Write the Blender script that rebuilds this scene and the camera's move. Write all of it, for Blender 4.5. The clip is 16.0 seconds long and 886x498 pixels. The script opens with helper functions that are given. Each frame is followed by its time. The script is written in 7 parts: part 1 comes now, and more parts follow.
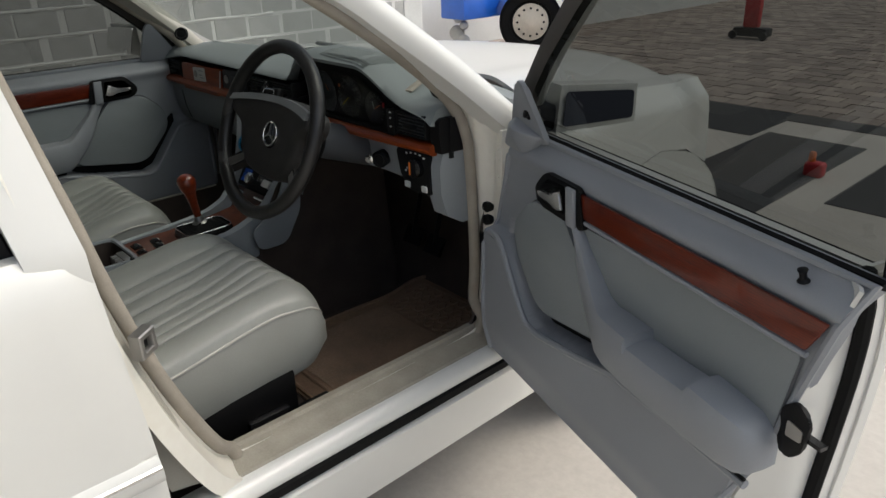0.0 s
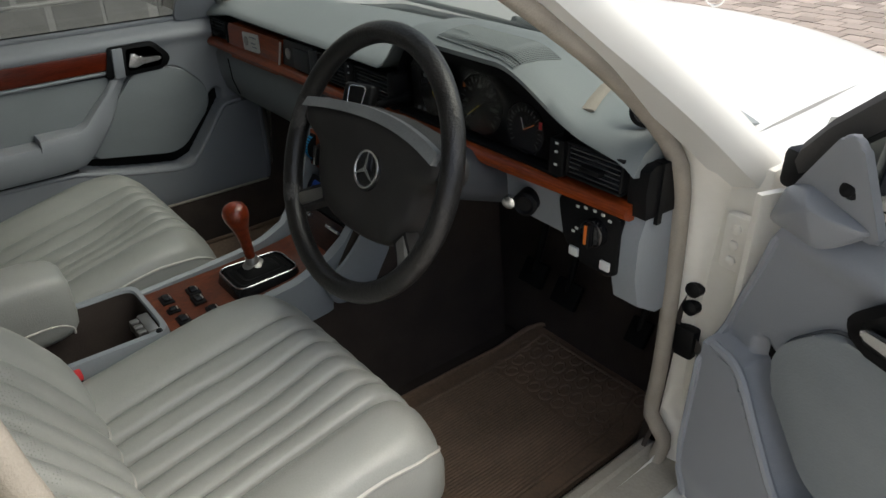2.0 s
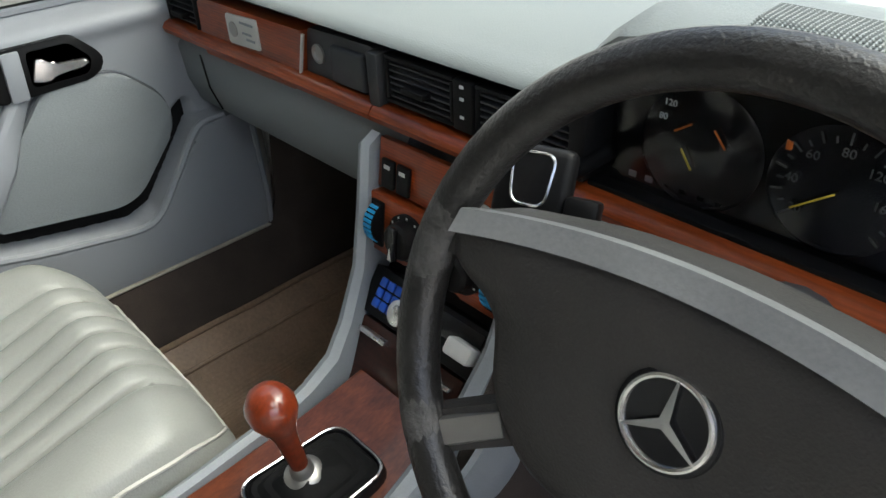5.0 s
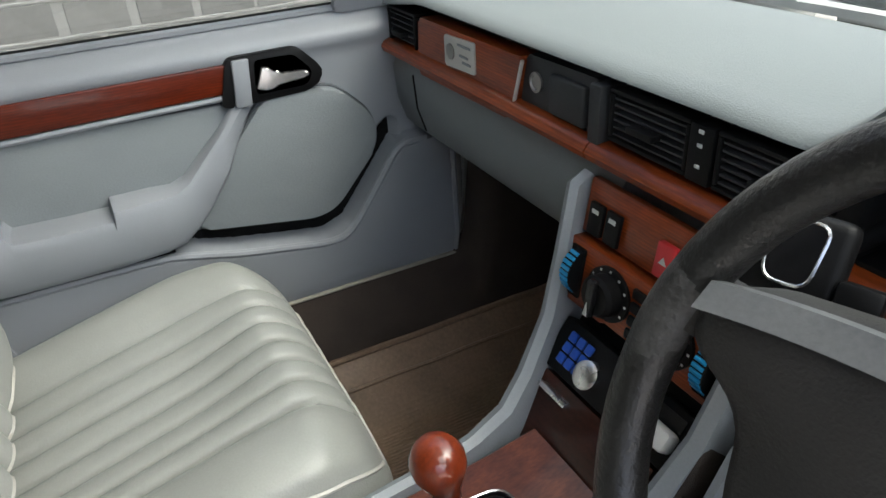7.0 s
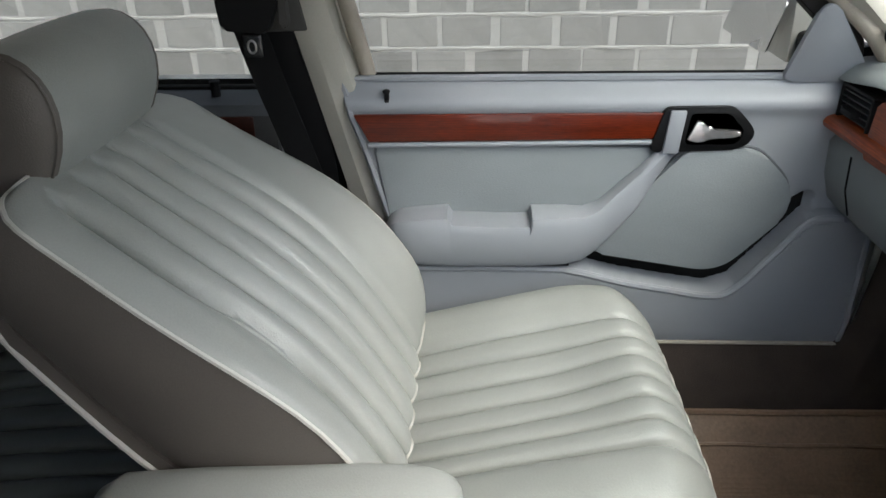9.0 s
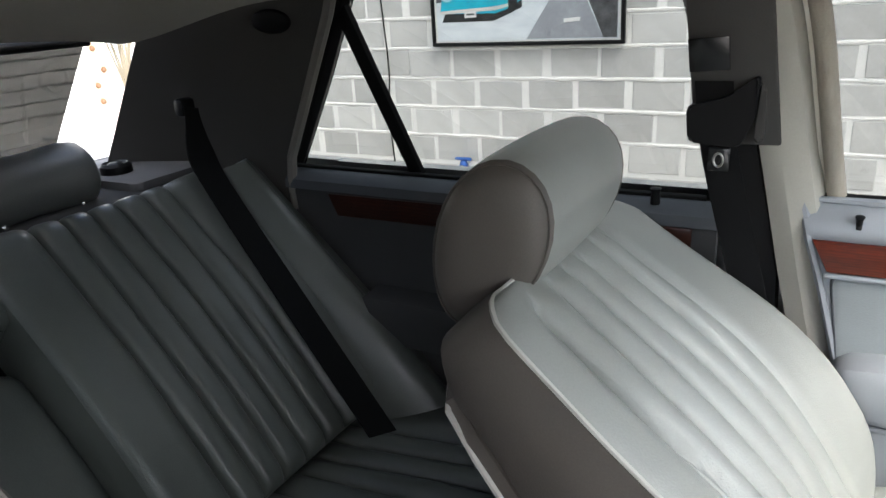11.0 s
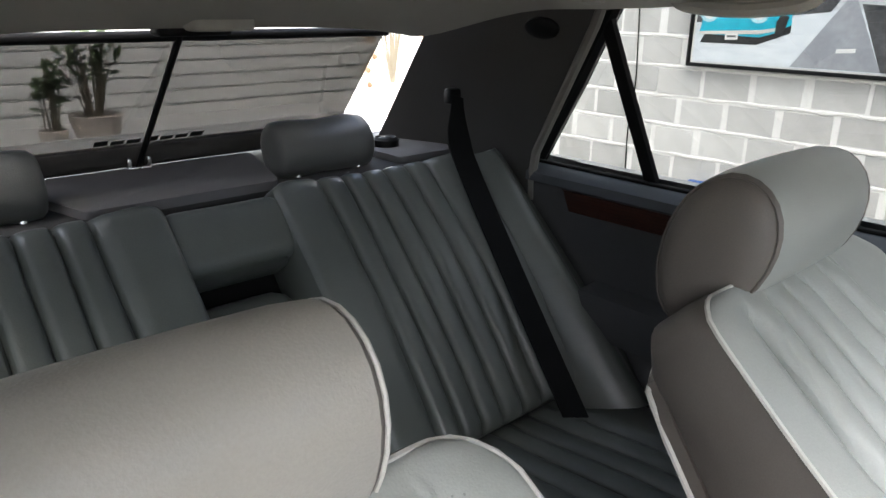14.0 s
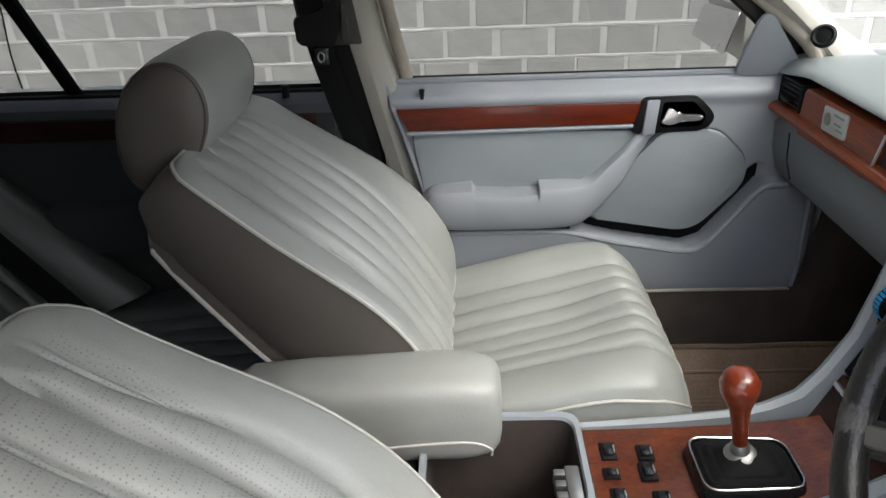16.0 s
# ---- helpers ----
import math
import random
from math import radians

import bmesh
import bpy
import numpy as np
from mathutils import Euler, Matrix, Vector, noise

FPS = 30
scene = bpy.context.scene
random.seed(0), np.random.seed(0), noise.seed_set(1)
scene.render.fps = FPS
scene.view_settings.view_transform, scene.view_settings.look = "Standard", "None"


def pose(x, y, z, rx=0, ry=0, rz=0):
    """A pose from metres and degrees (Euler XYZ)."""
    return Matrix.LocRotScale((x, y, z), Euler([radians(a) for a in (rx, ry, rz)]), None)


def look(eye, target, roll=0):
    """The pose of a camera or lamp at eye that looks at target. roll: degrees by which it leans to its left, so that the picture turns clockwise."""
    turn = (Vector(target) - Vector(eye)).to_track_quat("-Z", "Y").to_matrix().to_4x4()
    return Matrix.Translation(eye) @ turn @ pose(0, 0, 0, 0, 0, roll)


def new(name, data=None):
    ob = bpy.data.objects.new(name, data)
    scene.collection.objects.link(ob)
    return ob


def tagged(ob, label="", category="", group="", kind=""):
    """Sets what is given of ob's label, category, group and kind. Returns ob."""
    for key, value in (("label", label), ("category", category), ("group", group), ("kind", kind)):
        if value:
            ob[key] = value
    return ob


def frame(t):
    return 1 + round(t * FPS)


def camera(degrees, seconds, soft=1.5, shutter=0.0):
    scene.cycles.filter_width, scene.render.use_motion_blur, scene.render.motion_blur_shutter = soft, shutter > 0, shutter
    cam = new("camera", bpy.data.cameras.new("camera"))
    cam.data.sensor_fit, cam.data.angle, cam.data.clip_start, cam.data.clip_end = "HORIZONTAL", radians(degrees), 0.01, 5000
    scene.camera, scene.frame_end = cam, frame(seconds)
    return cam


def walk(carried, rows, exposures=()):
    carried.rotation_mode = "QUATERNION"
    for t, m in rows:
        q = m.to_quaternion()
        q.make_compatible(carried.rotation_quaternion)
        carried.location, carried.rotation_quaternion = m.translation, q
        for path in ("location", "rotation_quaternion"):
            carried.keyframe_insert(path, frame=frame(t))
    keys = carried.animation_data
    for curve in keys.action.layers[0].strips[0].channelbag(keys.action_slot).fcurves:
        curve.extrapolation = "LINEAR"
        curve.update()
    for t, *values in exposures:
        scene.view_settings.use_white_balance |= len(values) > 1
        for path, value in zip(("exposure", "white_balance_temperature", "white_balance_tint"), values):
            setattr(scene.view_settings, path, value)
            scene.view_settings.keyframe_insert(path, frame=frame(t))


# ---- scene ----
cam = camera(63.7, 16.0)

PATH = [
    (0, (1.826, -0.18, 1.336), (0.467, 1.04, 0.519), -1.7),
    (0.5, (1.703, -0.139, 1.339), (0.356, 1.079, 0.501), -1.3),
    (1, (1.499, -0.08, 1.34), (0.171, 1.123, 0.453), -1.0),
    (1.5, (1.334, -0.001, 1.337), (-0.001, 1.155, 0.398), -0.8),
    (2, (1.198, 0.081, 1.335), (-0.16, 1.17, 0.35), -1.0),
    (2.5, (1.027, 0.102, 1.329), (-0.301, 1.191, 0.305), -1.1),
    (3, (0.88, 0.133, 1.327), (-0.343, 1.297, 0.256), -1.5),
    (5.5, (0.429, 0.363, 1.215), (-0.805, 1.463, 0.088), -3.0),
    (6, (0.399, 0.372, 1.21), (-0.927, 1.399, 0.12), -4.3),
    (6.5, (0.388, 0.373, 1.191), (-1.043, 1.302, 0.147), -4.2),
    (7, (0.406, 0.354, 1.2), (-1.135, 1.116, 0.177), -3.3),
    (7.5, (0.434, 0.334, 1.214), (-1.19, 0.898, 0.193), -3.2),
    (8, (0.46, 0.323, 1.225), (-1.242, 0.686, 0.238), -2.5),
    (8.5, (0.453, 0.287, 1.238), (-1.296, 0.448, 0.281), -1.7),
    (9, (0.443, 0.24, 1.256), (-1.323, 0.159, 0.32), -1.0),
    (9.5, (0.42, 0.179, 1.27), (-1.343, -0.091, 0.365), -0.9),
    (10, (0.401, 0.131, 1.275), (-1.349, -0.365, 0.443), -1.8),
    (12.5, (0.439, 0.028, 1.273), (-0.856, -1.397, 0.733), -3.4),
    (13, (0.473, 0.034, 1.265), (-0.729, -1.477, 0.744), -2.0),
    (13.5, (0.516, 0.062, 1.264), (-0.655, -1.46, 0.705), -0.3),
    (14, (0.515, 0.116, 1.282), (-0.753, -1.285, 0.627), 0.7),
    (14.5, (0.544, 0.182, 1.277), (-0.901, -0.999, 0.558), 0.3),
    (15, (0.591, 0.216, 1.263), (-1.05, -0.615, 0.479), -1.9),
    (15.5, (0.67, 0.218, 1.289), (-1.086, -0.216, 0.436), -2.7),
    (16, (0.751, 0.194, 1.311), (-1.031, 0.116, 0.407), -2.3),
]
EXPOSURES = [(0.0, -0.05, 6250, 3), (1.0, 0.15, 6250, 3), (2.0, 0.5, 6250, 3), (3.2, 0.95, 6250, 3), (5.5, 2.05, 6150, 4), (7.0, 1.82, 6100, 5), (8.0, 1.88, 6050, 6), (10.0, 2.2, 6050, 6), (12.5, 3.2, 5950, 8), (14.0, 3.0, 6100, 8), (15.0, 2.3, 6150, 8), (16.0, 1.88, 6150, 8)]
walk(cam, [(t, look(eye, at, roll)) for t, eye, at, roll in PATH], EXPOSURES)

# ---- light ----
SUN_EL, SUN_AZ = 58.0, 42.0          # height, and bearing from the car's nose towards its right side
world = bpy.data.worlds.new("sky")
scene.world = world
world.use_nodes = True
wn = world.node_tree.nodes
sky = wn.new("ShaderNodeTexSky")
sky.sky_type, sky.sun_disc = "NISHITA", False
sky.sun_elevation, sky.sun_rotation = radians(SUN_EL), radians(SUN_AZ)
sky.air_density, sky.dust_density = 0.6, 7.0
wn["Background"].inputs["Strength"].default_value = 0.17
world.node_tree.links.new(sky.outputs["Color"], wn["Background"].inputs["Color"])
sun = new("sun", bpy.data.lights.new("sun", "SUN"))
sun.data.energy, sun.data.angle, sun.data.color = 1.0, radians(110), (1.0, 0.97, 0.92)
sun.matrix_world = look((0, 0, 0), (-math.sin(radians(SUN_AZ)), -math.cos(radians(SUN_AZ)), -math.tan(radians(SUN_EL))))
scene.view_settings.exposure = 0.0

# ---- materials ----
def mat(name, color, color2=None, rough=0.5, metal=0.0, scale=8.0, detail=120.0, bump=0.0, fine=0.35, coat=0.0, stretch=(1, 1, 1), spec=0.5, rough2=None, island=0.0, bumpscale=None, crease=0.0):
    """A surface with blotches at one scale and grain at another, and a little relief."""
    m = bpy.data.materials.new(name)
    m.use_nodes = True
    nt = m.node_tree
    n, l = nt.nodes, nt.links
    b = n["Principled BSDF"]
    tc, mp = n.new("ShaderNodeTexCoord"), n.new("ShaderNodeMapping")
    mp.inputs["Scale"].default_value = stretch
    l.new(tc.outputs["Object"], mp.inputs["Vector"])
    big, small = n.new("ShaderNodeTexNoise"), n.new("ShaderNodeTexNoise")
    big.inputs["Scale"].default_value, big.inputs["Detail"].default_value = scale, 4.0
    small.inputs["Scale"].default_value, small.inputs["Detail"].default_value = detail, 3.0
    for t in (big, small):
        l.new(mp.outputs["Vector"], t.inputs["Vector"])
    mixf = n.new("ShaderNodeMix")
    mixf.inputs["Factor"].default_value = fine
    l.new(big.outputs["Fac"], mixf.inputs["A"])
    l.new(small.outputs["Fac"], mixf.inputs["B"])
    ramp = n.new("ShaderNodeMapRange")
    ramp.inputs["From Min"].default_value, ramp.inputs["From Max"].default_value = 0.3, 0.7
    l.new(mixf.outputs["Result"], ramp.inputs["Value"])
    mix = n.new("ShaderNodeMix")
    mix.data_type = "RGBA"
    c2 = color2 or tuple(c * 0.82 for c in color)
    mix.inputs["A"].default_value, mix.inputs["B"].default_value = (*c2, 1), (*color, 1)
    l.new(ramp.outputs["Result"], mix.inputs["Factor"])
    out = mix.outputs["Result"]
    if island:
        info, hsv, rng = n.new("ShaderNodeObjectInfo"), n.new("ShaderNodeHueSaturation"), n.new("ShaderNodeMapRange")
        rng.inputs["To Min"].default_value, rng.inputs["To Max"].default_value = 1 - island, 1 + island
        l.new(info.outputs["Random"], rng.inputs["Value"])
        l.new(rng.outputs["Result"], hsv.inputs["Value"])
        l.new(out, hsv.inputs["Color"])
        out = hsv.outputs["Color"]
    l.new(out, b.inputs["Base Color"])
    rr = n.new("ShaderNodeMapRange")
    rr.inputs["To Min"].default_value, rr.inputs["To Max"].default_value = rough, rough2 if rough2 is not None else min(1, rough + 0.12)
    l.new(big.outputs["Fac"], rr.inputs["Value"])
    l.new(rr.outputs["Result"], b.inputs["Roughness"])
    b.inputs["Metallic"].default_value, b.inputs["Coat Weight"].default_value = metal, coat
    b.inputs["Coat Roughness"].default_value, b.inputs["Specular IOR Level"].default_value = 0.05, spec
    if bump:
        bp, tx = n.new("ShaderNodeBump"), small
        if bumpscale:
            tx = n.new("ShaderNodeTexNoise")
            tx.inputs["Scale"].default_value, tx.inputs["Detail"].default_value = bumpscale, 4.0
            l.new(mp.outputs["Vector"], tx.inputs["Vector"])
        bp.inputs["Strength"].default_value, bp.inputs["Distance"].default_value = bump, 0.002
        l.new(tx.outputs["Fac"], bp.inputs["Height"])
        l.new(bp.outputs["Normal"], b.inputs["Normal"])
        if crease:
            cr, fold = n.new("ShaderNodeTexNoise"), n.new("ShaderNodeBump")
            cr.noise_type = "RIDGED_MULTIFRACTAL"
            cr.inputs["Scale"].default_value, cr.inputs["Detail"].default_value, cr.inputs["Distortion"].default_value = 16.0, 4.0, 0.8
            fold.inputs["Strength"].default_value, fold.inputs["Distance"].default_value = crease, 0.003
            l.new(mp.outputs["Vector"], cr.inputs["Vector"])
            l.new(cr.outputs["Fac"], fold.inputs["Height"])
            l.new(bp.outputs["Normal"], fold.inputs["Normal"])
            l.new(fold.outputs["Normal"], b.inputs["Normal"])
    return m


def wood_mat(name, light, dark, stretch):
    """Varnished veneer: streaks drawn out along the strip, under a clear coat."""
    m = mat(name, light, dark, rough=0.3, scale=7.0, detail=60.0, fine=0.45, coat=0.4, spec=0.25, stretch=stretch, bump=0.05)
    n, l = m.node_tree.nodes, m.node_tree.links
    wv = n.new("ShaderNodeTexWave")
    wv.wave_type, wv.bands_direction = "BANDS", "Z"
    wv.inputs["Scale"].default_value, wv.inputs["Distortion"].default_value, wv.inputs["Detail"].default_value = 9.0, 6.0, 4.0
    l.new(n["Mapping"].outputs["Vector"], wv.inputs["Vector"])
    mx = n.new("ShaderNodeMix")
    mx.data_type, mx.blend_type = "RGBA", "MULTIPLY"
    mx.inputs["Factor"].default_value = 0.24
    base = n["Principled BSDF"].inputs["Base Color"].links[0].from_socket
    l.new(base, mx.inputs["A"])
    l.new(wv.outputs["Color"], mx.inputs["B"])
    l.new(mx.outputs["Result"], n["Principled BSDF"].inputs["Base Color"])
    return m


def glass_mat(name, tint, gloss=1.0):
    m = bpy.data.materials.new(name)
    m.use_nodes = True
    n, l = m.node_tree.nodes, m.node_tree.links
    n.remove(n["Principled BSDF"])
    tr, gl, fr, mx, mu = (n.new(k) for k in ("ShaderNodeBsdfTransparent", "ShaderNodeBsdfGlossy", "ShaderNodeLayerWeight", "ShaderNodeMixShader", "ShaderNodeMath"))
    tr.inputs["Color"].default_value = (*tint, 1)
    gl.inputs["Roughness"].default_value = 0.02
    fr.inputs["Blend"].default_value = 0.5
    pw = n.new("ShaderNodeMath")
    pw.operation, pw.inputs[1].default_value = "POWER", 5.0
    mu.operation, mu.inputs[1].default_value, mu.inputs[2].default_value = "MULTIPLY_ADD", 0.9 * gloss, 0.035 * gloss
    l.new(fr.outputs["Facing"], pw.inputs[0])
    l.new(pw.outputs["Value"], mu.inputs[0])
    l.new(mu.outputs["Value"], mx.inputs["Fac"])
    l.new(tr.outputs["BSDF"], mx.inputs[1])
    l.new(gl.outputs["BSDF"], mx.inputs[2])
    l.new(mx.outputs["Shader"], n["Material Output"].inputs["Surface"])
    return m


LEATHER = mat("grey_leather", (0.32, 0.328, 0.305), (0.25, 0.256, 0.236), rough=0.31, scale=5, detail=420, bump=0.22, fine=0.25, crease=0.22)
# Grey leather copy, warm light on the driver headrest put into its colour.
LEATHER_WARM = mat("warm_lit_leather", (0.33, 0.312, 0.28), (0.25, 0.235, 0.21), rough=0.36, scale=5, detail=420, bump=0.22, fine=0.25, crease=0.22)
# Rear copies of the grey leather, darkened in colour for the rear cabin's shade.
LEATHER_REAR = mat("shaded_rear_leather", (0.125, 0.134, 0.124), (0.085, 0.092, 0.085), rough=0.27, scale=5, detail=420, bump=0.22, fine=0.25, crease=0.22)
LEATHER_DARK = mat("shaded_headrest_leather", (0.11, 0.113, 0.11), (0.08, 0.083, 0.08), rough=0.36, scale=5, detail=420, bump=0.2)
# Taupe vinyl, its colour also darkened for sides turned from the windscreen light.
LEATHER_SIDE = mat("taupe_vinyl", (0.118, 0.103, 0.090), (0.084, 0.073, 0.063), rough=0.48, scale=4, detail=500, bump=0.2, fine=0.3)
PIPING = mat("light_piping", (0.50, 0.485, 0.445), rough=0.5, detail=300, bump=0.1)
LEATHER_PERF = mat("perforated_grey_leather", (0.32, 0.328, 0.305), (0.25, 0.256, 0.236), rough=0.34, scale=5, detail=420, bump=0.22, fine=0.25, crease=0.22)
_n, _l = LEATHER_PERF.node_tree.nodes, LEATHER_PERF.node_tree.links
_holes, _step, _mul = _n.new("ShaderNodeTexVoronoi"), _n.new("ShaderNodeMapRange"), _n.new("ShaderNodeMix")
_holes.inputs["Scale"].default_value, _holes.inputs["Randomness"].default_value = 260.0, 0.0
_step.inputs["From Min"].default_value, _step.inputs["From Max"].default_value = 0.20, 0.30
_step.inputs["To Min"].default_value = 0.62
_mul.data_type, _mul.blend_type = "RGBA", "MULTIPLY"
_mul.inputs["Factor"].default_value = 1.0
_l.new(_n["Mapping"].outputs["Vector"], _holes.inputs["Vector"])
_l.new(_holes.outputs["Distance"], _step.inputs["Value"])
_l.new(_n["Principled BSDF"].inputs["Base Color"].links[0].from_socket, _mul.inputs["A"])
_l.new(_step.outputs["Result"], _mul.inputs["B"])
_l.new(_mul.outputs["Result"], _n["Principled BSDF"].inputs["Base Color"])
DOOR_GREY = mat("blue_grey_vinyl", (0.27, 0.285, 0.307), (0.228, 0.24, 0.26), rough=0.42, scale=4, detail=600, bump=0.18, fine=0.3)
DOOR_INSERT = mat("grey_grained_vinyl", (0.215, 0.235, 0.247), (0.18, 0.197, 0.208), rough=0.48, scale=6, detail=260, bump=0.3, fine=0.3, stretch=(1, 1, 2))
# Rear trim with the shade behind the front seats put into its colour.
SHELF = mat("shaded_rear_trim", (0.05, 0.05, 0.051), rough=0.85, detail=500, bump=0.2)
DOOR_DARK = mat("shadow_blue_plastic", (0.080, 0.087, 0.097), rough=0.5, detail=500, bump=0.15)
DASH_TOP = mat("grey_dash_pad", (0.215, 0.237, 0.235), (0.18, 0.198, 0.198), rough=0.5, scale=3, detail=500, bump=0.3, fine=0.3)
DASH_LOW = mat("grey_dash_plastic", (0.28, 0.305, 0.325), rough=0.45, scale=4, detail=400, bump=0.15)
BLACK = mat("black_plastic", (0.006, 0.006, 0.0065), rough=0.42, detail=400, bump=0.1, spec=0.18)
DARK_GREY = mat("dark_grey_plastic", (0.040, 0.042, 0.044), (0.03, 0.032, 0.034), rough=0.45, detail=400, bump=0.1, spec=0.35)
GLOVEBOX = mat("slate_grey_glovebox", (0.18, 0.197, 0.208), (0.15, 0.165, 0.175), rough=0.45, scale=4, detail=400, bump=0.2)
BLACK_GLOSS = mat("black_gloss", (0.01, 0.01, 0.011), rough=0.16, detail=200)
BLACK_SOFT = mat("black_rubber", (0.008, 0.008, 0.008), rough=0.7, detail=200, bump=0.2, spec=0.15)
WHEEL_LEATHER = mat("worn_black_leather", (0.02, 0.019, 0.018), (0.010, 0.0095, 0.009), rough=0.27, scale=25, detail=280, bump=0.5, fine=0.4)
WORN = mat("scuffed_grey_leather", (0.075, 0.072, 0.068), (0.02, 0.019, 0.018), rough=0.55, scale=90, detail=260, bump=0.8, fine=0.3)
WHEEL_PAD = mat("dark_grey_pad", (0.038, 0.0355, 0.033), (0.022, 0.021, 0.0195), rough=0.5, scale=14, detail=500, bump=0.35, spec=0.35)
# Scuffed, and lighter than the hub: light on its upward face in the colour.
WHEEL_TOP = mat("lit_scuffed_pad", (0.2, 0.205, 0.205), (0.13, 0.135, 0.135), rough=0.5, scale=14, detail=300, bump=0.2)
CHROME = mat("chrome", (0.86, 0.86, 0.86), rough=0.2, metal=1.0, detail=50)
STEEL = mat("bare_steel", (0.45, 0.44, 0.42), rough=0.38, metal=1.0, detail=80)
PAINT = mat("cream_white_paint", (0.74, 0.735, 0.70), (0.70, 0.695, 0.66), rough=0.3, scale=2, detail=30, coat=0.7, fine=0.2)
JAMB = mat("cream_jamb_paint", (0.80, 0.78, 0.71), (0.73, 0.70, 0.62), rough=0.36, scale=6, detail=60, coat=0.3)
SEAL = mat("beige_fabric_seal", (0.37, 0.335, 0.28), (0.27, 0.24, 0.2), rough=0.85, scale=20, detail=500, bump=0.5)
SILL = mat("worn_sill_plate", (0.38, 0.35, 0.29), (0.26, 0.235, 0.19), rough=0.5, scale=14, detail=220, bump=0.25)
HEADLINER = mat("grey_beige_headliner", (0.42, 0.40, 0.35), (0.37, 0.35, 0.31), rough=0.9, scale=6, detail=700, bump=0.3)
PILLAR = mat("beige_pillar_trim", (0.40, 0.385, 0.335), (0.35, 0.335, 0.29), rough=0.5, scale=5, detail=300, bump=0.1)
# Trim darkened in colour for the shade on the pillars.
PILLAR_DARK = mat("shade_darkened_trim", (0.055, 0.052, 0.049), (0.042, 0.040, 0.037), rough=0.75, scale=7, detail=500, bump=0.2)
CARPET = mat("dark_brown_carpet", (0.070, 0.053, 0.044), (0.034, 0.026, 0.022), rough=1.0, scale=14, detail=700, bump=1.0, fine=0.5)
MAT_RUBBER = mat("dusty_brown_rubber_mat", (0.30, 0.20, 0.13), (0.14, 0.095, 0.063), rough=0.5, scale=9, detail=160, bump=0.2)
WOOD_X = wood_mat("red_brown_veneer_across", (0.35, 0.067, 0.012), (0.14, 0.024, 0.006), (1.0, 6.0, 9.0))
WOOD_Y = wood_mat("red_brown_veneer_along", (0.165, 0.022, 0.005), (0.055, 0.007, 0.003), (6.0, 1.0, 9.0))
WOOD_C = wood_mat("red_brown_veneer_console", (0.18, 0.045, 0.014), (0.065, 0.014, 0.006), (5.0, 2.0, 5.0))
# Veneer darkened in colour for the shade on the rear door.
WOOD_DARK = wood_mat("darkened_red_veneer", (0.055, 0.014, 0.007), (0.02, 0.006, 0.004), (5.0, 2.0, 5.0))
WOOD_KNOB = wood_mat("polished_wood_knob", (0.24, 0.036, 0.008), (0.11, 0.016, 0.005), (5.0, 5.0, 2.0))
WOOD_KNOB.node_tree.nodes["Principled BSDF"].inputs["Coat Weight"].default_value = 1.0
WOOD_KNOB.node_tree.nodes["Principled BSDF"].inputs["Coat Roughness"].default_value = 0.08
BELT = mat("black_webbing", (0.006, 0.006, 0.0064), spec=0.15, rough=0.7, scale=10, detail=900, bump=0.4)
BLUE = mat("bright_blue_plastic", (0.02, 0.30, 0.62), rough=0.35, detail=100)
RED = mat("red_plastic", (0.55, 0.03, 0.035), rough=0.35, detail=100)
ORANGE = mat("orange_plastic", (0.7, 0.17, 0.02), rough=0.4, detail=100)
YELLOW = mat("yellow_paint", (0.75, 0.55, 0.05), rough=0.5, detail=100)
WHITE = mat("white_plastic", (0.74, 0.74, 0.72), rough=0.35, detail=100)
DIAL_PRINT = mat("dim_dial_print", (0.10, 0.105, 0.10), rough=0.5, detail=100)
PRINT = mat("pale_print", (0.6, 0.62, 0.6), rough=0.5, detail=100)
# Dark blue stands in for the dim view this mirror reflects.
MIRROR = mat("dark_reflection_glass", (0.07, 0.08, 0.11), rough=0.03, metal=1.0, detail=20)
LEVER = mat("satin_chrome", (0.78, 0.77, 0.76), rough=0.2, metal=0.9, detail=50)
SILVER = mat("silver_plate", (0.66, 0.66, 0.62), rough=0.3, metal=0.5, detail=60)
GLASS_SIDE = glass_mat("tinted_side_glass", (0.17, 0.18, 0.175))
GLASS_FRONT = glass_mat("clear_windscreen", (0.52, 0.55, 0.535))
GLASS_REAR = glass_mat("rear_glass", (0.80, 0.82, 0.81))
LENS = glass_mat("clear_lens", (0.9, 0.9, 0.9), 0.6)
MESH_SHADE = glass_mat("grey_mesh_blind", (0.034, 0.033, 0.0325), 0.1)
BRICK = mat("grey_cement_brick", (0.56, 0.555, 0.54), (0.44, 0.437, 0.425), rough=0.85, scale=7, detail=70, bump=0.6, fine=0.45, island=0.16)
MORTAR = mat("pale_mortar", (0.84, 0.83, 0.81), (0.70, 0.69, 0.67), rough=0.9, scale=6, detail=80, bump=0.8, fine=0.4)
CONCRETE = mat("pale_concrete", (0.53, 0.50, 0.455), (0.42, 0.39, 0.355), rough=0.8, scale=2.2, detail=50, bump=0.4, fine=0.4)
PAVER = mat("brown_grey_paver", (0.35, 0.29, 0.25), (0.24, 0.205, 0.18), rough=0.85, scale=7, detail=90, bump=0.5, fine=0.4, island=0.28)
DARK_STRIPE = mat("dark_shade_band", (0.05, 0.05, 0.052), (0.035, 0.035, 0.037), rough=0.8, scale=5, detail=90, bump=0.4)

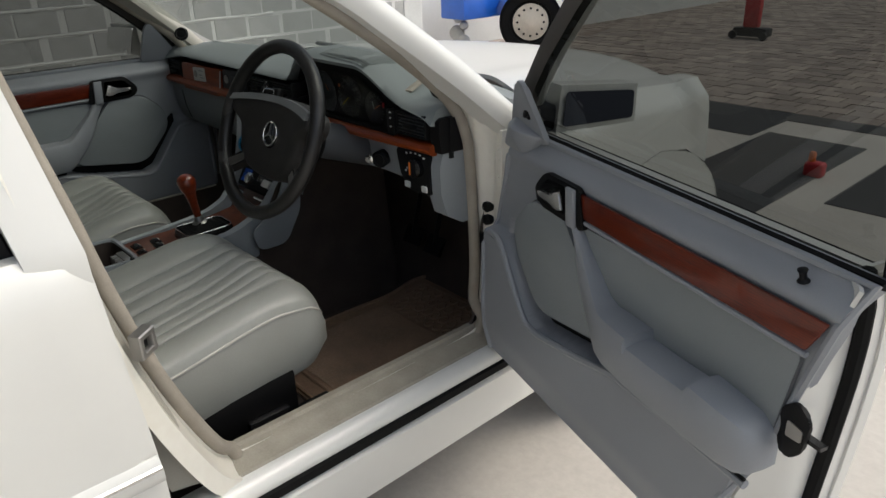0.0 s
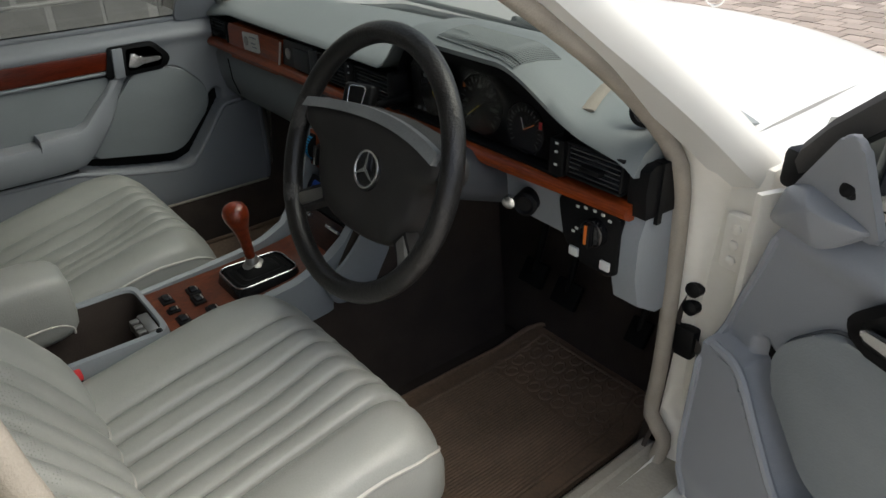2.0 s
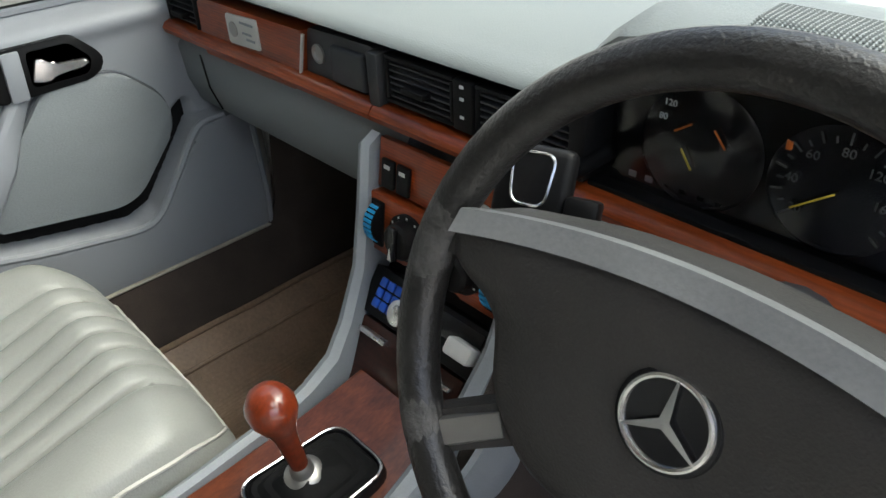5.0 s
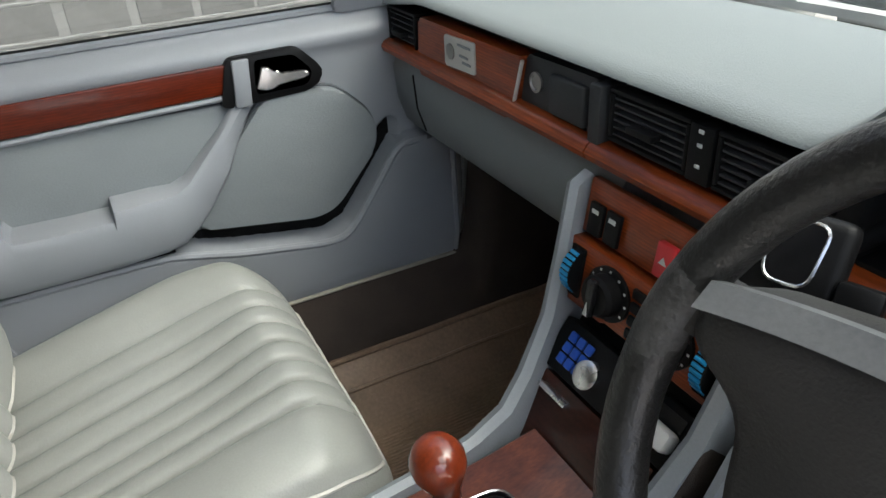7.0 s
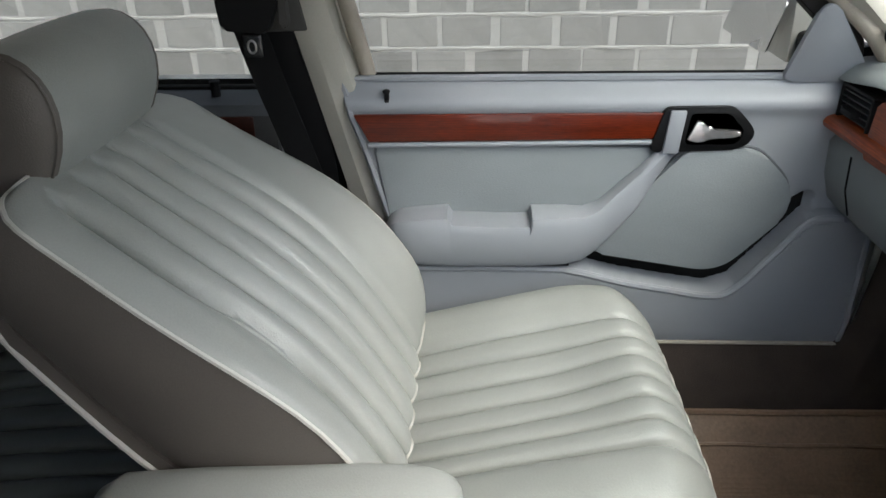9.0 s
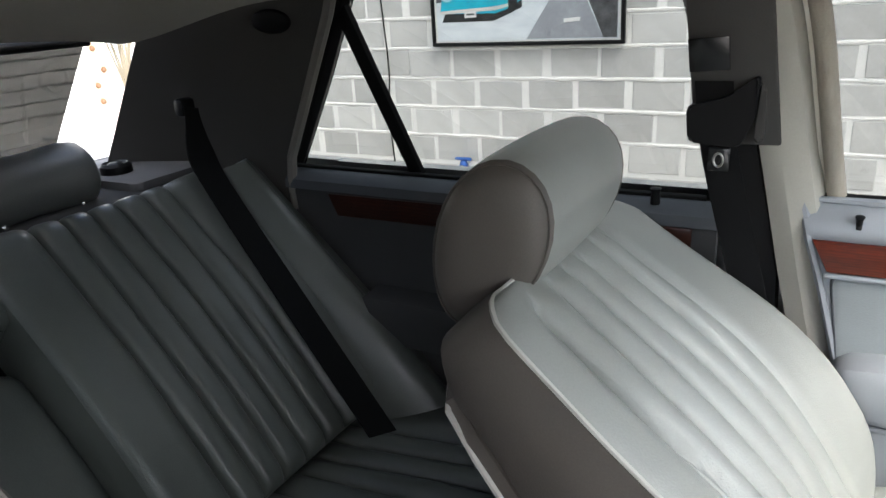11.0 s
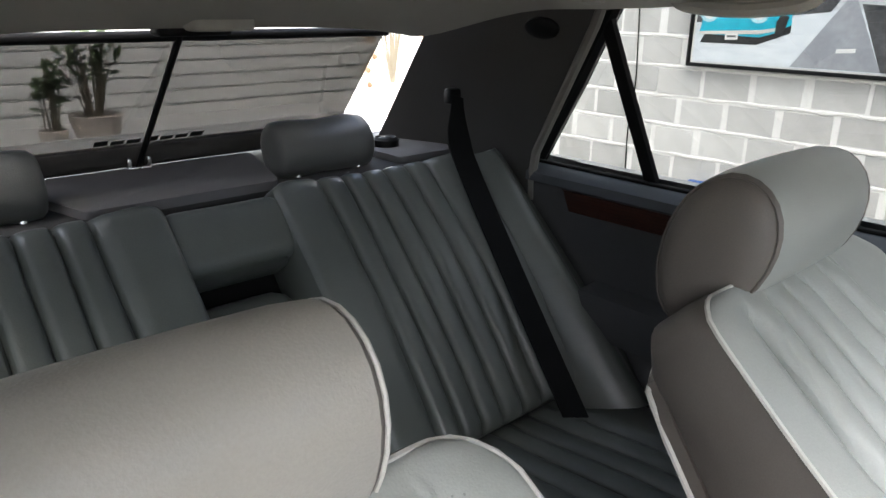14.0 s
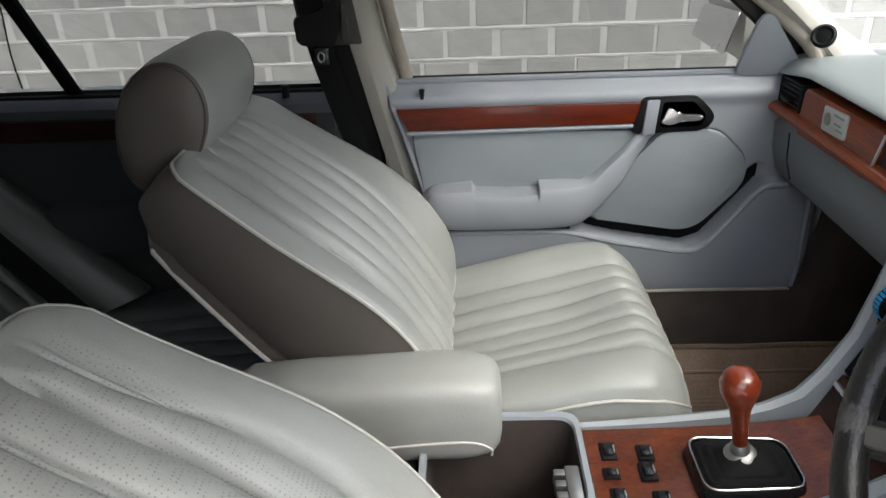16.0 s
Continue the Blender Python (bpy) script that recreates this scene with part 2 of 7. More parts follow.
# ---- mesh tools ----
def thing(name, label, category, group="", kind="", at=(0, 0, 0)):
    ob = new(name)
    ob.empty_display_size = 0.05
    ob.location = at
    return tagged(ob, label, category, group, kind)


def part(name, bm, material, parent=None, label="", sharp=38.0, kind=""):
    """Links a bmesh as one mesh object under a thing or a part. The mesh is given in the car's frame."""
    me = bpy.data.meshes.new(name)
    bmesh.ops.recalc_face_normals(bm, faces=bm.faces[:])
    for f in bm.faces:
        f.smooth = True
    for e in bm.edges:
        if len(e.link_faces) == 2 and e.calc_face_angle(0) > radians(sharp):
            e.smooth = False
    bm.to_mesh(me)
    bm.free()
    me.materials.append(material)
    ob = new(name, me)
    if parent:
        ob.parent = parent
        if parent.type == "EMPTY":
            ob.matrix_parent_inverse = Matrix.Translation(parent.location).inverted()
    return tagged(ob, label, kind=kind)


def grid(fn, nu, nv, wrap=False, bm=None):
    """A sheet of quads over fn(u, v), u and v from 0 to 1."""
    bm = bm or bmesh.new()
    cols = nu if wrap else nu + 1
    vs = [[bm.verts.new(fn(i / nu, j / nv)) for i in range(cols)] for j in range(nv + 1)]
    for j in range(nv):
        for i in range(nu):
            k = (i + 1) % cols
            bm.faces.new((vs[j][i], vs[j][k], vs[j + 1][k], vs[j + 1][i]))
    return bm


def thick(fn, nu, nv, off):
    """A sheet over fn(u, v) with its back moved by the vector off, closed round the rim."""
    bm = bmesh.new()
    off = Vector(off)
    a = [[bm.verts.new(fn(i / nu, j / nv)) for i in range(nu + 1)] for j in range(nv + 1)]
    b = [[bm.verts.new(v.co + off) for v in row] for row in a]
    for j in range(nv):
        for i in range(nu):
            bm.faces.new((a[j][i], a[j][i + 1], a[j + 1][i + 1], a[j + 1][i]))
            bm.faces.new((b[j][i + 1], b[j][i], b[j + 1][i], b[j + 1][i + 1]))
    ring = [(0, i) for i in range(nu)] + [(j, nu) for j in range(nv)] + [(nv, nu - i) for i in range(nu)] + [(nv - j, 0) for j in range(nv)]
    for (j, i), (q, p) in zip(ring, ring[1:] + ring[:1]):
        bm.faces.new((a[j][i], b[j][i], b[q][p], a[q][p]))
    return bm


def loft(rings, closed=True, caps=True, bm=None):
    """Joins rings of equally many points."""
    bm = bm or bmesh.new()
    vs = [[bm.verts.new(p) for p in r] for r in rings]
    n = len(rings[0])
    for a, b in zip(vs, vs[1:]):
        for i in range(n if closed else n - 1):
            k = (i + 1) % n
            bm.faces.new((a[i], a[k], b[k], b[i]))
    if caps and closed:
        bm.faces.new(vs[0][::-1])
        bm.faces.new(vs[-1])
    return bm


def box(x0, x1, y0, y1, z0, z1, bevel=0.004, seg=2, m=None, bm=None):
    out = bmesh.new()
    bmesh.ops.create_cube(out, size=1)
    for v in out.verts:
        v.co = ((x0 + x1) / 2 + v.co.x * (x1 - x0), (y0 + y1) / 2 + v.co.y * (y1 - y0), (z0 + z1) / 2 + v.co.z * (z1 - z0))
    if bevel:
        bevel = min(bevel, 0.45 * min(abs(x1 - x0), abs(y1 - y0), abs(z1 - z0)))
        bmesh.ops.bevel(out, geom=out.edges[:], offset=bevel, segments=seg, affect="EDGES", profile=0.5)
    if m:
        bmesh.ops.transform(out, matrix=m, verts=out.verts)
    return merge(bm, out) if bm else out


def merge(bm, other):
    me = bpy.data.meshes.new("tmp")
    other.to_mesh(me)
    other.free()
    bm.from_mesh(me)
    bpy.data.meshes.remove(me)
    return bm


def slab(poly, off, bevel=0.003, seg=2):
    """A flat outline of 3D points drawn out by the vector off, with rounded edges."""
    bm = bmesh.new()
    a = [bm.verts.new(p) for p in poly]
    b = [bm.verts.new(Vector(p) + Vector(off)) for p in poly]
    bm.faces.new(a[::-1])
    bm.faces.new(b)
    n = len(poly)
    for i in range(n):
        bm.faces.new((a[i], a[(i + 1) % n], b[(i + 1) % n], b[i]))
    if bevel:
        bmesh.ops.bevel(bm, geom=bm.edges[:], offset=bevel, segments=seg, affect="EDGES", profile=0.5)
    return bm


def rounded(poly, r, n=4):
    """A 2D outline with its corners rounded by r."""
    out = []
    for i, p in enumerate(poly):
        p, a, b = Vector(p), Vector(poly[i - 1]), Vector(poly[(i + 1) % len(poly)])
        ra = min(r, (a - p).length * 0.45)
        rb = min(r, (b - p).length * 0.45)
        s, e = p + (a - p).normalized() * ra, p + (b - p).normalized() * rb
        for k in range(n + 1):
            t = k / n
            out.append(tuple(s * (1 - t) ** 2 + p * 2 * t * (1 - t) + e * t * t))
    return out


def smooth_path(pts, n=6, closed=False):
    """A Catmull-Rom curve through the points."""
    P = [Vector(p) for p in pts]
    out = []
    N = len(P)
    for i in range(N if closed else N - 1):
        p1, p2 = P[i], P[(i + 1) % N]
        p0 = P[i - 1] if (closed or i > 0) else p1 * 2 - p2
        p3 = P[(i + 2) % N] if (closed or i + 2 < N) else p2 * 2 - p1
        for k in range(n):
            t = k / n
            out.append(0.5 * (2 * p1 + (p2 - p0) * t + (2 * p0 - 5 * p1 + 4 * p2 - p3) * t * t + (3 * p1 - p0 - 3 * p2 + p3) * t ** 3))
    if not closed:
        out.append(P[-1])
    return out


def tube(pts, r, seg=8, closed=False, bm=None, flat=1.0, side=None):
    """A round bar along the points; r may be a list. flat squeezes it along side."""
    P = [Vector(p) for p in pts]
    n = len(P)
    bm = bm or bmesh.new()
    rows, prev = [], None
    for i, p in enumerate(P):
        d = (P[(i + 1) % n] - P[i - 1]) if closed else (P[min(i + 1, n - 1)] - P[max(i - 1, 0)])
        d.normalize()
        if prev is None:
            prev = Vector(side) if side else (Vector((0, 0, 1)) if abs(d.z) < 0.9 else Vector((1, 0, 0)))
        u = (prev - d * prev.dot(d)).normalized()
        prev = u
        w = d.cross(u)
        rr = r[i] if isinstance(r, (list, tuple)) else r
        rows.append([bm.verts.new(p + u * math.cos(a) * rr * flat + w * math.sin(a) * rr) for a in (2 * math.pi * k / seg for k in range(seg))])
    for i in range(n if closed else n - 1):
        a, b = rows[i], rows[(i + 1) % n]
        for k in range(seg):
            bm.faces.new((a[k], a[(k + 1) % seg], b[(k + 1) % seg], b[k]))
    if not closed:
        bm.faces.new(rows[0][::-1])
        bm.faces.new(rows[-1])
    return bm


def lathe(profile, m, seg=24, bm=None):
    """Turns (radius, height) points round the z axis of the pose m."""
    bm = bm or bmesh.new()
    rows = [[bm.verts.new(m @ Vector((r * math.cos(2 * math.pi * k / seg), r * math.sin(2 * math.pi * k / seg), h))) for k in range(seg)] for r, h in profile]
    for a, b in zip(rows, rows[1:]):
        for k in range(seg):
            bm.faces.new((a[k], a[(k + 1) % seg], b[(k + 1) % seg], b[k]))
    bm.faces.new(rows[0][::-1])
    bm.faces.new(rows[-1])
    return bm


def sstep(a, b, x):
    t = max(0.0, min(1.0, (x - a) / (b - a)))
    return t * t * (3 - 2 * t)


def lerp(a, b, t):
    return a + (b - a) * t


def curve_at(table, x):
    """Straight-line interpolation in a table of (x, value)."""
    if x <= table[0][0]:
        return table[0][1]
    for (a, va), (b, vb) in zip(table, table[1:]):
        if x <= b:
            return lerp(va, vb, (x - a) / (b - a))
    return table[-1][1]


def words(text, size, m, material, parent, name="lettering", depth=0.0004):
    cu = bpy.data.curves.new("text", "FONT")
    cu.body, cu.size, cu.extrude, cu.align_x, cu.align_y = text, size, depth, "CENTER", "CENTER"
    tmp = bpy.data.objects.new("text", cu)
    scene.collection.objects.link(tmp)
    bpy.context.view_layer.update()
    me = bpy.data.meshes.new_from_object(tmp.evaluated_get(bpy.context.evaluated_depsgraph_get()))
    bpy.data.objects.remove(tmp)
    bm = bmesh.new()
    bm.from_mesh(me)
    bpy.data.meshes.remove(me)
    bmesh.ops.transform(bm, matrix=m, verts=bm.verts)
    return part(name, bm, material, parent)


def cushion(name, parent, material, W, L, m, taper=lambda v: 1.0, top=lambda u, v: 0.0, pleats=(), depth=0.006, groove=0.005, edge=0.05, drop=0.05, skirt=0.12, corner=0.07, nu=90, nv=48, wander=0.0, span=(0.0, 1.0), skirt_material=None, piping=True, skirt_in=0.01, back=True, drop_front=None, perforated=None, puff=0.0065):
    """An upholstered pad in the local frame of m: x across, y along its length, z out of the cover. pleats: places across, in metres."""
    def foot(u, v):
        # a rectangle with round corners of radius r
        r = corner
        y = v * L
        dy = min(y, L - y)
        w = W / 2 * taper(v)
        if dy < r:
            w -= r - math.sqrt(max(0.0, r * r - (r - dy) ** 2))
        return (2 * u - 1) * w, y

    def height(u, v):
        x, y = foot(u, v)
        d = min(1 - abs(2 * u - 1), 10) * W / 2
        dy0, dy1 = v * L, (1 - v) * L
        z = top(u, v)
        for dd, dr in ((d, drop), (dy0, drop if drop_front is None else drop_front), (dy1, drop)):
            if dd < edge:
                t = 1 - dd / edge
                z -= dr * (1 - math.sqrt(max(0.0, 1 - t * t)))
        fade = sstep(span[0] - 0.02, span[0] + 0.05, v) * (1 - sstep(span[1] - 0.05, span[1] + 0.02, v))
        if fade > 0:
            xs = x / max(0.3, taper(v))
            for i, p in enumerate(pleats):
                q = p + wander * noise.noise(Vector((i * 3.1, v * 3.0, 0.3)))
                e = (xs - q) / groove
                if abs(e) < 6:
                    z -= fade * depth * math.exp(-abs(e) ** 1.3)
            if pleats and pleats[0] < xs < pleats[-1]:
                z += fade * puff * abs(math.sin(math.pi * (xs - pleats[0]) / (pleats[1] - pleats[0]))) ** 0.6
            elif pleats:
                z += fade * 0.008 * sstep(0.0, 0.03, max(pleats[0] - xs, xs - pleats[-1]))
        z += 0.0025 * noise.noise(Vector((x * 9 + 3, y * 6, W)))
        return Vector((x, y, z))

    us = sorted({*(i / nu for i in range(nu + 1)), *(min(1, max(0, 0.5 + (p + o * groove) / W)) for p in pleats for o in (-1.2, -0.5, 0, 0.5, 1.2))})
    bm = bmesh.new()
    rows_v = [0.5 - 0.5 * math.cos(math.pi * j / nv) for j in range(nv + 1)]
    vs = [[bm.verts.new(m @ height(u, v)) for u in us] for v in rows_v]
    n = len(us)
    for j in range(nv):
        for i in range(n - 1):
            bm.faces.new((vs[j][i], vs[j][i + 1], vs[j + 1][i + 1], vs[j + 1][i]))
    cover = part(name, bm, material, parent, sharp=80)
    if perforated:
        cover.data.materials.append(perforated)
        inv = m.inverted()
        for q in cover.data.polygons:
            c = inv @ q.center
            q.material_index = int(pleats[0] < c.x < pleats[-1] and 0.3 * L < c.y < 0.93 * L)
    rim = [height(us[i], 0) for i in range(n)] + [height(1, rows_v[j]) for j in range(1, nv + 1)] + [height(us[n - 1 - i], 1) for i in range(1, n)] + [height(0, rows_v[nv - j]) for j in range(1, nv)]
    rim = rim[::2]
    mid = Vector((0, L / 2, 0))
    rings = []
    for k, (f, inn) in enumerate(((0.0, 0.0), (0.25, -0.004), (0.7, 0.0), (1.0, skirt_in))):
        rings.append([m @ (Vector((p.x + (mid.x - p.x) * inn / (W / 2), p.y + (mid.y - p.y) * inn / (L / 2), p.z - (p.z + skirt) * f if back is True else p.z - skirt * f))) for p in rim])
    part("side_cover", loft(rings, caps=False), skirt_material or material, cover)
    cap = bmesh.new()
    cap.faces.new([cap.verts.new(p) for p in rings[-1]])
    part("underside", cap, skirt_material or material, cover)
    if piping:
        part("piping", tube([m @ (p + Vector((0, 0, 0.001))) for p in rim], 0.0031, 6, closed=True), PIPING, cover, "pale piping along the seam")
    return cover

# ---- ground and walls round the car ----
GZ = -0.05
WX = -3.0


def flat(x0, x1, y0, y1, z, n=1):
    bm = bmesh.new()
    bm.faces.new([bm.verts.new(p) for p in ((x0, y0, z), (x1, y0, z), (x1, y1, z), (x0, y1, z))])
    return bm


tagged(part("ground", flat(-400, 400, -400, 400, GZ - 0.03), CONCRETE), "pale stained concrete yard round the car", "ground", kind="structure")
tagged(part("floor", box(-5.0, 9.0, -6.5, 5.3, GZ - 0.06, GZ, 0), CONCRETE), "pale cement garage floor with faint stains", "floor", kind="structure")
# Dark bands stand in for shadow lying on the concrete.
bm = bmesh.new()
for x0, x1, y0, y1 in ((-2.4, 9.0, 5.3, 5.55), (-0.3, 0.35, 3.2, 4.9), (-1.25, -0.35, 4.72, 5.3), (0.55, 9.0, 3.7, 4.75)):
    merge(bm, box(x0, x1, y0, y1, GZ - 0.02, GZ + 0.004, 0))
tagged(part("shade_band", bm, DARK_STRIPE), "dark bands of shade painted across the pale concrete", "floor marking", kind="structure")

wall_west = tagged(part("wall_west", box(WX - 0.2, WX - 0.008, -6.5, 4.0, GZ - 0.06, 3.2, 0), MORTAR), "unplastered grey cement brick garage wall with pale joints", "wall", kind="structure")
wall_white = tagged(part("wall_north", box(-5.3, -5.1, 3.6, 16.0, GZ - 0.06, 3.2, 0), mat("white_plaster", (0.74, 0.74, 0.72), rough=0.9, scale=2, detail=60, bump=0.3)), "plain white plastered wall beside the yard", "wall", kind="structure")
tagged(part("wall_return", box(-5.1, WX, 3.8, 3.98, GZ - 0.06, 3.2, 0), bpy.data.materials["white_plaster"]), "short white plastered return at the end of the brick wall", "wall", kind="structure")

# the rear end: pale roller shutter boards
shutter = tagged(part("wall_south", box(-3.2, 6.0, -4.75, -4.66, GZ - 0.06, 3.2, 0), bpy.data.materials["white_plaster"]), "white slatted shutter wall behind the car", "wall", kind="structure")
SLAT = mat("white_slat_paint", (0.80, 0.80, 0.77), (0.74, 0.74, 0.71), rough=0.5, scale=2, detail=60)
slat_me = None
for k in range(26):
    z = GZ + 0.30 + k * 0.092
    if slat_me is None:
        s = part("slat", loft([[(x, -4.66 + dy, dz) for dy, dz in ((0, 0), (0.022, 0.012), (0.026, 0.045), (0.012, 0.083), (0, 0.086))] for x in (-3.0, 6.0)]), SLAT, shutter)
        slat_me = s.data
    else:
        s = new("slat", slat_me)
        s.parent, s.matrix_parent_inverse = shutter, shutter.matrix_world.inverted()
    s.location.z = z
tagged(part("step", box(-3.0, 6.0, -4.64, -3.5, GZ, 0.55, 0.01), bpy.data.materials["white_plaster"]), "low white plastered ledge along the shutter wall", "ledge", kind="structure")


# Unseen slab, added only to block sky light above the cabin.
tagged(part("ceiling", box(-0.95, 0.7, -1.4, 1.0, 2.72, 2.8, 0), mat("grey_shade_slab", (0.45, 0.45, 0.44), rough=0.9)), "unseen grey slab added over the car to block sky light", "ceiling", kind="structure")


def bricks():
    """Near bricks as objects on a few shared meshes, the far ones in one mesh."""
    random.seed(4)
    meshes = []
    for k in range(6):
        b = box(0, 0.008, -0.1215, 0.1215, -0.066, 0.066, 0.003, 1)
        for v in b.verts:
            v.co += 0.0035 * noise.noise_vector(v.co * 19 + Vector((k * 7, 0, 0)))
        me = bpy.data.meshes.new("brick")
        b.to_mesh(me)
        b.free()
        me.materials.append(BRICK)
        meshes.append(me)
    far = bmesh.new()
    for row in range(21):
        z = -0.028 + row * 0.154
        for i in range(39):
            y = -6.32 + i * 0.267 + (0 if row % 2 else 0.1335)
            if y > 3.85:
                continue
            y += random.uniform(-0.012, 0.012)
            dz = random.uniform(-0.004, 0.004)
            dx = random.uniform(-0.004, 0.003)
            if -3.3 < y < 2.6 and 0.4 < z < 2.2:
                ob = new("brick", random.choice(meshes))
                ob.parent, ob.matrix_parent_inverse = wall_west, wall_west.matrix_world.inverted()
                ob.location = (WX - 0.0125 + 0.5 * dx, y, z + dz)
                ob.scale = (1, random.uniform(0.93, 1.03), random.uniform(0.97, 1.02))
            else:
                box(WX - 0.0125, WX - 0.0045 + 0.5 * dx, y - 0.1215, y + 0.1215, z - 0.066, z + 0.066, 0, bm=far)
    # uneven beads of mortar squeezed out of the bed joints
    bead = bmesh.new()
    for row in range(3, 15):
        z = -0.028 + (row + 0.5) * 0.154
        pts = [(WX - 0.008, y, z + 0.006 * noise.noise(Vector((y * 7, row * 3.7, 0)))) for y in (-3.4 + 0.03 * i for i in range(200))]
        tube(pts, [0.0075 + 0.006 * noise.noise(Vector((p[1] * 16, row * 5.1, 4))) for p in pts], 6, bm=bead)
    part("mortar_bead", bead, MORTAR, wall_west, kind="stuff")
    part("brick_rest", far, BRICK, wall_west, kind="stuff")


def pavers():
    random.seed(6)
    bm = bmesh.new()
    for j in range(60):
        y = 5.56 + j * 0.2
        for i in range(-40, 34):
            x = i * 0.2 + (0.1 if j % 2 else 0)
            z = GZ + random.uniform(-0.003, 0.003)
            a = [bm.verts.new((x + dx, y + dy, z)) for dx, dy in ((0.006, 0.006), (0.194, 0.006), (0.194, 0.194), (0.006, 0.194))]
            b = [bm.verts.new((v.co.x, v.co.y, GZ - 0.03)) for v in a]
            bm.faces.new(a)
            for k in range(4):
                bm.faces.new((a[k], b[k], b[(k + 1) % 4], a[(k + 1) % 4]))
    m = PAVER.copy()
    n, l = m.node_tree.nodes, m.node_tree.links
    geo = n.new("ShaderNodeNewGeometry")
    rng = [x for x in n if x.bl_idname == "ShaderNodeMapRange" and x.inputs["Value"].is_linked and x.inputs["Value"].links[0].from_node.bl_idname == "ShaderNodeObjectInfo"][0]
    l.new(geo.outputs["Random Per Island"], rng.inputs["Value"])
    tagged(part("paving", bm, m), "brown and grey block paving of the yard", "paving", kind="stuff")


def framed_picture():
    y0, y1, z0, z1, x = -1.87, -0.86, 0.985, 1.58, WX + 0.02
    th = thing("framed_picture", "framed print of a turquoise vintage car on the brick wall", "picture", at=(x, (y0 + y1) / 2, z0))
    black = BLACK
    for n, b in (("frame", box(x, x + 0.025, y0, y1, z0, z0 + 0.018, 0.003)), ("frame", box(x, x + 0.025, y0, y1, z1 - 0.018, z1, 0.003)), ("frame", box(x, x + 0.025, y0, y0 + 0.018, z0 + 0.018, z1 - 0.018, 0.003)), ("frame", box(x, x + 0.025, y1 - 0.018, y1, z0 + 0.018, z1 - 0.018, 0.003))):
        part(n, b, black, th)
    px = x + 0.012
    W, Hh = y1 - y0, z1 - z0

    def poly(pts, k, material, name="print"):
        # u to the picture's right as one faces it, v up; the wall is faced from +x
        bm = bmesh.new()
        bm.faces.new([bm.verts.new((px + 0.0006 * k, y0 + u * W, z0 + v * Hh)) for u, v in pts])
        return part(name, bm, material, th)

    def disc(u, v, r, k, material, sx=1.0):
        poly([(u + sx * r * math.cos(a) * Hh / W, v + r * math.sin(a)) for a in (2 * math.pi * i / 24 for i in range(24))], k, material)
    part("backing", box(x, px, y0 + 0.015, y1 - 0.015, z0 + 0.015, z1 - 0.015, 0), WHITE, th)
    road = mat("print_road", (0.70, 0.74, 0.78), (0.52, 0.56, 0.60), rough=0.35, scale=12, detail=60, stretch=(1, 1, 4))
    walkw = mat("print_pavement", (0.33, 0.35, 0.38), (0.22, 0.23, 0.26), rough=0.35, scale=14, detail=60)
    trees = mat("print_dark_trees", (0.10, 0.10, 0.105), (0.012, 0.012, 0.014), rough=0.35, scale=16, detail=50)
    skyp = mat("print_sky", (0.62, 0.64, 0.66), (0.40, 0.41, 0.43), rough=0.35, scale=6, detail=30)
    teal = mat("print_turquoise", (0.02, 0.42, 0.56), (0.012, 0.30, 0.42), rough=0.3, scale=8, detail=30)
    pale = mat("print_pale_blue", (0.42, 0.70, 0.78), rough=0.3, scale=20, detail=50)
    poly([(0.03, 0.045), (0.97, 0.045), (0.97, 0.95), (0.03, 0.95)], 1, skyp)
    poly([(0.03, 0.045), (0.97, 0.045), (0.97, 0.5), (0.03, 0.42)], 2, road)
    poly([(0.03, 0.36), (0.3, 0.40), (0.66, 0.46), (0.72, 0.62), (0.62, 0.93), (0.03, 0.93)], 3, trees)
    poly([(0.52, 0.05), (0.9, 0.05), (0.76, 0.55), (0.72, 0.55)], 3, walkw)
    poly([(0.9, 0.05), (0.965, 0.05), (0.965, 0.5), (0.78, 0.52)], 3, trees)
    poly([(0.06, 0.2), (0.35, 0.2), (0.5, 0.3), (0.5, 0.36), (0.1, 0.34)], 4, BLACK_GLOSS)
    poly([(0.05, 0.27), (0.07, 0.46), (0.12, 0.54), (0.16, 0.64), (0.22, 0.72), (0.36, 0.74), (0.44, 0.7), (0.49, 0.6), (0.5, 0.36), (0.42, 0.29), (0.36, 0.26)], 5, teal)
    poly([(0.17, 0.64), (0.20, 0.82), (0.26, 0.88), (0.38, 0.88), (0.43, 0.82), (0.45, 0.68), (0.36, 0.73), (0.22, 0.71)], 5, teal)
    poly([(0.20, 0.70), (0.22, 0.80), (0.27, 0.84), (0.37, 0.84), (0.40, 0.78), (0.41, 0.70), (0.36, 0.72), (0.24, 0.72)], 6, trees)
    for u in (0.095, 0.345):
        disc(u, 0.45, 0.085, 7, pale)
        disc(u, 0.45, 0.06, 8, WHITE)
    poly([(0.05, 0.265), (0.05, 0.29), (0.36, 0.315), (0.43, 0.335), (0.43, 0.31), (0.36, 0.285)], 8, SILVER)
    poly([(0.19, 0.23), (0.255, 0.235), (0.255, 0.285), (0.19, 0.28)], 9, WHITE)
    poly([(0.2, 0.25), (0.245, 0.253), (0.245, 0.268), (0.2, 0.265)], 10, trees)
    poly([(0.215, 0.45), (0.225, 0.45), (0.235, 0.68), (0.225, 0.68)], 8, pale)
    poly([(0.71, 0.17), (0.79, 0.18), (0.79, 0.21), (0.71, 0.20)], 9, WHITE)
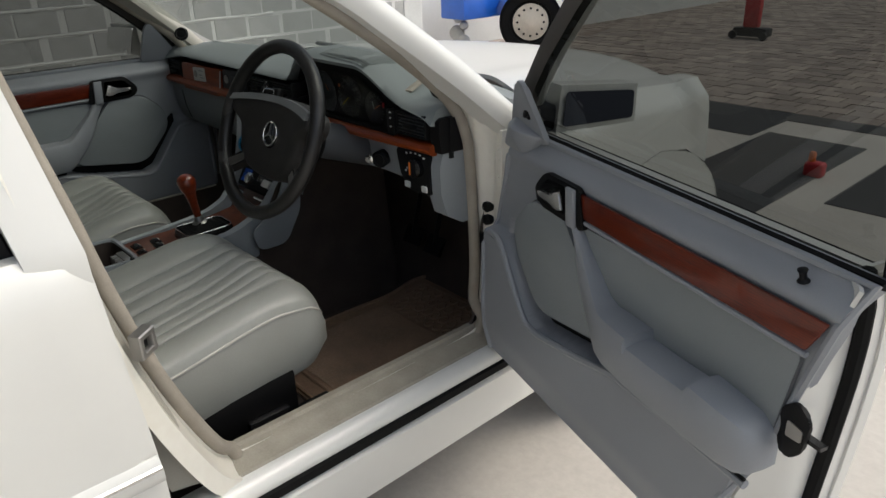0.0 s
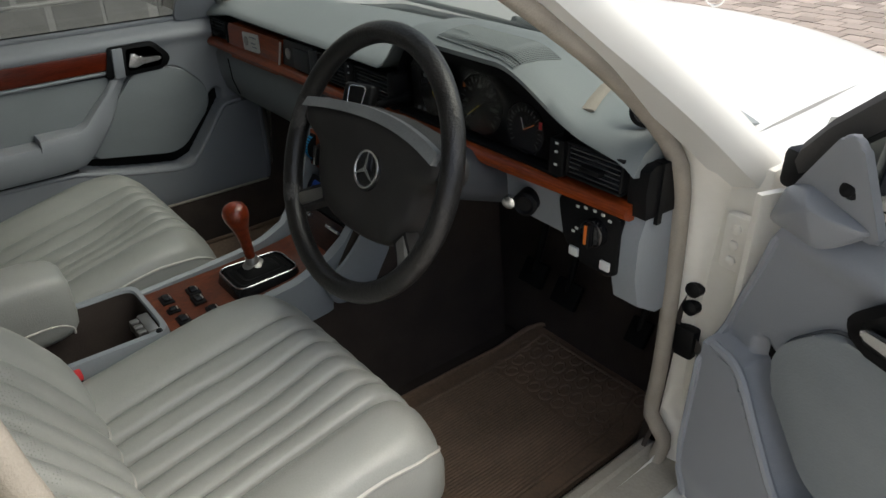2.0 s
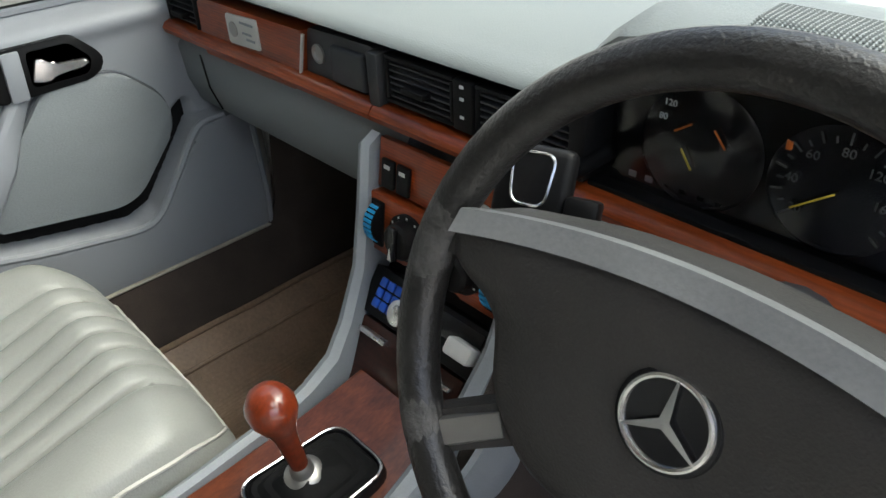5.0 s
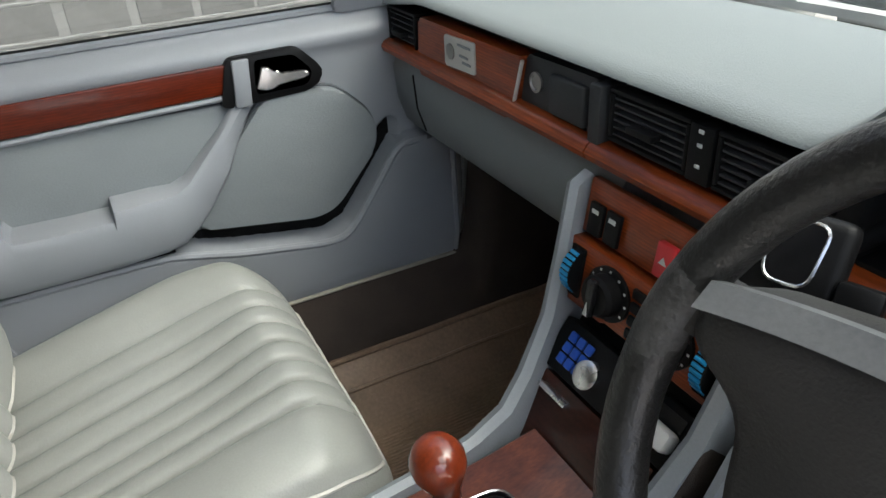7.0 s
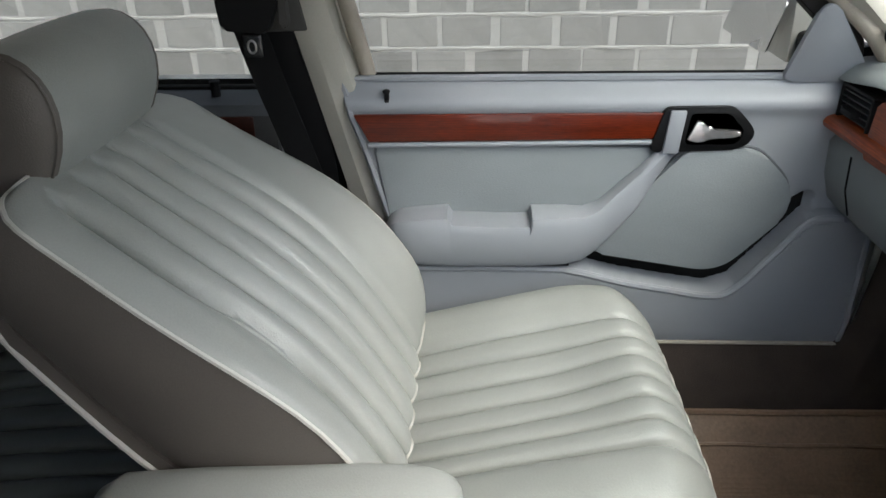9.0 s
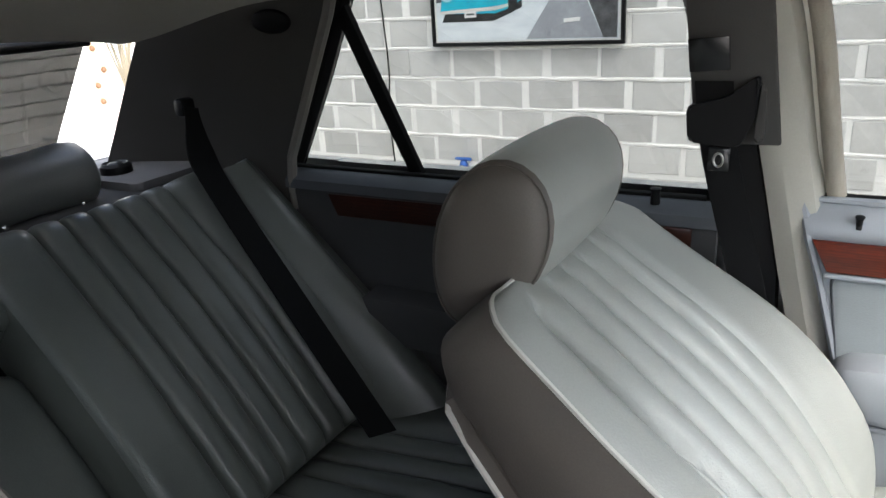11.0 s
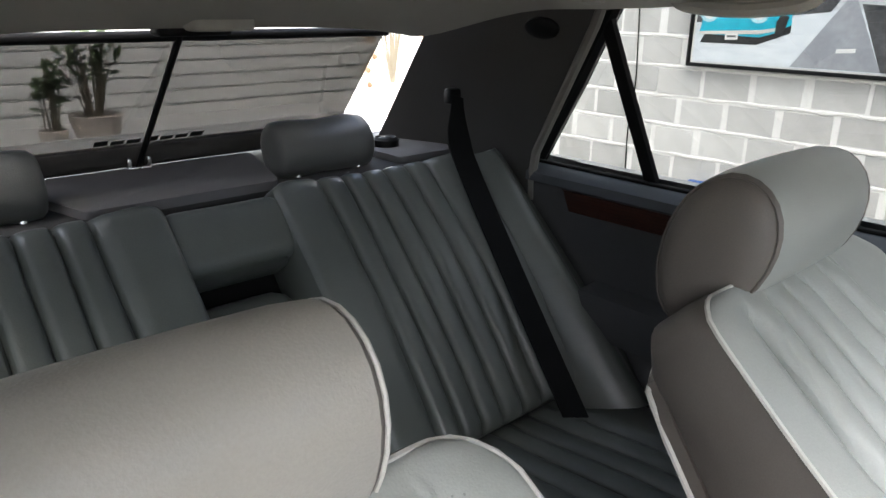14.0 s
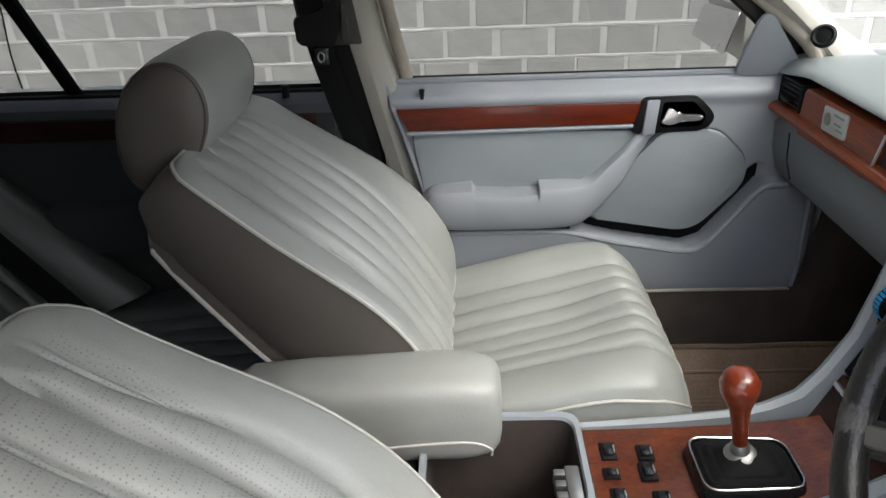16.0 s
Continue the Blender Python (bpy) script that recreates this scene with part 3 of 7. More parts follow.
    poly([(0.43, 0.25), (0.47, 0.28), (0.485, 0.42), (0.45, 0.44), (0.43, 0.38)], 9, BLACK_GLOSS)


def plant(x, y, z, h, spread, leaf, pot, label, seed):
    random.seed(seed)
    th = thing("potted_plant", label, "plant", at=(x, y, z))
    part("pot", lathe([(pot * 0.7, 0), (pot * 0.95, h * 0.22), (pot, h * 0.25), (pot * 0.9, h * 0.26), (pot * 0.85, h * 0.22)], pose(x, y, z), 20), mat("pale_pot", (0.62, 0.55, 0.48), rough=0.7, detail=60), th)
    bm, lv = bmesh.new(), bmesh.new()
    for k in range(leaf):
        a, s = random.uniform(0, 6.28), random.uniform(0.3, 1.0) * spread
        tip = Vector((x + s * math.cos(a), y + s * math.sin(a), z + h * random.uniform(0.6, 1.0)))
        base = Vector((x + 0.03 * math.cos(a), y + 0.03 * math.sin(a), z + h * 0.22))
        mid = (base + tip) / 2 + Vector((0, 0, h * 0.12))
        path = smooth_path([base, mid, tip], 4)
        tube(path, [0.006 - 0.004 * i / (len(path) - 1) for i in range(len(path))], 5, bm=bm)
        for i in range(7):
            p = path[random.randrange(3, len(path))]
            q = Vector((random.uniform(-1, 1), random.uniform(-1, 1), random.uniform(-0.2, 1))).normalized()
            r = q.cross(Vector((0.3, 0.2, 1))).normalized() * 0.018
            ln = random.uniform(0.05, 0.10)
            lv.faces.new([lv.verts.new(c) for c in (p, p + q * ln * 0.5 + r, p + q * ln, p + q * ln * 0.5 - r)])
    part("stem", bm, mat("grey_stem", (0.16, 0.14, 0.10), rough=0.8), th)
    part("foliage", lv, mat("dusty_green_leaf", (0.10, 0.14, 0.06), (0.05, 0.08, 0.03), rough=0.6, detail=60), th, kind="stuff")


def dried_arrangement():
    random.seed(11)
    x, y, z = -2.55, -3.8, 0.55
    th = thing("dried_flower_arrangement", "pale dried flowers and bare twigs in a stone pot", "plant", at=(x, y, z))
    part("pot", lathe([(0.1, 0), (0.16, 0.12), (0.15, 0.22), (0.13, 0.22), (0.12, 0.18)], pose(x, y, z), 20), bpy.data.materials["pale_pot"], th)
    tw = bmesh.new()
    for k in range(16):
        a, s = random.uniform(0, 6.28), random.uniform(0.05, 0.3)
        tip = (x + s * math.cos(a), y + s * math.sin(a) * 0.6, z + random.uniform(0.75, 1.15))
        path = smooth_path([(x, y, z + 0.15), (x + s * 0.3 * math.cos(a), y, z + 0.5), tip], 4)
        tube(path, [0.007 - 0.005 * i / (len(path) - 1) for i in range(len(path))], 5, bm=tw)
    part("twig", tw, bpy.data.materials["grey_stem"], th)
    petal = mat("pale_dried_petal", (0.62, 0.52, 0.40), (0.48, 0.38, 0.27), rough=0.8, detail=60)
    for k in range(9):
        c = Vector((x + random.uniform(-0.28, 0.3), y + random.uniform(0.02, 0.12), z + random.uniform(0.22, 0.52)))
        fl = bmesh.new()
        R = random.uniform(0.045, 0.075)
        for i in range(9):
            a = 2 * math.pi * i / 9
            d, e = Vector((math.cos(a), 0.35, math.sin(a))), Vector((-math.sin(a), 0, math.cos(a)))
            fl.faces.new([fl.verts.new(p) for p in (c, c + d * R * 0.6 + e * R * 0.3, c + d * R, c + d * R * 0.6 - e * R * 0.3)])
        f = part("flower", fl, petal, th)
        part("flower_centre", lathe([(0.002, 0.02), (0.014, 0.016), (0.018, 0.004), (0.012, -0.004)], pose(*c, -90, 0, 0), 12), mat("brown_seed_head", (0.2, 0.11, 0.06), rough=0.9), f)


def parked_trailer():
    """The wheel, blue mudguard and hitch of a small trailer at the yard's edge."""
    x, y, r = -3.95, 6.5, 0.37
    th = thing("trailer", "small blue trailer with a pale spoked wheel parked in the yard", "trailer", at=(x, y, GZ))
    m = pose(x, y, GZ + r) @ Vector((0.64, -0.77, 0)).to_track_quat("Z", "Y").to_matrix().to_4x4()
    wh = part("wheel", lathe([(0.235, -0.05), (0.245, 0.02), (0.2, 0.045), (0.12, 0.05), (0.07, 0.075), (0.02, 0.08)], m, 36), mat("cream_rim_paint", (0.72, 0.66, 0.56), rough=0.5, detail=40), th)
    part("tyre", lathe([(0.24, -0.09), (0.33, -0.09), (0.365, -0.06), (0.37, 0.0), (0.365, 0.05), (0.33, 0.08), (0.25, 0.075), (0.24, 0.04)], m, 40), BLACK_SOFT, wh)
    for k in range(12):
        a = 2 * math.pi * k / 12
        part("rim_slot", lathe([(0.012, 0.046), (0.014, 0.054), (0.008, 0.056)], m @ pose(0.155 * math.cos(a), 0.155 * math.sin(a), 0, 0, 0, 0), 10), BLACK, wh)
    arc = [m @ Vector((0.43 * math.cos(a), 0.43 * math.sin(a), 0)) for a in (radians(20 + 14 * i) for i in range(11))]
    bm = bmesh.new()
    off = m.to_3x3() @ Vector((0, 0, 1))
    vs = [(bm.verts.new(p - off * 0.12), bm.verts.new(p + off * 0.11)) for p in arc]
    for a, b in zip(vs, vs[1:]):
        bm.faces.new((a[0], a[1], b[1], b[0]))
    bmesh.ops.solidify(bm, geom=bm.faces[:], thickness=0.006)
    bp = mat("blue_enamel", (0.02, 0.13, 0.62), rough=0.3, coat=0.5, detail=40)
    part("mudguard", bm, bp, th)
    part("frame", box(x - 0.75, x - 0.35, y - 0.75, y + 0.4, 0.38, 0.62, 0.02), bp, th)
    for k, (dx, dz, rr) in enumerate(((-0.62, 0.2, 0.09), (-0.6, 0.38, 0.06), (-0.5, 0.12, 0.07), (-0.5, 0.3, 0.05), (-0.64, 0.5, 0.05))):
        part("coupling", lathe([(rr * 0.3, 0.0), (rr, 0.01), (rr, 0.05), (rr * 0.4, 0.06)], pose(x + dx, y - 0.6, dz, 70, 0, 35), 16), STEEL, th)


framed_picture()
cord = thing("wall_cable", "thin dark cable running down the brick wall", "cable", at=(WX + 0.01, -2.19, 0.3))
part("cable", tube(smooth_path([(WX + 0.008, -2.19 + 0.012 * math.sin(k * 2.1), 2.6 - 0.25 * k) for k in range(11)], 4), 0.004, 6), BLACK_SOFT, cord)
tap = thing("wall_tap", "small blue garden tap on the brick wall", "tap", at=(WX, -1.727, 0.35))
blue_tap = mat("blue_tap_plastic", (0.03, 0.12, 0.45), rough=0.4, detail=60)
part("pipe", tube([(WX - 0.01, -1.727, 0.355), (WX + 0.05, -1.727, 0.355), (WX + 0.062, -1.727, 0.335), (WX + 0.062, -1.727, 0.30)], 0.012, 10), STEEL, tap)
part("handle", box(WX + 0.02, WX + 0.045, -1.775, -1.68, 0.385, 0.40, 0.006), blue_tap, tap)
part("body", lathe([(0.02, -0.02), (0.024, 0.0), (0.018, 0.022), (0.008, 0.03)], pose(WX + 0.033, -1.727, 0.357), 16), blue_tap, tap)
plant(-0.62, -3.8, 0.55, 0.66, 0.22, 16, 0.13, "leafy green shrub in a pale pot on the ledge", 21)
plant(-0.40, -3.75, 0.55, 0.45, 0.09, 10, 0.07, "slim dark green plant in a small pot", 22)
dried_arrangement()
parked_trailer()
jack = thing("trolley_jack", "red trolley jack standing on the paving", "jack", at=(-2.5, 9.2, GZ))
part("frame", box(-2.72, -2.28, 9.05, 9.25, GZ + 0.03, GZ + 0.14, 0.02), BLACK, jack)
part("arm", box(-2.62, -2.42, 9.1, 9.2, GZ + 0.14, GZ + 0.62, 0.02), RED, jack)
for dx in (-0.2, 0.2):
    part("castor", lathe([(0.05, -0.02), (0.05, 0.02)], pose(-2.5 + dx, 9.03, GZ + 0.05, 90, 0, 0), 14), BLACK, jack)
cap = thing("fuel_can", "small bright red plastic can on the concrete", "can", at=(0.32, 4.12, GZ))
part("body", box(0.27, 0.38, 4.08, 4.16, GZ, GZ + 0.09, 0.02, 3), RED, cap)
part("spout", lathe([(0.02, 0), (0.02, 0.05), (0.015, 0.06)], pose(0.30, 4.12, GZ + 0.085), 12), ORANGE, cap)

# ---- the car's shell ----
BELT_Z = 0.945


def tumble(z, base=0.735):
    """How far out the cabin's side stands at a height: upright below the belt, leaning in above."""
    return base - max(0.0, z - 0.95) * 0.36


car = thing("car", "cream-white four-door saloon car parked beside the brick wall", "car", at=(0, 0, GZ))
APERTURE = [(0.36, 1.335), (0.44, 1.318), (0.575, 1.232), (0.715, 1.131), (0.855, 1.017), (0.905, 0.93), (0.922, 0.84), (0.935, 0.62), (0.925, 0.49), (0.885, 0.432), (0.6, 0.427), (0.30, 0.427), (0.24, 0.445), (0.205, 0.49), (0.144, 0.644), (0.091, 0.841), (0.056, 1.028), (0.028, 1.198), (0.0, 1.30), (-0.03, 1.335), (0.16, 1.345)]


def aperture(s, side):
    """The frame round a front door's opening, from the fabric seal out to the painted jamb."""
    loop = smooth_path([(0, y, z) for y, z in APERTURE], 5, closed=True)
    cen = Vector((0, 0.45, 0.85))
    rings = [[], [], [], [], []]
    n = len(loop)
    for i, p in enumerate(loop):
        d = loop[(i + 1) % n] - loop[i - 1]
        nr = Vector((0, d.z, -d.y)).normalized()
        if nr.dot(p - cen) < 0:
            nr = -nr
        low = sstep(0.50, 0.45, p.z)
        front = sstep(0.7, 0.9, p.y) * (1 - low)
        for k, (out, dx) in enumerate(((0.0, 0.002), (0.018, 0.006), (0.024, 0.03), (0.03 + 0.005 * front, 0.065), (0.062, 0.075 + 0.02 * front))):
            q = p + nr * out
            slim = max(front, sstep(0.40, 0.58, p.y) * (1 - low)) if k > 1 and p.z > 0.9 else front
            x = tumble(q.z) + dx * (1 - 0.45 * slim) - 0.038 * front
            rings[k].append(Vector((s * x, q.y, q.z)))
    part("door_jamb", loft(rings, caps=False), JAMB, car, "cream painted door jamb")
    seal = [Vector((s * (tumble(p.z) + 0.002 - 0.038 * sstep(0.7, 0.9, p.y) * (1 - sstep(0.50, 0.45, p.z))), p.y, p.z - 0.035 * sstep(0.445, 0.43, p.z))) for p in loop]
    part("door_seal", tube(seal, 0.0135, 10, closed=True), SEAL, car, "beige fabric door seal")


def a_pillar(s):
    pts = [(0.36, 1.362), (0.60, 1.275), (0.74, 1.175), (0.88, 1.062), (0.985, 0.965), (1.06, 0.90)]
    ring = []
    for y, z in [(p.x, p.y) for p in smooth_path([(y, z, 0) for y, z in pts], 4)]:
        x = tumble(z) * s
        ring.append([(x + dx * s, y + dy, z + dz) for dx, dy, dz in ((0.050, -0.027, -0.034), (0.058, -0.018, -0.023), (0.0605, -0.008, -0.010), (0.058, 0.001, -0.001), (0.050, 0.009, 0.006), (0.036, 0.013, 0.009), (0.012, 0.015, 0.006), (-0.012, 0.010, -0.008), (-0.025, 0.0, -0.022), (-0.028, -0.012, -0.034), (0.0, -0.03, -0.045))])
    part("a_pillar", loft(ring), PAINT if s > 0 else PILLAR, car)


def sill(s):
    P = lambda prof, y: [(s * x, y, z) for x, z in prof]
    plate = [(0.690, 0.420), (0.698, 0.429), (0.714, 0.431), (0.719, 0.4255), (0.744, 0.4265), (0.747, 0.4245), (0.788, 0.421), (0.795, 0.413), (0.700, 0.400)]
    part("sill_plate", loft([P(plate, y) for y in (0.22, 0.35, 0.6, 0.93)]), SILL, car, "worn beige sill plate")
    out = [(0.784, 0.416), (0.805, 0.417), (0.822, 0.408), (0.829, 0.395), (0.828, 0.386), (0.80, 0.38), (0.75, 0.40)]
    part("sill", loft([P(out, y) for y in (-0.9, 0.2, 0.6, 1.05)]), PAINT, car)
    strip = [(0.824, 0.386), (0.836, 0.383), (0.837, 0.366), (0.824, 0.362)]
    part("rubbing_strip", loft([P(strip, y) for y in (-0.9, 0.2, 1.05)]), BLACK_SOFT, car, "black rubber strip")
    low = [(0.825, 0.363), (0.838, 0.35), (0.84, 0.30), (0.82, 0.22), (0.76, 0.18), (0.70, 0.20), (0.72, 0.38)]
    part("rocker_panel", loft([P(low, y) for y in (-0.9, 0.2, 1.05)]), PAINT, car)


SKIN = [(0.25, 0.825), (0.40, 0.848), (0.52, 0.856), (0.565, 0.857), (0.60, 0.859), (0.70, 0.857), (0.80, 0.85), (0.88, 0.838), (0.925, 0.822), (0.945, 0.80)]


def skin_x(z):
    return curve_at(SKIN, z)


def rear_door(s):
    """The closed rear door, seen outside on the right and inside on the left."""
    th = thing("car_rear_door", "closed cream-white rear car door with tinted window" if s > 0 else "closed rear car door with shade-darkened wood, seen from inside", "car door", at=(s * 0.82, -0.4, 0.3))
    edge = lambda z: 0.058 + 0.028 * sstep(0.95, 0.45, z)

    def outer(u, v):
        z = lerp(0.352, 0.945, v)
        y = lerp(edge(z), -0.86 + 0.12 * sstep(0.7, 0.35, z), u)
        return Vector((s * (skin_x(z) - 0.012 * sstep(0.04, 0.0, u)), y, z))
    part("outer_panel", thick(outer, 24, 30, (-s * 0.03, 0, 0)), PAINT, th)

    def moulding(u, v):
        z = lerp(0.545, 0.598, v)
        return Vector((s * (skin_x(z) + 0.012 * math.sin(math.pi * v) ** 0.5), lerp(edge(z) - 0.004, -0.8, u), z))
    part("side_moulding", thick(moulding, 10, 6, (-s * 0.004, 0, 0)), PAINT, th)
    part("bright_strip", tube([(s * (skin_x(0.58) + 0.012), y, 0.582) for y in (edge(0.58) - 0.006, -0.3, -0.8)], 0.005, 6), CHROME, th, "thin bright strip")
    # window frame
    def post(u, v):
        z = lerp(0.895, 1.35, v)
        t = max(0.0, (z - 0.94) / 0.41)
        x = min(skin_x(min(z, 0.925)) + 0.0015, 0.822 - 0.40 * max(0.0, z - 0.935))
        return Vector((s * (x - 0.008 * u * u), edge(z) - 0.057 * t - 0.078 * u - 0.001, z))
    bm = thick(post, 6, 20, (-s * 0.022, 0, 0))
    part("window_frame", bm, PAINT if s > 0 else BLACK, th)
    top = [(s * (tumble(1.335) + 0.045), -0.03, 1.335), (s * (tumble(1.33) + 0.04), -0.4, 1.335), (s * (tumble(1.30) + 0.02), -0.68, 1.305), (s * (tumble(1.15) + 0.02), -0.80, 1.14), (s * (tumble(0.95) + 0.02), -0.955, 0.945)]
    part("window_frame", tube(top, 0.02, 8), BLACK, th)
    base = tumble(0.95) - 0.015

    def pane(u, v):
        z = lerp(0.93, 1.335, v)
        y0, y1 = edge(z) - 0.06 - 0.14 * (z - 0.945), curve_at([(0.94, -0.955), (1.15, -0.80), (1.30, -0.68), (1.34, -0.66)], z)
        return Vector((s * (tumble(z) + 0.02), lerp(y0, y1, u), z))
    part("window", grid(pane, 8, 8), GLASS_SIDE, th)
    part("window_divider", tube([(s * (tumble(z) + 0.012), y, z) for y, z in ((-0.648, 0.94), (-0.69, 1.14), (-0.718, 1.29))], 0.018, 8, flat=0.55, side=(s, 0, 0)), BLACK, th, "black quarter-light bar")
    part("waist_seal", box(min(s * 0.725, s * 0.74), max(s * 0.725, s * 0.74), -0.95, -0.11, 0.934, 0.944, 0.003), BLACK_SOFT, th)
    # inside
    def inner(u, v):
        z = lerp(0.36, 0.933, v)
        x = 0.685 + 0.03 * sstep(0.92, 0.945, z) - 0.02 * sstep(0.62, 0.5, z)
        return Vector((s * x, lerp(-0.085, -0.93, u), z))
    # rear inner trim darkened for shade; the front doors use lighter vinyl
    part("inner_panel", thick(inner, 8, 18, (s * 0.02, 0, 0)), SHELF, th, "inner panel, shade put into its dark grey")
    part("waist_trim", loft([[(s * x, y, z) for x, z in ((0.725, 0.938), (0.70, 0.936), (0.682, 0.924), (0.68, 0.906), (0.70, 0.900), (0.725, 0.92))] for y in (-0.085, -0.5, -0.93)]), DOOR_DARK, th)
    part("wood_trim", slab([(s * 0.683, y, z) for y, z in ((-0.12, 0.862), (-0.12, 0.905), (-0.82, 0.902), (-0.80, 0.858))], (-s * 0.006, 0, 0), 0.002), WOOD_DARK, th, "wood strip, rear shade put into its colour")
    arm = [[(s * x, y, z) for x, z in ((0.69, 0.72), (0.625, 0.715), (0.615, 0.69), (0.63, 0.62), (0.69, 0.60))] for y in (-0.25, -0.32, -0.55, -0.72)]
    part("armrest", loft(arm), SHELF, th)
    part("lock_button", lathe([(0.008, 0), (0.007, 0.02), (0.009, 0.025), (0.004, 0.027)], pose(s * 0.70, -0.182, 0.934), 12), BLACK, th)


def b_pillar(s):
    ring = []
    for y, z in ((0.16, 0.44), (0.10, 0.64), (0.05, 0.84), (0.012, 1.03), (-0.018, 1.2), (-0.05, 1.335)):
        x = tumble(z) + 0.0
        ring.append([(s * (x + 0.012), y + 0.028, z), (s * (x - 0.012), y + 0.015, z), (s * (x - 0.026), y - 0.02, z), (s * (x - 0.018), y - 0.048, z), (s * (x + 0.03), y - 0.05, z), (s * (x + 0.05), y + 0.02, z)])
    part("b_pillar_trim", loft(ring), PILLAR, car, "beige pillar trim")
    ring = []
    for y, z in ((0.02, 0.5), (0.0, 0.84), (-0.04, 1.03), (-0.07, 1.2), (-0.10, 1.335)):
        x = tumble(z)
        ring.append([(s * (x - 0.012), y + 0.0, z), (s * (x - 0.02), y - 0.05, z), (s * (x + 0.03), y - 0.07, z), (s * (x + 0.05), y, z)])
    part("b_pillar", loft(ring), BLACK, car)


def c_pillar(s):
    """The broad pillar between the rear window and the rear glass, trimmed inside."""
    def f(u, v):
        z = lerp(0.86, 1.30, v)
        y0 = curve_at([(0.86, -0.915), (0.95, -0.92), (1.15, -0.77), (1.29, -0.665)], z)
        y1 = curve_at([(0.92, -1.40), (1.24, -1.03), (1.30, -0.98)], z)
        x0, x1 = tumble(z) - 0.045, curve_at([(0.92, 0.605), (1.245, 0.475), (1.3, 0.45)], z)
        t = u
        x = lerp(x0, x1, t ** 1.4) + 0.012 * math.sin(math.pi * u)
        return Vector((s * x, lerp(y0, y1, u), z))
    part("c_pillar_trim", thick(f, 16, 16, (s * 0.012, -0.008, 0)), PILLAR_DARK, car, "cloth pillar trim, darkened for shade")
    def g(u, v):
        p = f(u, v)
        return p + Vector((s * 0.06, -0.03, 0.02))
    part("c_pillar", thick(g, 8, 8, (s * 0.01, 0, 0)), PAINT, car)
    c, d = f(0.33, 0.86), (f(0.33, 0.86) - f(0.40, 0.86)).normalized()
    n = d.cross(f(0.33, 0.95) - f(0.33, 0.86)).normalized()
    n = n if n.x * s < 0 else -n
    turn = Matrix.Translation(c) @ n.to_track_quat("Z", "Y").to_matrix().to_4x4() @ Matrix.Diagonal((1.0, 0.62, 1, 1))
    part("reading_lamp", lathe([(0.036, -0.004), (0.036, 0.006), (0.030, 0.010), (0.014, 0.012)], turn, 20), BLACK, car, "dark oval reading lamp")
    part("c_pillar_edge", tube([f(0, v / 8) for v in range(9)], 0.010, 8), mat("worn_grey_seal", (0.2, 0.19, 0.17), rough=0.8) if "worn_grey_seal" not in bpy.data.materials else bpy.data.materials["worn_grey_seal"], car)


def roof():
    def under(u, v):
        y = lerp(0.40, -1.06, v)
        a = 2 * u - 1
        w = 0.585 - 0.13 * sstep(-0.55, -1.06, y)
        z = 1.322 - 0.028 * sstep(-0.1, -0.75, y) - 0.058 * sstep(-0.75, -1.06, y) - 0.022 * a ** 4
        z = z - 0.01 * sstep(0.2, 0.4, y)
        return Vector((a * w, y, z))
    part("headliner", thick(under, 24, 36, (0, 0, 0.012)), HEADLINER, car, "grey-beige cloth roof lining")

    def over(u, v):
        y = lerp(0.42, -1.04, v)
        a = 2 * u - 1
        w = 0.665 - 0.12 * sstep(-0.55, -1.06, y)
        return Vector((a * w, y, 1.402 - 0.03 * sstep(0.0, 0.42, y) - 0.10 * sstep(-0.6, -1.06, y) - 0.035 * abs(a) ** 3))
    part("roof_panel", thick(over, 20, 24, (0, 0, -0.008)), PAINT, car)
    for s in (1, -1):
        part("roof_rail", tube([(s * (tumble(1.35) + 0.035), y, z) for y, z in ((0.42, 1.352), (0.1, 1.37), (-0.4, 1.37), (-0.68, 1.34))], 0.026, 10), PAINT, car)
        part("rail_trim", tube([(s * (tumble(1.33) - 0.012), y, z) for y, z in ((0.40, 1.318), (0.1, 1.328), (-0.35, 1.32), (-0.62, 1.298), (-0.75, 1.285))], 0.02, 10), HEADLINER, car)
        grab = smooth_path([(s * 0.56, y, z) for y, z in ((-0.30, 1.308), (-0.33, 1.285), (-0.42, 1.275), (-0.51, 1.282), (-0.54, 1.30))], 4)
        part("grab_handle", tube(grab, 0.011, 8), PILLAR, car, "beige grab handle")
        part("coat_hook", lathe([(0.02, 0.0), (0.018, 0.008), (0.008, 0.012)], pose(s * 0.44, -0.60, 1.292, 180, 0, 0), 16), PILLAR, car)
    lamp = part("interior_lamp", box(-0.05, 0.05, -1.0, -0.95, 1.235, 1.262, 0.008, 3), PILLAR, car, "beige rear reading lamp")
    return lamp


def rear_glass():
    def f(u, v):
        a = 2 * u - 1
        w = lerp(0.63, 0.50, v)
        return Vector((a * w, lerp(-1.475, -1.075, v) - 0.05 * (1 - a * a), lerp(0.925, 1.262, v)))
    part("rear_window", grid(f, 14, 8), GLASS_REAR, car)
    part("rear_window_seal", tube([f(u, 1) for u in (0, 0.25, 0.5, 0.75, 1)], 0.012, 8), BLACK_SOFT, car)


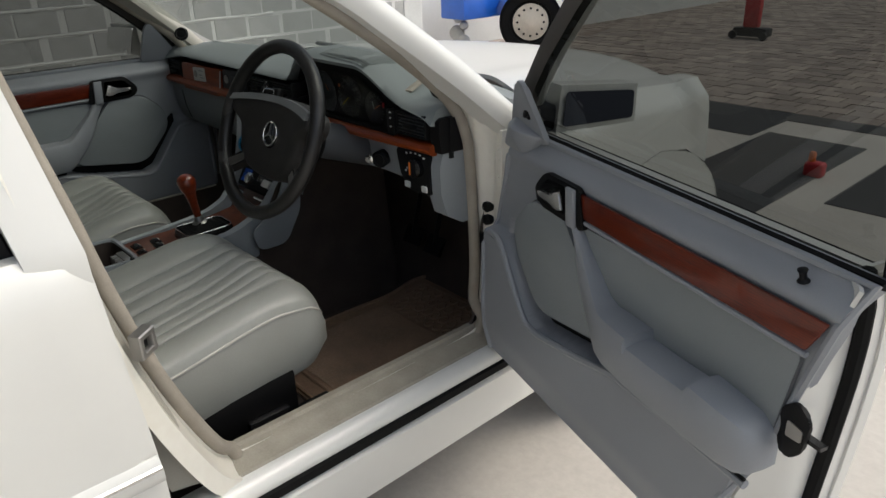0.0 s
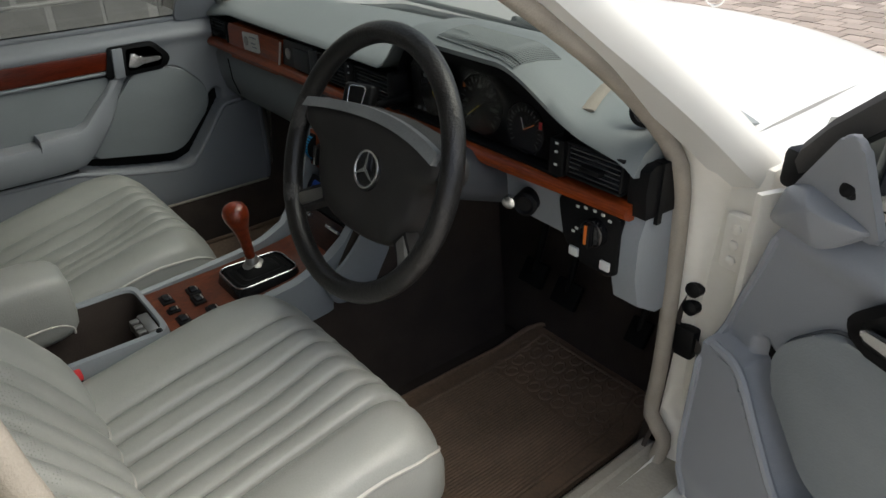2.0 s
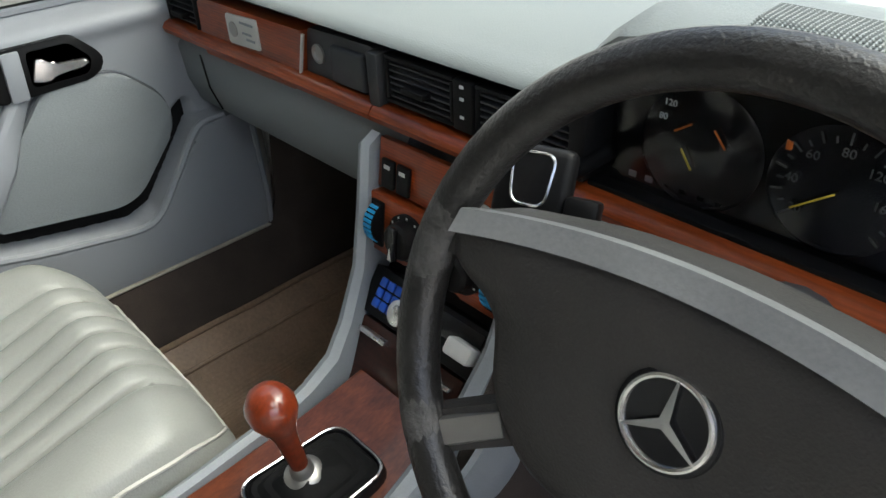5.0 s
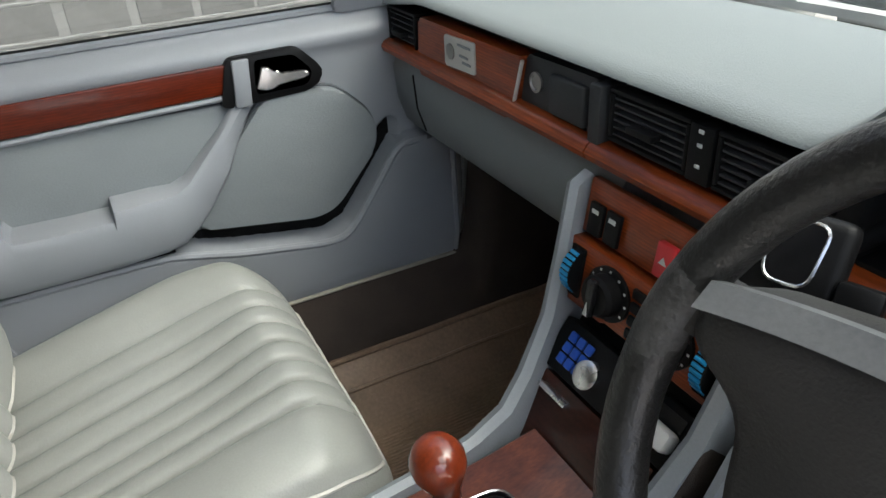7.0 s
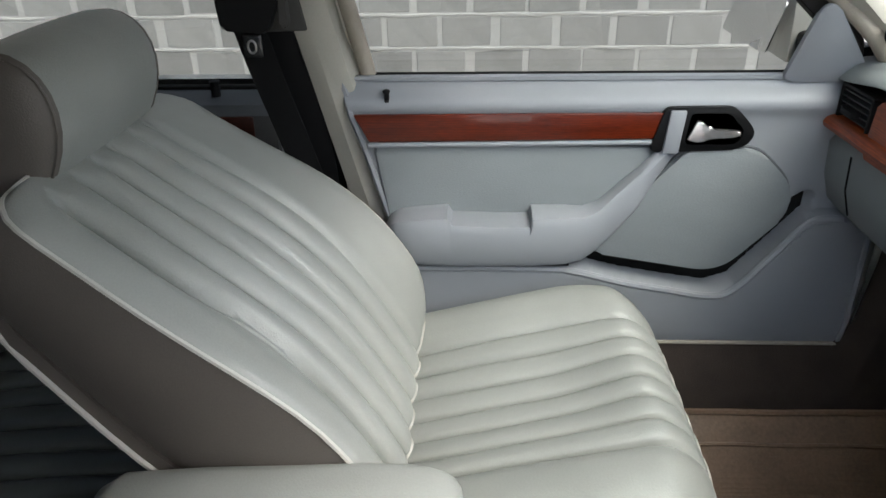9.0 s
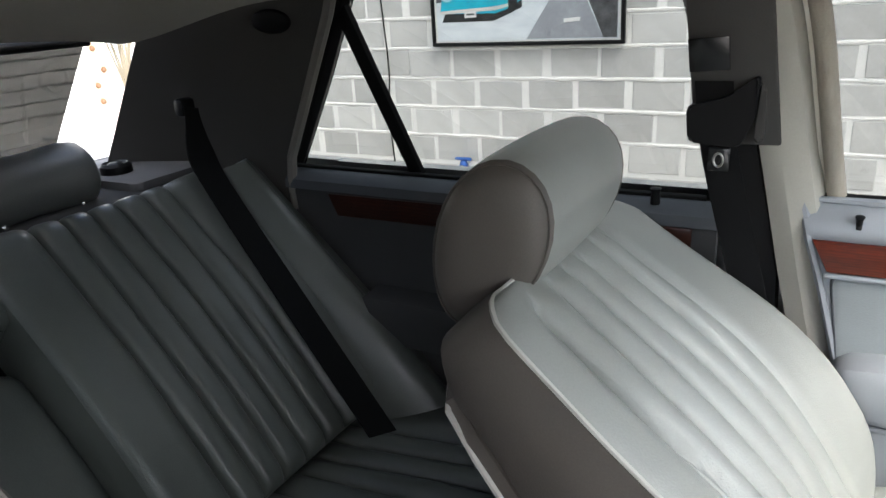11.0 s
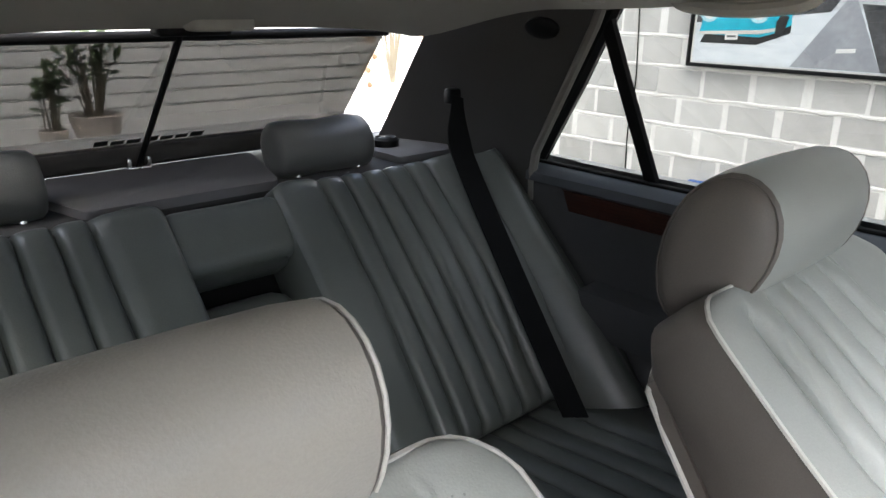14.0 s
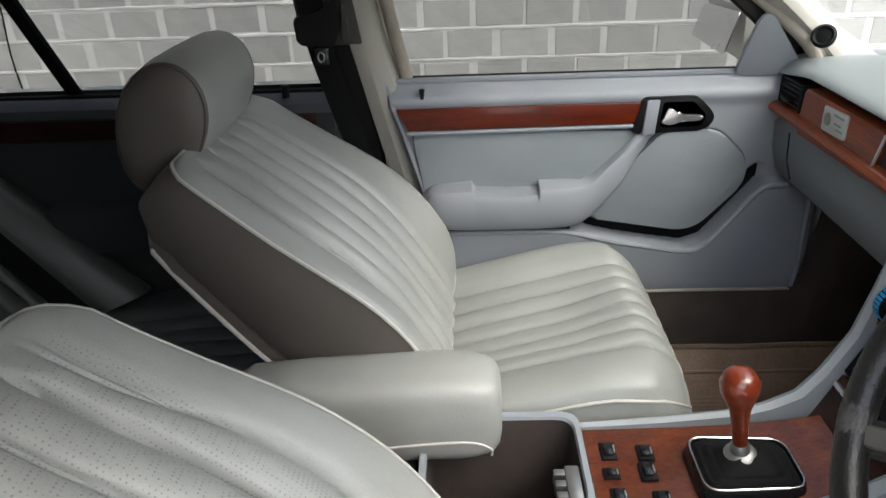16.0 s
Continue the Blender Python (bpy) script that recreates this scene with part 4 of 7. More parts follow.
def parcel_shelf():
    cloth = mat("grey_shelf_cloth", (0.15, 0.148, 0.155), (0.12, 0.118, 0.124), rough=0.85, detail=500, bump=0.2)
    part("parcel_shelf", box(-0.72, 0.72, -1.50, -1.10, 0.905, 0.936, 0.006), SHELF, car, "dark grey parcel shelf")
    rc = rounded([(-0.155, -1.10), (0.20, -1.10), (0.27, -1.38), (-0.24, -1.38)], 0.02)
    part("shelf_panel", slab([(x, y, 0.934) for x, y in rc], (0, 0, 0.018), 0.004), cloth, car, "raised grey shelf panel")
    for s in (1, -1):
        rc = rounded([(s * 0.47, -1.12), (s * 0.70, -1.12), (s * 0.66, -1.40), (s * 0.47, -1.40)], 0.02)
        part("shelf_panel", slab([(x, y, 0.934) for x, y in rc], (0, 0, 0.018), 0.004), cloth, car)
    # roller blind in the rear window
    th = thing("rear_blind", "grey mesh sun blind drawn up over the rear window", "sun blind", at=(0, -1.42, 0.95))
    part("roller", box(-0.55, 0.55, -1.445, -1.385, 0.950, 0.992, 0.014, 3), PILLAR_DARK, th, "dark roller housing")
    part("mesh", grid(lambda u, v: Vector((lerp(-0.50 + 0.09 * v, 0.50 - 0.09 * v, u), lerp(-1.405, -1.092, v), lerp(0.988, 1.222, v))), 2, 2), MESH_SHADE, th, "see-through grey mesh")
    for x0, x1, h in ((-0.13, -0.102, 0.012), (-0.096, -0.07, 0.009), (-0.064, -0.038, 0.009), (-0.032, -0.004, 0.012), (0.004, 0.03, 0.009), (0.036, 0.062, 0.009), (0.068, 0.094, 0.012)):
        part("printed_mark", slab([(x0, -1.384, 1.002), (x1, -1.384, 1.002), (x1, -1.384 + h * 1.34, 1.002 + h), (x0, -1.384 + h * 1.34, 1.002 + h)], (0, 0.0005, 0.0005), 0), BLACK, th)
    part("top_bar", tube([(-0.415, -1.09, 1.224), (0.415, -1.09, 1.224)], 0.009, 10), BLACK, th)
    part("pull_rod", tube([(0.014, -1.375, 0.955), (0.02, -1.078, 1.228)], 0.006, 8), BLACK, th)
    foot = part("rod_foot", box(-0.010, 0.038, -1.385, -1.362, 0.950, 0.956, 0.002), CHROME, th)
    for x in (-0.006, 0.034):
        part("foot_lug", box(x - 0.004, x + 0.004, -1.383, -1.364, 0.956, 0.974, 0.002), CHROME, foot)
    part("hook", box(-0.05, 0.075, -1.07, -1.03, 1.225, 1.25, 0.008, 3), BLACK, th)
    part("shelf_vent", lathe([(0.032, 0), (0.032, 0.016), (0.026, 0.022), (0.02, 0.016), (0.012, 0.022)], pose(-0.53, -1.25, 0.951), 20), BLACK, car, "round black shelf vent")


def windscreen():
    def f(u, v):
        a = 2 * u - 1
        w = lerp(0.70, 0.57, v)
        return Vector((a * w, lerp(1.09, 0.42, v) + lerp(0.21, 0.08, v) * (1 - a ** 4), lerp(0.93, 1.352, v)))
    part("windscreen", grid(f, 16, 10), GLASS_FRONT, car)
    part("scuttle", thick(lambda u, v: Vector((lerp(-0.69, 0.69, u), lerp(1.08, 1.135, v) + 0.21 * (1 - (2 * u - 1) ** 4), lerp(0.922, 0.926, v))), 24, 3, (0, 0, -0.01)), BLACK, car, "black scuttle grille")
    bm = bmesh.new()
    tube([(-0.45, 1.28, 0.975), (-0.1, 1.24, 0.985), (0.4, 1.20, 0.985)], 0.007, 6, bm=bm)
    tube([(0.0, 1.33, 0.965), (0.0, 1.26, 0.985)], 0.01, 6, bm=bm)
    part("wiper", bm, BLACK, car)


def front_end():
    def hood(u, v):
        a = 2 * u - 1
        y = lerp(1.10 + 0.20 * (1 - a ** 4), 1.90 + 0.23 * (1 - a * a), v)
        z = 0.957 - 0.055 * v ** 1.8 - 0.010 * abs(a) ** 3 + 0.008 * math.exp(-((abs(a) - 0.62) / 0.1) ** 2) * (1 - v) - 0.06 * sstep(0.93, 1.0, v) ** 2
        return Vector((a * lerp(0.697, 0.63, v), y, z))
    part("bonnet", thick(hood, 36, 24, (0, 0, -0.012)), PAINT, car)
    for s in (1, -1):
        def fender(u, v):
            y = lerp(1.0, 1.95, u)
            z = lerp(0.30, 0.945, v)
            arch = math.hypot(y - 1.58, z - 0.33)
            if arch < 0.415:
                k = 0.415 / max(arch, 1e-3)
                y, z = 1.58 + (y - 1.58) * k, 0.33 + (z - 0.33) * k
            topz = 0.945 - 0.055 * u ** 1.8
            z = min(z, topz)
            x = skin_x(min(z, 0.93)) - 0.055 * sstep(0.05, 0.5, u) - 0.06 * sstep(0.7, 1.0, u) - 0.035 * sstep(topz - 0.06, topz, z)
            return Vector((s * x, y, z))
        bm = grid(fender, 48, 30)
        part("front_wing", bm, PAINT, car)
        def shoulder(u, v):
            p = fender(u, 1.0)
            hx = lerp(0.697, 0.63, sstep(0.0, 1.0, (p.y - 1.10) / 0.80)) if p.y > 1.10 else 0.697
            return Vector((s * lerp(abs(p.x), hx + 0.003, v), p.y, p.z + 0.004 * math.sin(v * 1.5)))
        part("wing_top", grid(shoulder, 24, 6), PAINT, car)
        part("wheel_arch", loft([[(s * x, 1.58 + 0.42 * math.cos(a), 0.33 + 0.42 * math.sin(a)) for a in (radians(-5 + 19 * i) for i in range(11))] for x in (0.80, 0.55)], closed=False), BLACK, car)
        wm = pose(s * 0.72, 1.58, GZ + 0.31, 0, s * 90, 0)
        w = part("front_wheel", lathe([(0.19, -0.06), (0.2, 0.03), (0.16, 0.04), (0.08, 0.045), (0.03, 0.06)], wm, 28), STEEL, car)
        part("tyre", lathe([(0.19, -0.09), (0.28, -0.1), (0.31, -0.07), (0.31, 0.06), (0.28, 0.09), (0.2, 0.08), (0.19, 0.04)], wm, 32), BLACK_SOFT, w)
        def bumper(u, v):
            a = 2 * u - 1
            y = 2.10 - 0.20 * sstep(0.74, 1.0, abs(a)) - 0.03 * abs(a)
            x = 0.79 * a
            return Vector((x, y + 0.03 * math.sin(math.pi * v), lerp(0.40, 0.60, v)))
    part("front_bumper", thick(bumper, 40, 8, (0, -0.04, 0)), PAINT, car)
    part("bumper_strip", tube([bumper(u / 24, 0.72) + Vector((0, 0.012, 0)) for u in range(25)], 0.014, 8), CHROME, car)
    orn = part("bonnet_ornament", tube([(0.036 * math.cos(a), 2.085, 0.945 + 0.036 * math.sin(a)) for a in (2 * math.pi * i / 28 for i in range(28))], 0.003, 6, closed=True), CHROME, car, "chrome ring ornament on the bonnet")
    for a in (90, 210, 330):
        part("spoke", tube([(0, 2.085, 0.945), (0.036 * math.cos(radians(a)), 2.085, 0.945 + 0.036 * math.sin(radians(a)))], 0.002, 6), CHROME, orn)
    part("post", tube([(0, 2.085, 0.87), (0, 2.085, 0.912)], 0.005, 8), CHROME, orn)
    part("nose_panel", thick(lambda u, v: Vector((lerp(-0.64, 0.64, u), lerp(2.08, 2.10, v) - 0.17 * (2 * u - 1) ** 2, lerp(0.58, 0.86, v))), 6, 3, (0, -0.03, 0)), PAINT, car)


def shell():
    part("floor_pan", box(-0.74, 0.74, -1.25, 1.30, 0.235, 0.262, 0), CARPET, car, "dark brown carpeted floor")
    part("bulkhead", thick(lambda u, v: Vector((lerp(-0.735, 0.735, u), lerp(1.14, 1.29, min(1, v * 2.0)) - 0.10 * max(0, v - 0.6) - 0.16 * v * (2 * u - 1) ** 4, lerp(0.25, 0.92, v))), 12, 10, (0, 0.02, 0)), CARPET, car)
    part("tunnel", thick(lambda u, v: Vector((-0.125 + 0.25 * u, lerp(-0.75, 1.15, v), 0.25 + 0.22 * math.sin(math.pi * u) ** 0.4)), 14, 4, (0, 0, -0.01)), CARPET, car)
    for s in (1, -1):
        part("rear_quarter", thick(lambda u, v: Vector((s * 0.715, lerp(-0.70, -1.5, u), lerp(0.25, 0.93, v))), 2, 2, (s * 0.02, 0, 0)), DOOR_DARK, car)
        part("quarter_panel", thick(lambda u, v: Vector((s * skin_x(lerp(0.3, 0.945, v)), lerp(-0.865, -1.9, u), lerp(0.3, 0.945, v))), 4, 8, (-s * 0.02, 0, 0)), PAINT, car)
    part("boot_lid", thick(lambda u, v: Vector((lerp(-0.8, 0.8, u), lerp(-1.47, -2.1, v), 0.925 - 0.03 * v)), 4, 4, (0, 0, -0.02)), PAINT, car)
    part("tail_panel", thick(lambda u, v: Vector((lerp(-0.82, 0.82, u), -1.9 - 0.2 * math.cos(math.pi * (u - 0.5)) ** 0.5, lerp(0.30, 0.90, v))), 12, 3, (0, 0.02, 0)), PAINT, car)
    for s in (1, -1):
        wm = pose(s * 0.73, -1.22, GZ + 0.31, 0, s * 90, 0)
        w = part("rear_wheel", lathe([(0.19, -0.06), (0.2, 0.03), (0.16, 0.04), (0.08, 0.045), (0.03, 0.06)], wm, 28), STEEL, car)
        part("tyre", lathe([(0.19, -0.09), (0.28, -0.1), (0.31, -0.07), (0.31, 0.06), (0.28, 0.09), (0.2, 0.08), (0.19, 0.04)], wm, 32), BLACK_SOFT, w)
    part("rear_bulkhead", box(-0.72, 0.72, -1.16, -1.12, 0.25, 0.89, 0), CARPET, car)
    for s in (1, -1):
        part("kick_panel", thick(lambda u, v: Vector((s * ((0.655 + 0.05 * v) if s > 0 else (0.605 + 0.055 * sstep(0.55, 1.0, v))), lerp(-0.75, 1.28, u), lerp(0.25, (0.418 if s > 0 else 0.475) + (0.42 if s > 0 else 0.36) * sstep(0.92, 0.97, lerp(-0.75, 1.28, u)), v))), 64, 6, (s * 0.008, 0, 0)), CARPET, car)
        if s < 0:
            part("sill_trim", tube([(-0.662, y, 0.478) for y in (0.12, 0.5, 0.93)], 0.006, 8, flat=0.6), SILL, car, "worn sill edge strip")
        # unseen panel, added to stop light leaking into the footwell
        part("footwell_light_stop", box(min(s * 0.704, s * 0.718), max(s * 0.704, s * 0.718), 0.975, 1.27, 0.26, 0.925, 0.003), CARPET, car, "unseen carpet panel added to keep light from the footwell")
        part("hinge_post", box(min(s * 0.72, s * 0.80), max(s * 0.72, s * 0.80), 0.966, 1.06, 0.42, 0.955, 0.008), JAMB, car)


for s in (1, -1):
    aperture(s, "")
    a_pillar(s)
    sill(s)
    rear_door(s)
    b_pillar(s)
    c_pillar(s)
roof()
rear_glass()
parcel_shelf()
windscreen()
front_end()
shell()

# ---- front doors ----
HINGE = (0.735, 0.967)
OPEN = 71.4


POCKET = [(0.10, 0.638), (0.36, 0.637), (0.42, 0.631), (0.507, 0.609), (0.588, 0.594), (0.665, 0.582), (0.707, 0.597), (0.76, 0.664), (0.81, 0.728), (0.95, 0.745)]
WIDTH = [(0.40, 0.004), (0.46, 0.022), (0.60, 0.034), (0.68, 0.038), (0.73, 0.052), (0.79, 0.050), (0.84, 0.014)]


def front_door(s, label):
    """A front door built shut; s is +1 on the right, -1 on the left."""
    th = thing("car_front_door", label, "car door", group="front doors", at=(s * HINGE[0], HINGE[1], 0.42))
    S = lambda x, y, z: (s * x, y, z)
    edge = lambda z: 0.062 + 0.03 * sstep(0.95, 0.45, z)

    # inner trim: a sheet whose depth is shaped by waist, pocket and skirt
    def depth(y, z):
        x = 0.698
        x += 0.022 * sstep(0.905, 0.955, z)                      # waist rolls outward to the glass
        x -= 0.012 * math.exp(-((z - 0.925) / 0.02) ** 2)
        zc = curve_at(POCKET, y)
        x -= 0.038 * sstep(zc + 0.002, zc - 0.010, z)            # the pocket's shell stands proud
        w = curve_at(WIDTH, y)
        x += 0.03 * sstep(zc - 0.006, zc + 0.003, z) * (1 - sstep(zc + w - 0.004, zc + w + 0.006, z)) * sstep(0.40, 0.47, y) * (1 - sstep(0.80, 0.83, y))
        x += 0.012 * sstep(0.50, 0.43, z)
        return x

    def inner(u, v):
        z = lerp(0.425, 0.957, v)
        y0 = curve_at([(0.42, 0.20), (0.49, 0.165), (0.644, 0.115), (0.841, 0.06), (0.957, 0.022)], z)
        y1 = curve_at([(0.42, 0.90), (0.50, 0.915), (0.75, 0.91), (0.957, 0.845)], z) - (0.035 if s > 0 else 0.0)
        y = lerp(y0, y1, u)
        return Vector(S(depth(y, z), y, z))
    part("inner_panel", thick(inner, 130, 110, (s * 0.03, 0, 0)), DOOR_GREY, th)
    rim = [inner(0, v / 10) for v in range(11)] + [inner(u / 10, 1) for u in range(1, 11)] + [inner(1, 1 - v / 10) for v in range(1, 11)]
    part("trim_edge", tube(rim, 0.006, 6), DOOR_GREY, th)
    # upper insert and front insert
    up = rounded([(0.075, 0.855), (0.105, 0.665), (0.40, 0.648), (0.50, 0.70), (0.565, 0.845)], 0.02)
    part("upper_insert", slab([S(0.698, y, z) for y, z in up], (-s * 0.006, 0, 0), 0.003), DOOR_INSERT, th, "grained grey insert")
    fr = rounded([(0.447, 0.654), (0.652, 0.619), (0.692, 0.63), (0.782, 0.73), (0.773, 0.785), (0.712, 0.845), (0.60, 0.85), (0.52, 0.76)], 0.025)
    part("front_insert", slab([S(0.698, y, z) for y, z in fr], (-s * 0.016, 0, 0), 0.006, 3), DOOR_INSERT, th, "grained grey map-pocket insert")
    part("insert_gap", tube([Vector(S(0.6955, y, z)) for y, z in fr], 0.0042, 6, closed=True), DOOR_DARK, th, "dark gap round the insert")
    part("insert_gap", tube([Vector(S(0.6960, y, z)) for y, z in up], 0.0036, 6, closed=True), DOOR_DARK, th, "dark gap round the insert")
    # pocket: raised rim line below the inserts, dark sheet for its slot's shade
    rimline = smooth_path([S(0.665, y, z - 0.007) for y, z in POCKET[:-1] + [(0.862, 0.736)]], 5)
    part("pocket_rim", tube(rimline, 0.007, 8), DOOR_GREY, th)
    part("pocket_lining", thick(lambda u, v: Vector(S(0.716, lerp(0.43, 0.82, u), curve_at(POCKET, lerp(0.43, 0.82, u)) - 0.004 + v * (curve_at(WIDTH, lerp(0.43, 0.82, u)) + 0.008))), 40, 2, (s * 0.004, 0, 0)), BLACK_SOFT, th, "dark sheet for the shade in the map pocket")
    part("armrest_gap", tube([S(0.662, y, 0.641) for y in (0.10, 0.25, 0.41)], 0.003, 6), BLACK_SOFT, th, "shadow gap under the armrest")
    # wood strip with a pale lower bead
    part("wood_trim", slab([S(0.690, y, z) for y, z in ((0.044, 0.906), (0.068, 0.859), (0.566, 0.864), (0.566, 0.908))], (-s * 0.007, 0, 0), 0.003), WOOD_Y, th, "varnished red-brown wood strip")
    part("wood_bead", tube([S(0.687, y, z) for y, z in ((0.066, 0.853), (0.3, 0.855), (0.566, 0.858))], 0.0045, 8), DOOR_GREY, th)
    # armrest swept up into the pull handle
    secs = []
    for y, zt, zb, xi in ((0.088, 0.708, 0.660, 0.668), (0.096, 0.726, 0.652, 0.646), (0.112, 0.738, 0.648, 0.636), (0.14, 0.742, 0.646, 0.632), (0.198, 0.747, 0.645, 0.630), (0.206, 0.734, 0.645, 0.630), (0.28, 0.731, 0.645, 0.630), (0.338, 0.731, 0.645, 0.631), (0.341, 0.746, 0.645, 0.631), (0.40, 0.746, 0.646, 0.635), (0.43, 0.744, 0.650, 0.642), (0.455, 0.754, 0.666, 0.650), (0.485, 0.783, 0.695, 0.658), (0.52, 0.815, 0.735, 0.666), (0.55, 0.85, 0.79, 0.674), (0.575, 0.875, 0.83, 0.68)):
        zm = (zt + zb) / 2
        secs.append([S(0.70, y, zt - 0.004), S(lerp(0.70, xi, 0.55), y, zt), S(xi + 0.005, y, zt - 0.006), S(xi, y, zt - 0.018), S(xi + 0.004, y, zb + 0.014), S(xi + 0.014, y, zb + 0.002), S(0.70, y, zb + 0.004)])
    part("armrest", loft(secs), DOOR_GREY, th, "moulded grey armrest")
    # inside handle
    bz = rounded([(0.530, 0.842), (0.549, 0.917), (0.66, 0.918), (0.692, 0.885), (0.698, 0.866), (0.676, 0.846)], 0.012)
    hz = part("handle_bezel", slab([S(0.694, y, z) for y, z in bz], (-s * 0.014, 0, 0), 0.003), BLACK, th, "black handle surround")
    part("handle_well", slab([S(0.681, y, z) for y, z in rounded([(0.586, 0.855), (0.590, 0.908), (0.652, 0.908), (0.680, 0.878), (0.670, 0.856)], 0.01)], (-s * 0.001, 0, 0), 0), BLACK_GLOSS, hz)
    lever = [(0.586, 0.866), (0.598, 0.898), (0.606, 0.897), (0.622, 0.884), (0.666, 0.882), (0.672, 0.877), (0.666, 0.872), (0.622, 0.869), (0.605, 0.862)]
    part("handle_lever", slab([S(0.676, y, z) for y, z in rounded(lever, 0.004, 2)], (-s * 0.008, 0, 0), 0.003), LEVER, hz, "chrome lever")
    part("grip_cap", slab([S(0.680, y, z) for y, z in ((0.550, 0.842), (0.556, 0.914), (0.582, 0.914), (0.576, 0.842))], (-s * 0.008, 0, 0), 0.003), DOOR_GREY, hz)
    part("lock_button", lathe([(0.008, 0), (0.0045, 0.004), (0.0045, 0.012), (0.0065, 0.017), (0.003, 0.019)], pose(s * 0.70, 0.10, 0.936 if s > 0 else 0.926, 0, -s * 18, 0), 14), BLACK, th)
    # corner cover before the mirror
    ys = 0.0 if s > 0 else 0.03
    sail = rounded([(0.704, 0.950), (0.845, 0.950), (0.815, 0.990), (0.772, 1.042), (0.742, 1.078), (0.722, 1.076)], 0.014)
    part("mirror_sail", slab([S(0.722 - 0.40 * (z - 0.95), y + ys, z) for y, z in sail], (-s * 0.012, 0, 0.0), 0.005, 3), DOOR_GREY, th, "grey corner cover")
    if s > 0:
        foot = rounded([(0.768, 0.912), (0.852, 0.922), (0.836, 0.972), (0.800, 0.995), (0.712, 0.966)], 0.010, 3)
        part("corner_block", loft([[S(x, lerp(0.776, y, k), lerp(0.974, z, k)) for y, z in foot] for x, k in ((0.712, 1.0), (0.700, 0.985), (0.695, 0.93), (0.684, 0.62), (0.676, 0.32), (0.673, 0.10))]), DOOR_GREY, th, "grey moulded corner block")
        part("adjuster", lathe([(0.011, 0), (0.008, 0.006), (0.009, 0.010), (0.004, 0.012)], pose(s * 0.692, 0.742, 1.008, 0, -s * 72, 0), 16), BLACK, th)
    # glass, its frame and seals
    def top_y(z):
        return curve_at([(0.95, 0.875), (1.017, 0.835), (1.131, 0.695), (1.232, 0.555), (1.315, 0.43)], z)

    def rear_y(z):
        return curve_at([(0.95, 0.026), (1.028, 0.012), (1.198, -0.018), (1.315, -0.055)], z)

    def pane(u, v):
        z = lerp(0.955, 1.318, v)
        return Vector(S(tumble(z) + 0.018, lerp(rear_y(z), top_y(z), u), z))
    part("window", grid(pane, 10, 10), GLASS_SIDE, th, "tinted window glass")
    fr = [pane(0, v / 8) for v in range(9)] + [pane(u / 10, 1) for u in range(1, 11)] + [pane(1, 1 - v / 8) for v in range(1, 9)]
    part("window_frame", tube([p + Vector((s * 0.012, 0, 0)) for p in fr], 0.021, 8, flat=0.75, side=(s, 0, 0)), PILLAR_DARK, th, "dark window frame")
    part("frame_outer", tube([p + Vector((s * 0.034, 0, 0.004)) for p in fr], 0.016, 8), PAINT, th)
    part("waist_seal", tube([S(0.732, y, 0.957) for y in (0.02, 0.4, 0.80)], 0.007, 6), BLACK_SOFT, th)
    part("waist_trim", tube([S(0.80, y, 0.938) for y in (0.06, 0.4, 0.88)], 0.008, 8), BLACK_SOFT, th)

    # outer skin and closing edges
    def outer(u, v):
        z = lerp(0.42, 0.945, v)
        return Vector(S(skin_x(z), lerp(edge(z), 0.90, u), z))
    part("outer_panel", thick(outer, 16, 26, (-s * 0.02, 0, 0)), PAINT, th)
    def shut(u, v):
        z = lerp(0.42, 0.955, v)
        y0 = curve_at([(0.42, 0.20), (0.49, 0.165), (0.644, 0.115), (0.841, 0.06), (0.957, 0.022)], z)
        return Vector(S(lerp(0.70, skin_x(z) - 0.004, u), lerp(y0, edge(z) + 0.004, sstep(0, 0.35, u)), z))
    part("shut_face", thick(shut, 10, 22, (0, 0.006, 0)), PAINT if s > 0 else DOOR_GREY, th, "shut face of the door")
    part("door_rubber", tube([shut(0.55, v / 10) + Vector((0, -0.006, 0)) for v in range(11)], 0.011, 8), BLACK_SOFT, th, "black door rubber")
    part("door_floor", thick(lambda u, v: Vector(S(lerp(0.70, 0.85, u), lerp(0.10, 0.90, v), 0.425)), 2, 4, (0, 0, -0.008)), PAINT, th)
    part("front_face", thick(lambda u, v: Vector(S(lerp(0.70, 0.83, u), 0.878 if s > 0 else 0.915, lerp(0.43, 0.945, v))), 3, 5, (0, -0.01, 0)), JAMB, th)
    if s > 0:
        lt = part("latch", slab([S(0.696, y, z) for y, z in rounded([(0.048, 0.712), (0.042, 0.765), (0.066, 0.784), (0.090, 0.762), (0.082, 0.735), (0.088, 0.708), (0.070, 0.692)], 0.010)], (-s * 0.007, 0, 0), 0.003), BLACK, th, "black door latch plate")
        part("latch_slot", slab([S(0.689, y, z) for y, z in rounded([(0.050, 0.730), (0.050, 0.748), (0.074, 0.752), (0.074, 0.728)], 0.004)], (-s * 0.0015, 0, 0), 0), STEEL, lt)
        part("latch_tongue", loft([[S(0.700 + dx, y, 0.735 + dz) for dx, dz in ((-0.006, -0.003), (0.006, -0.003), (0.006, 0.003), (-0.006, 0.003))] for y in (0.055, 0.026)]), BLACK_GLOSS, lt)
    # mirror
    ma, mb, mt = (0.79, 0.99, 1.042) if s > 0 else (0.86, 1.13, 1.06)
    lean = 0.0 if s > 0 else 0.3
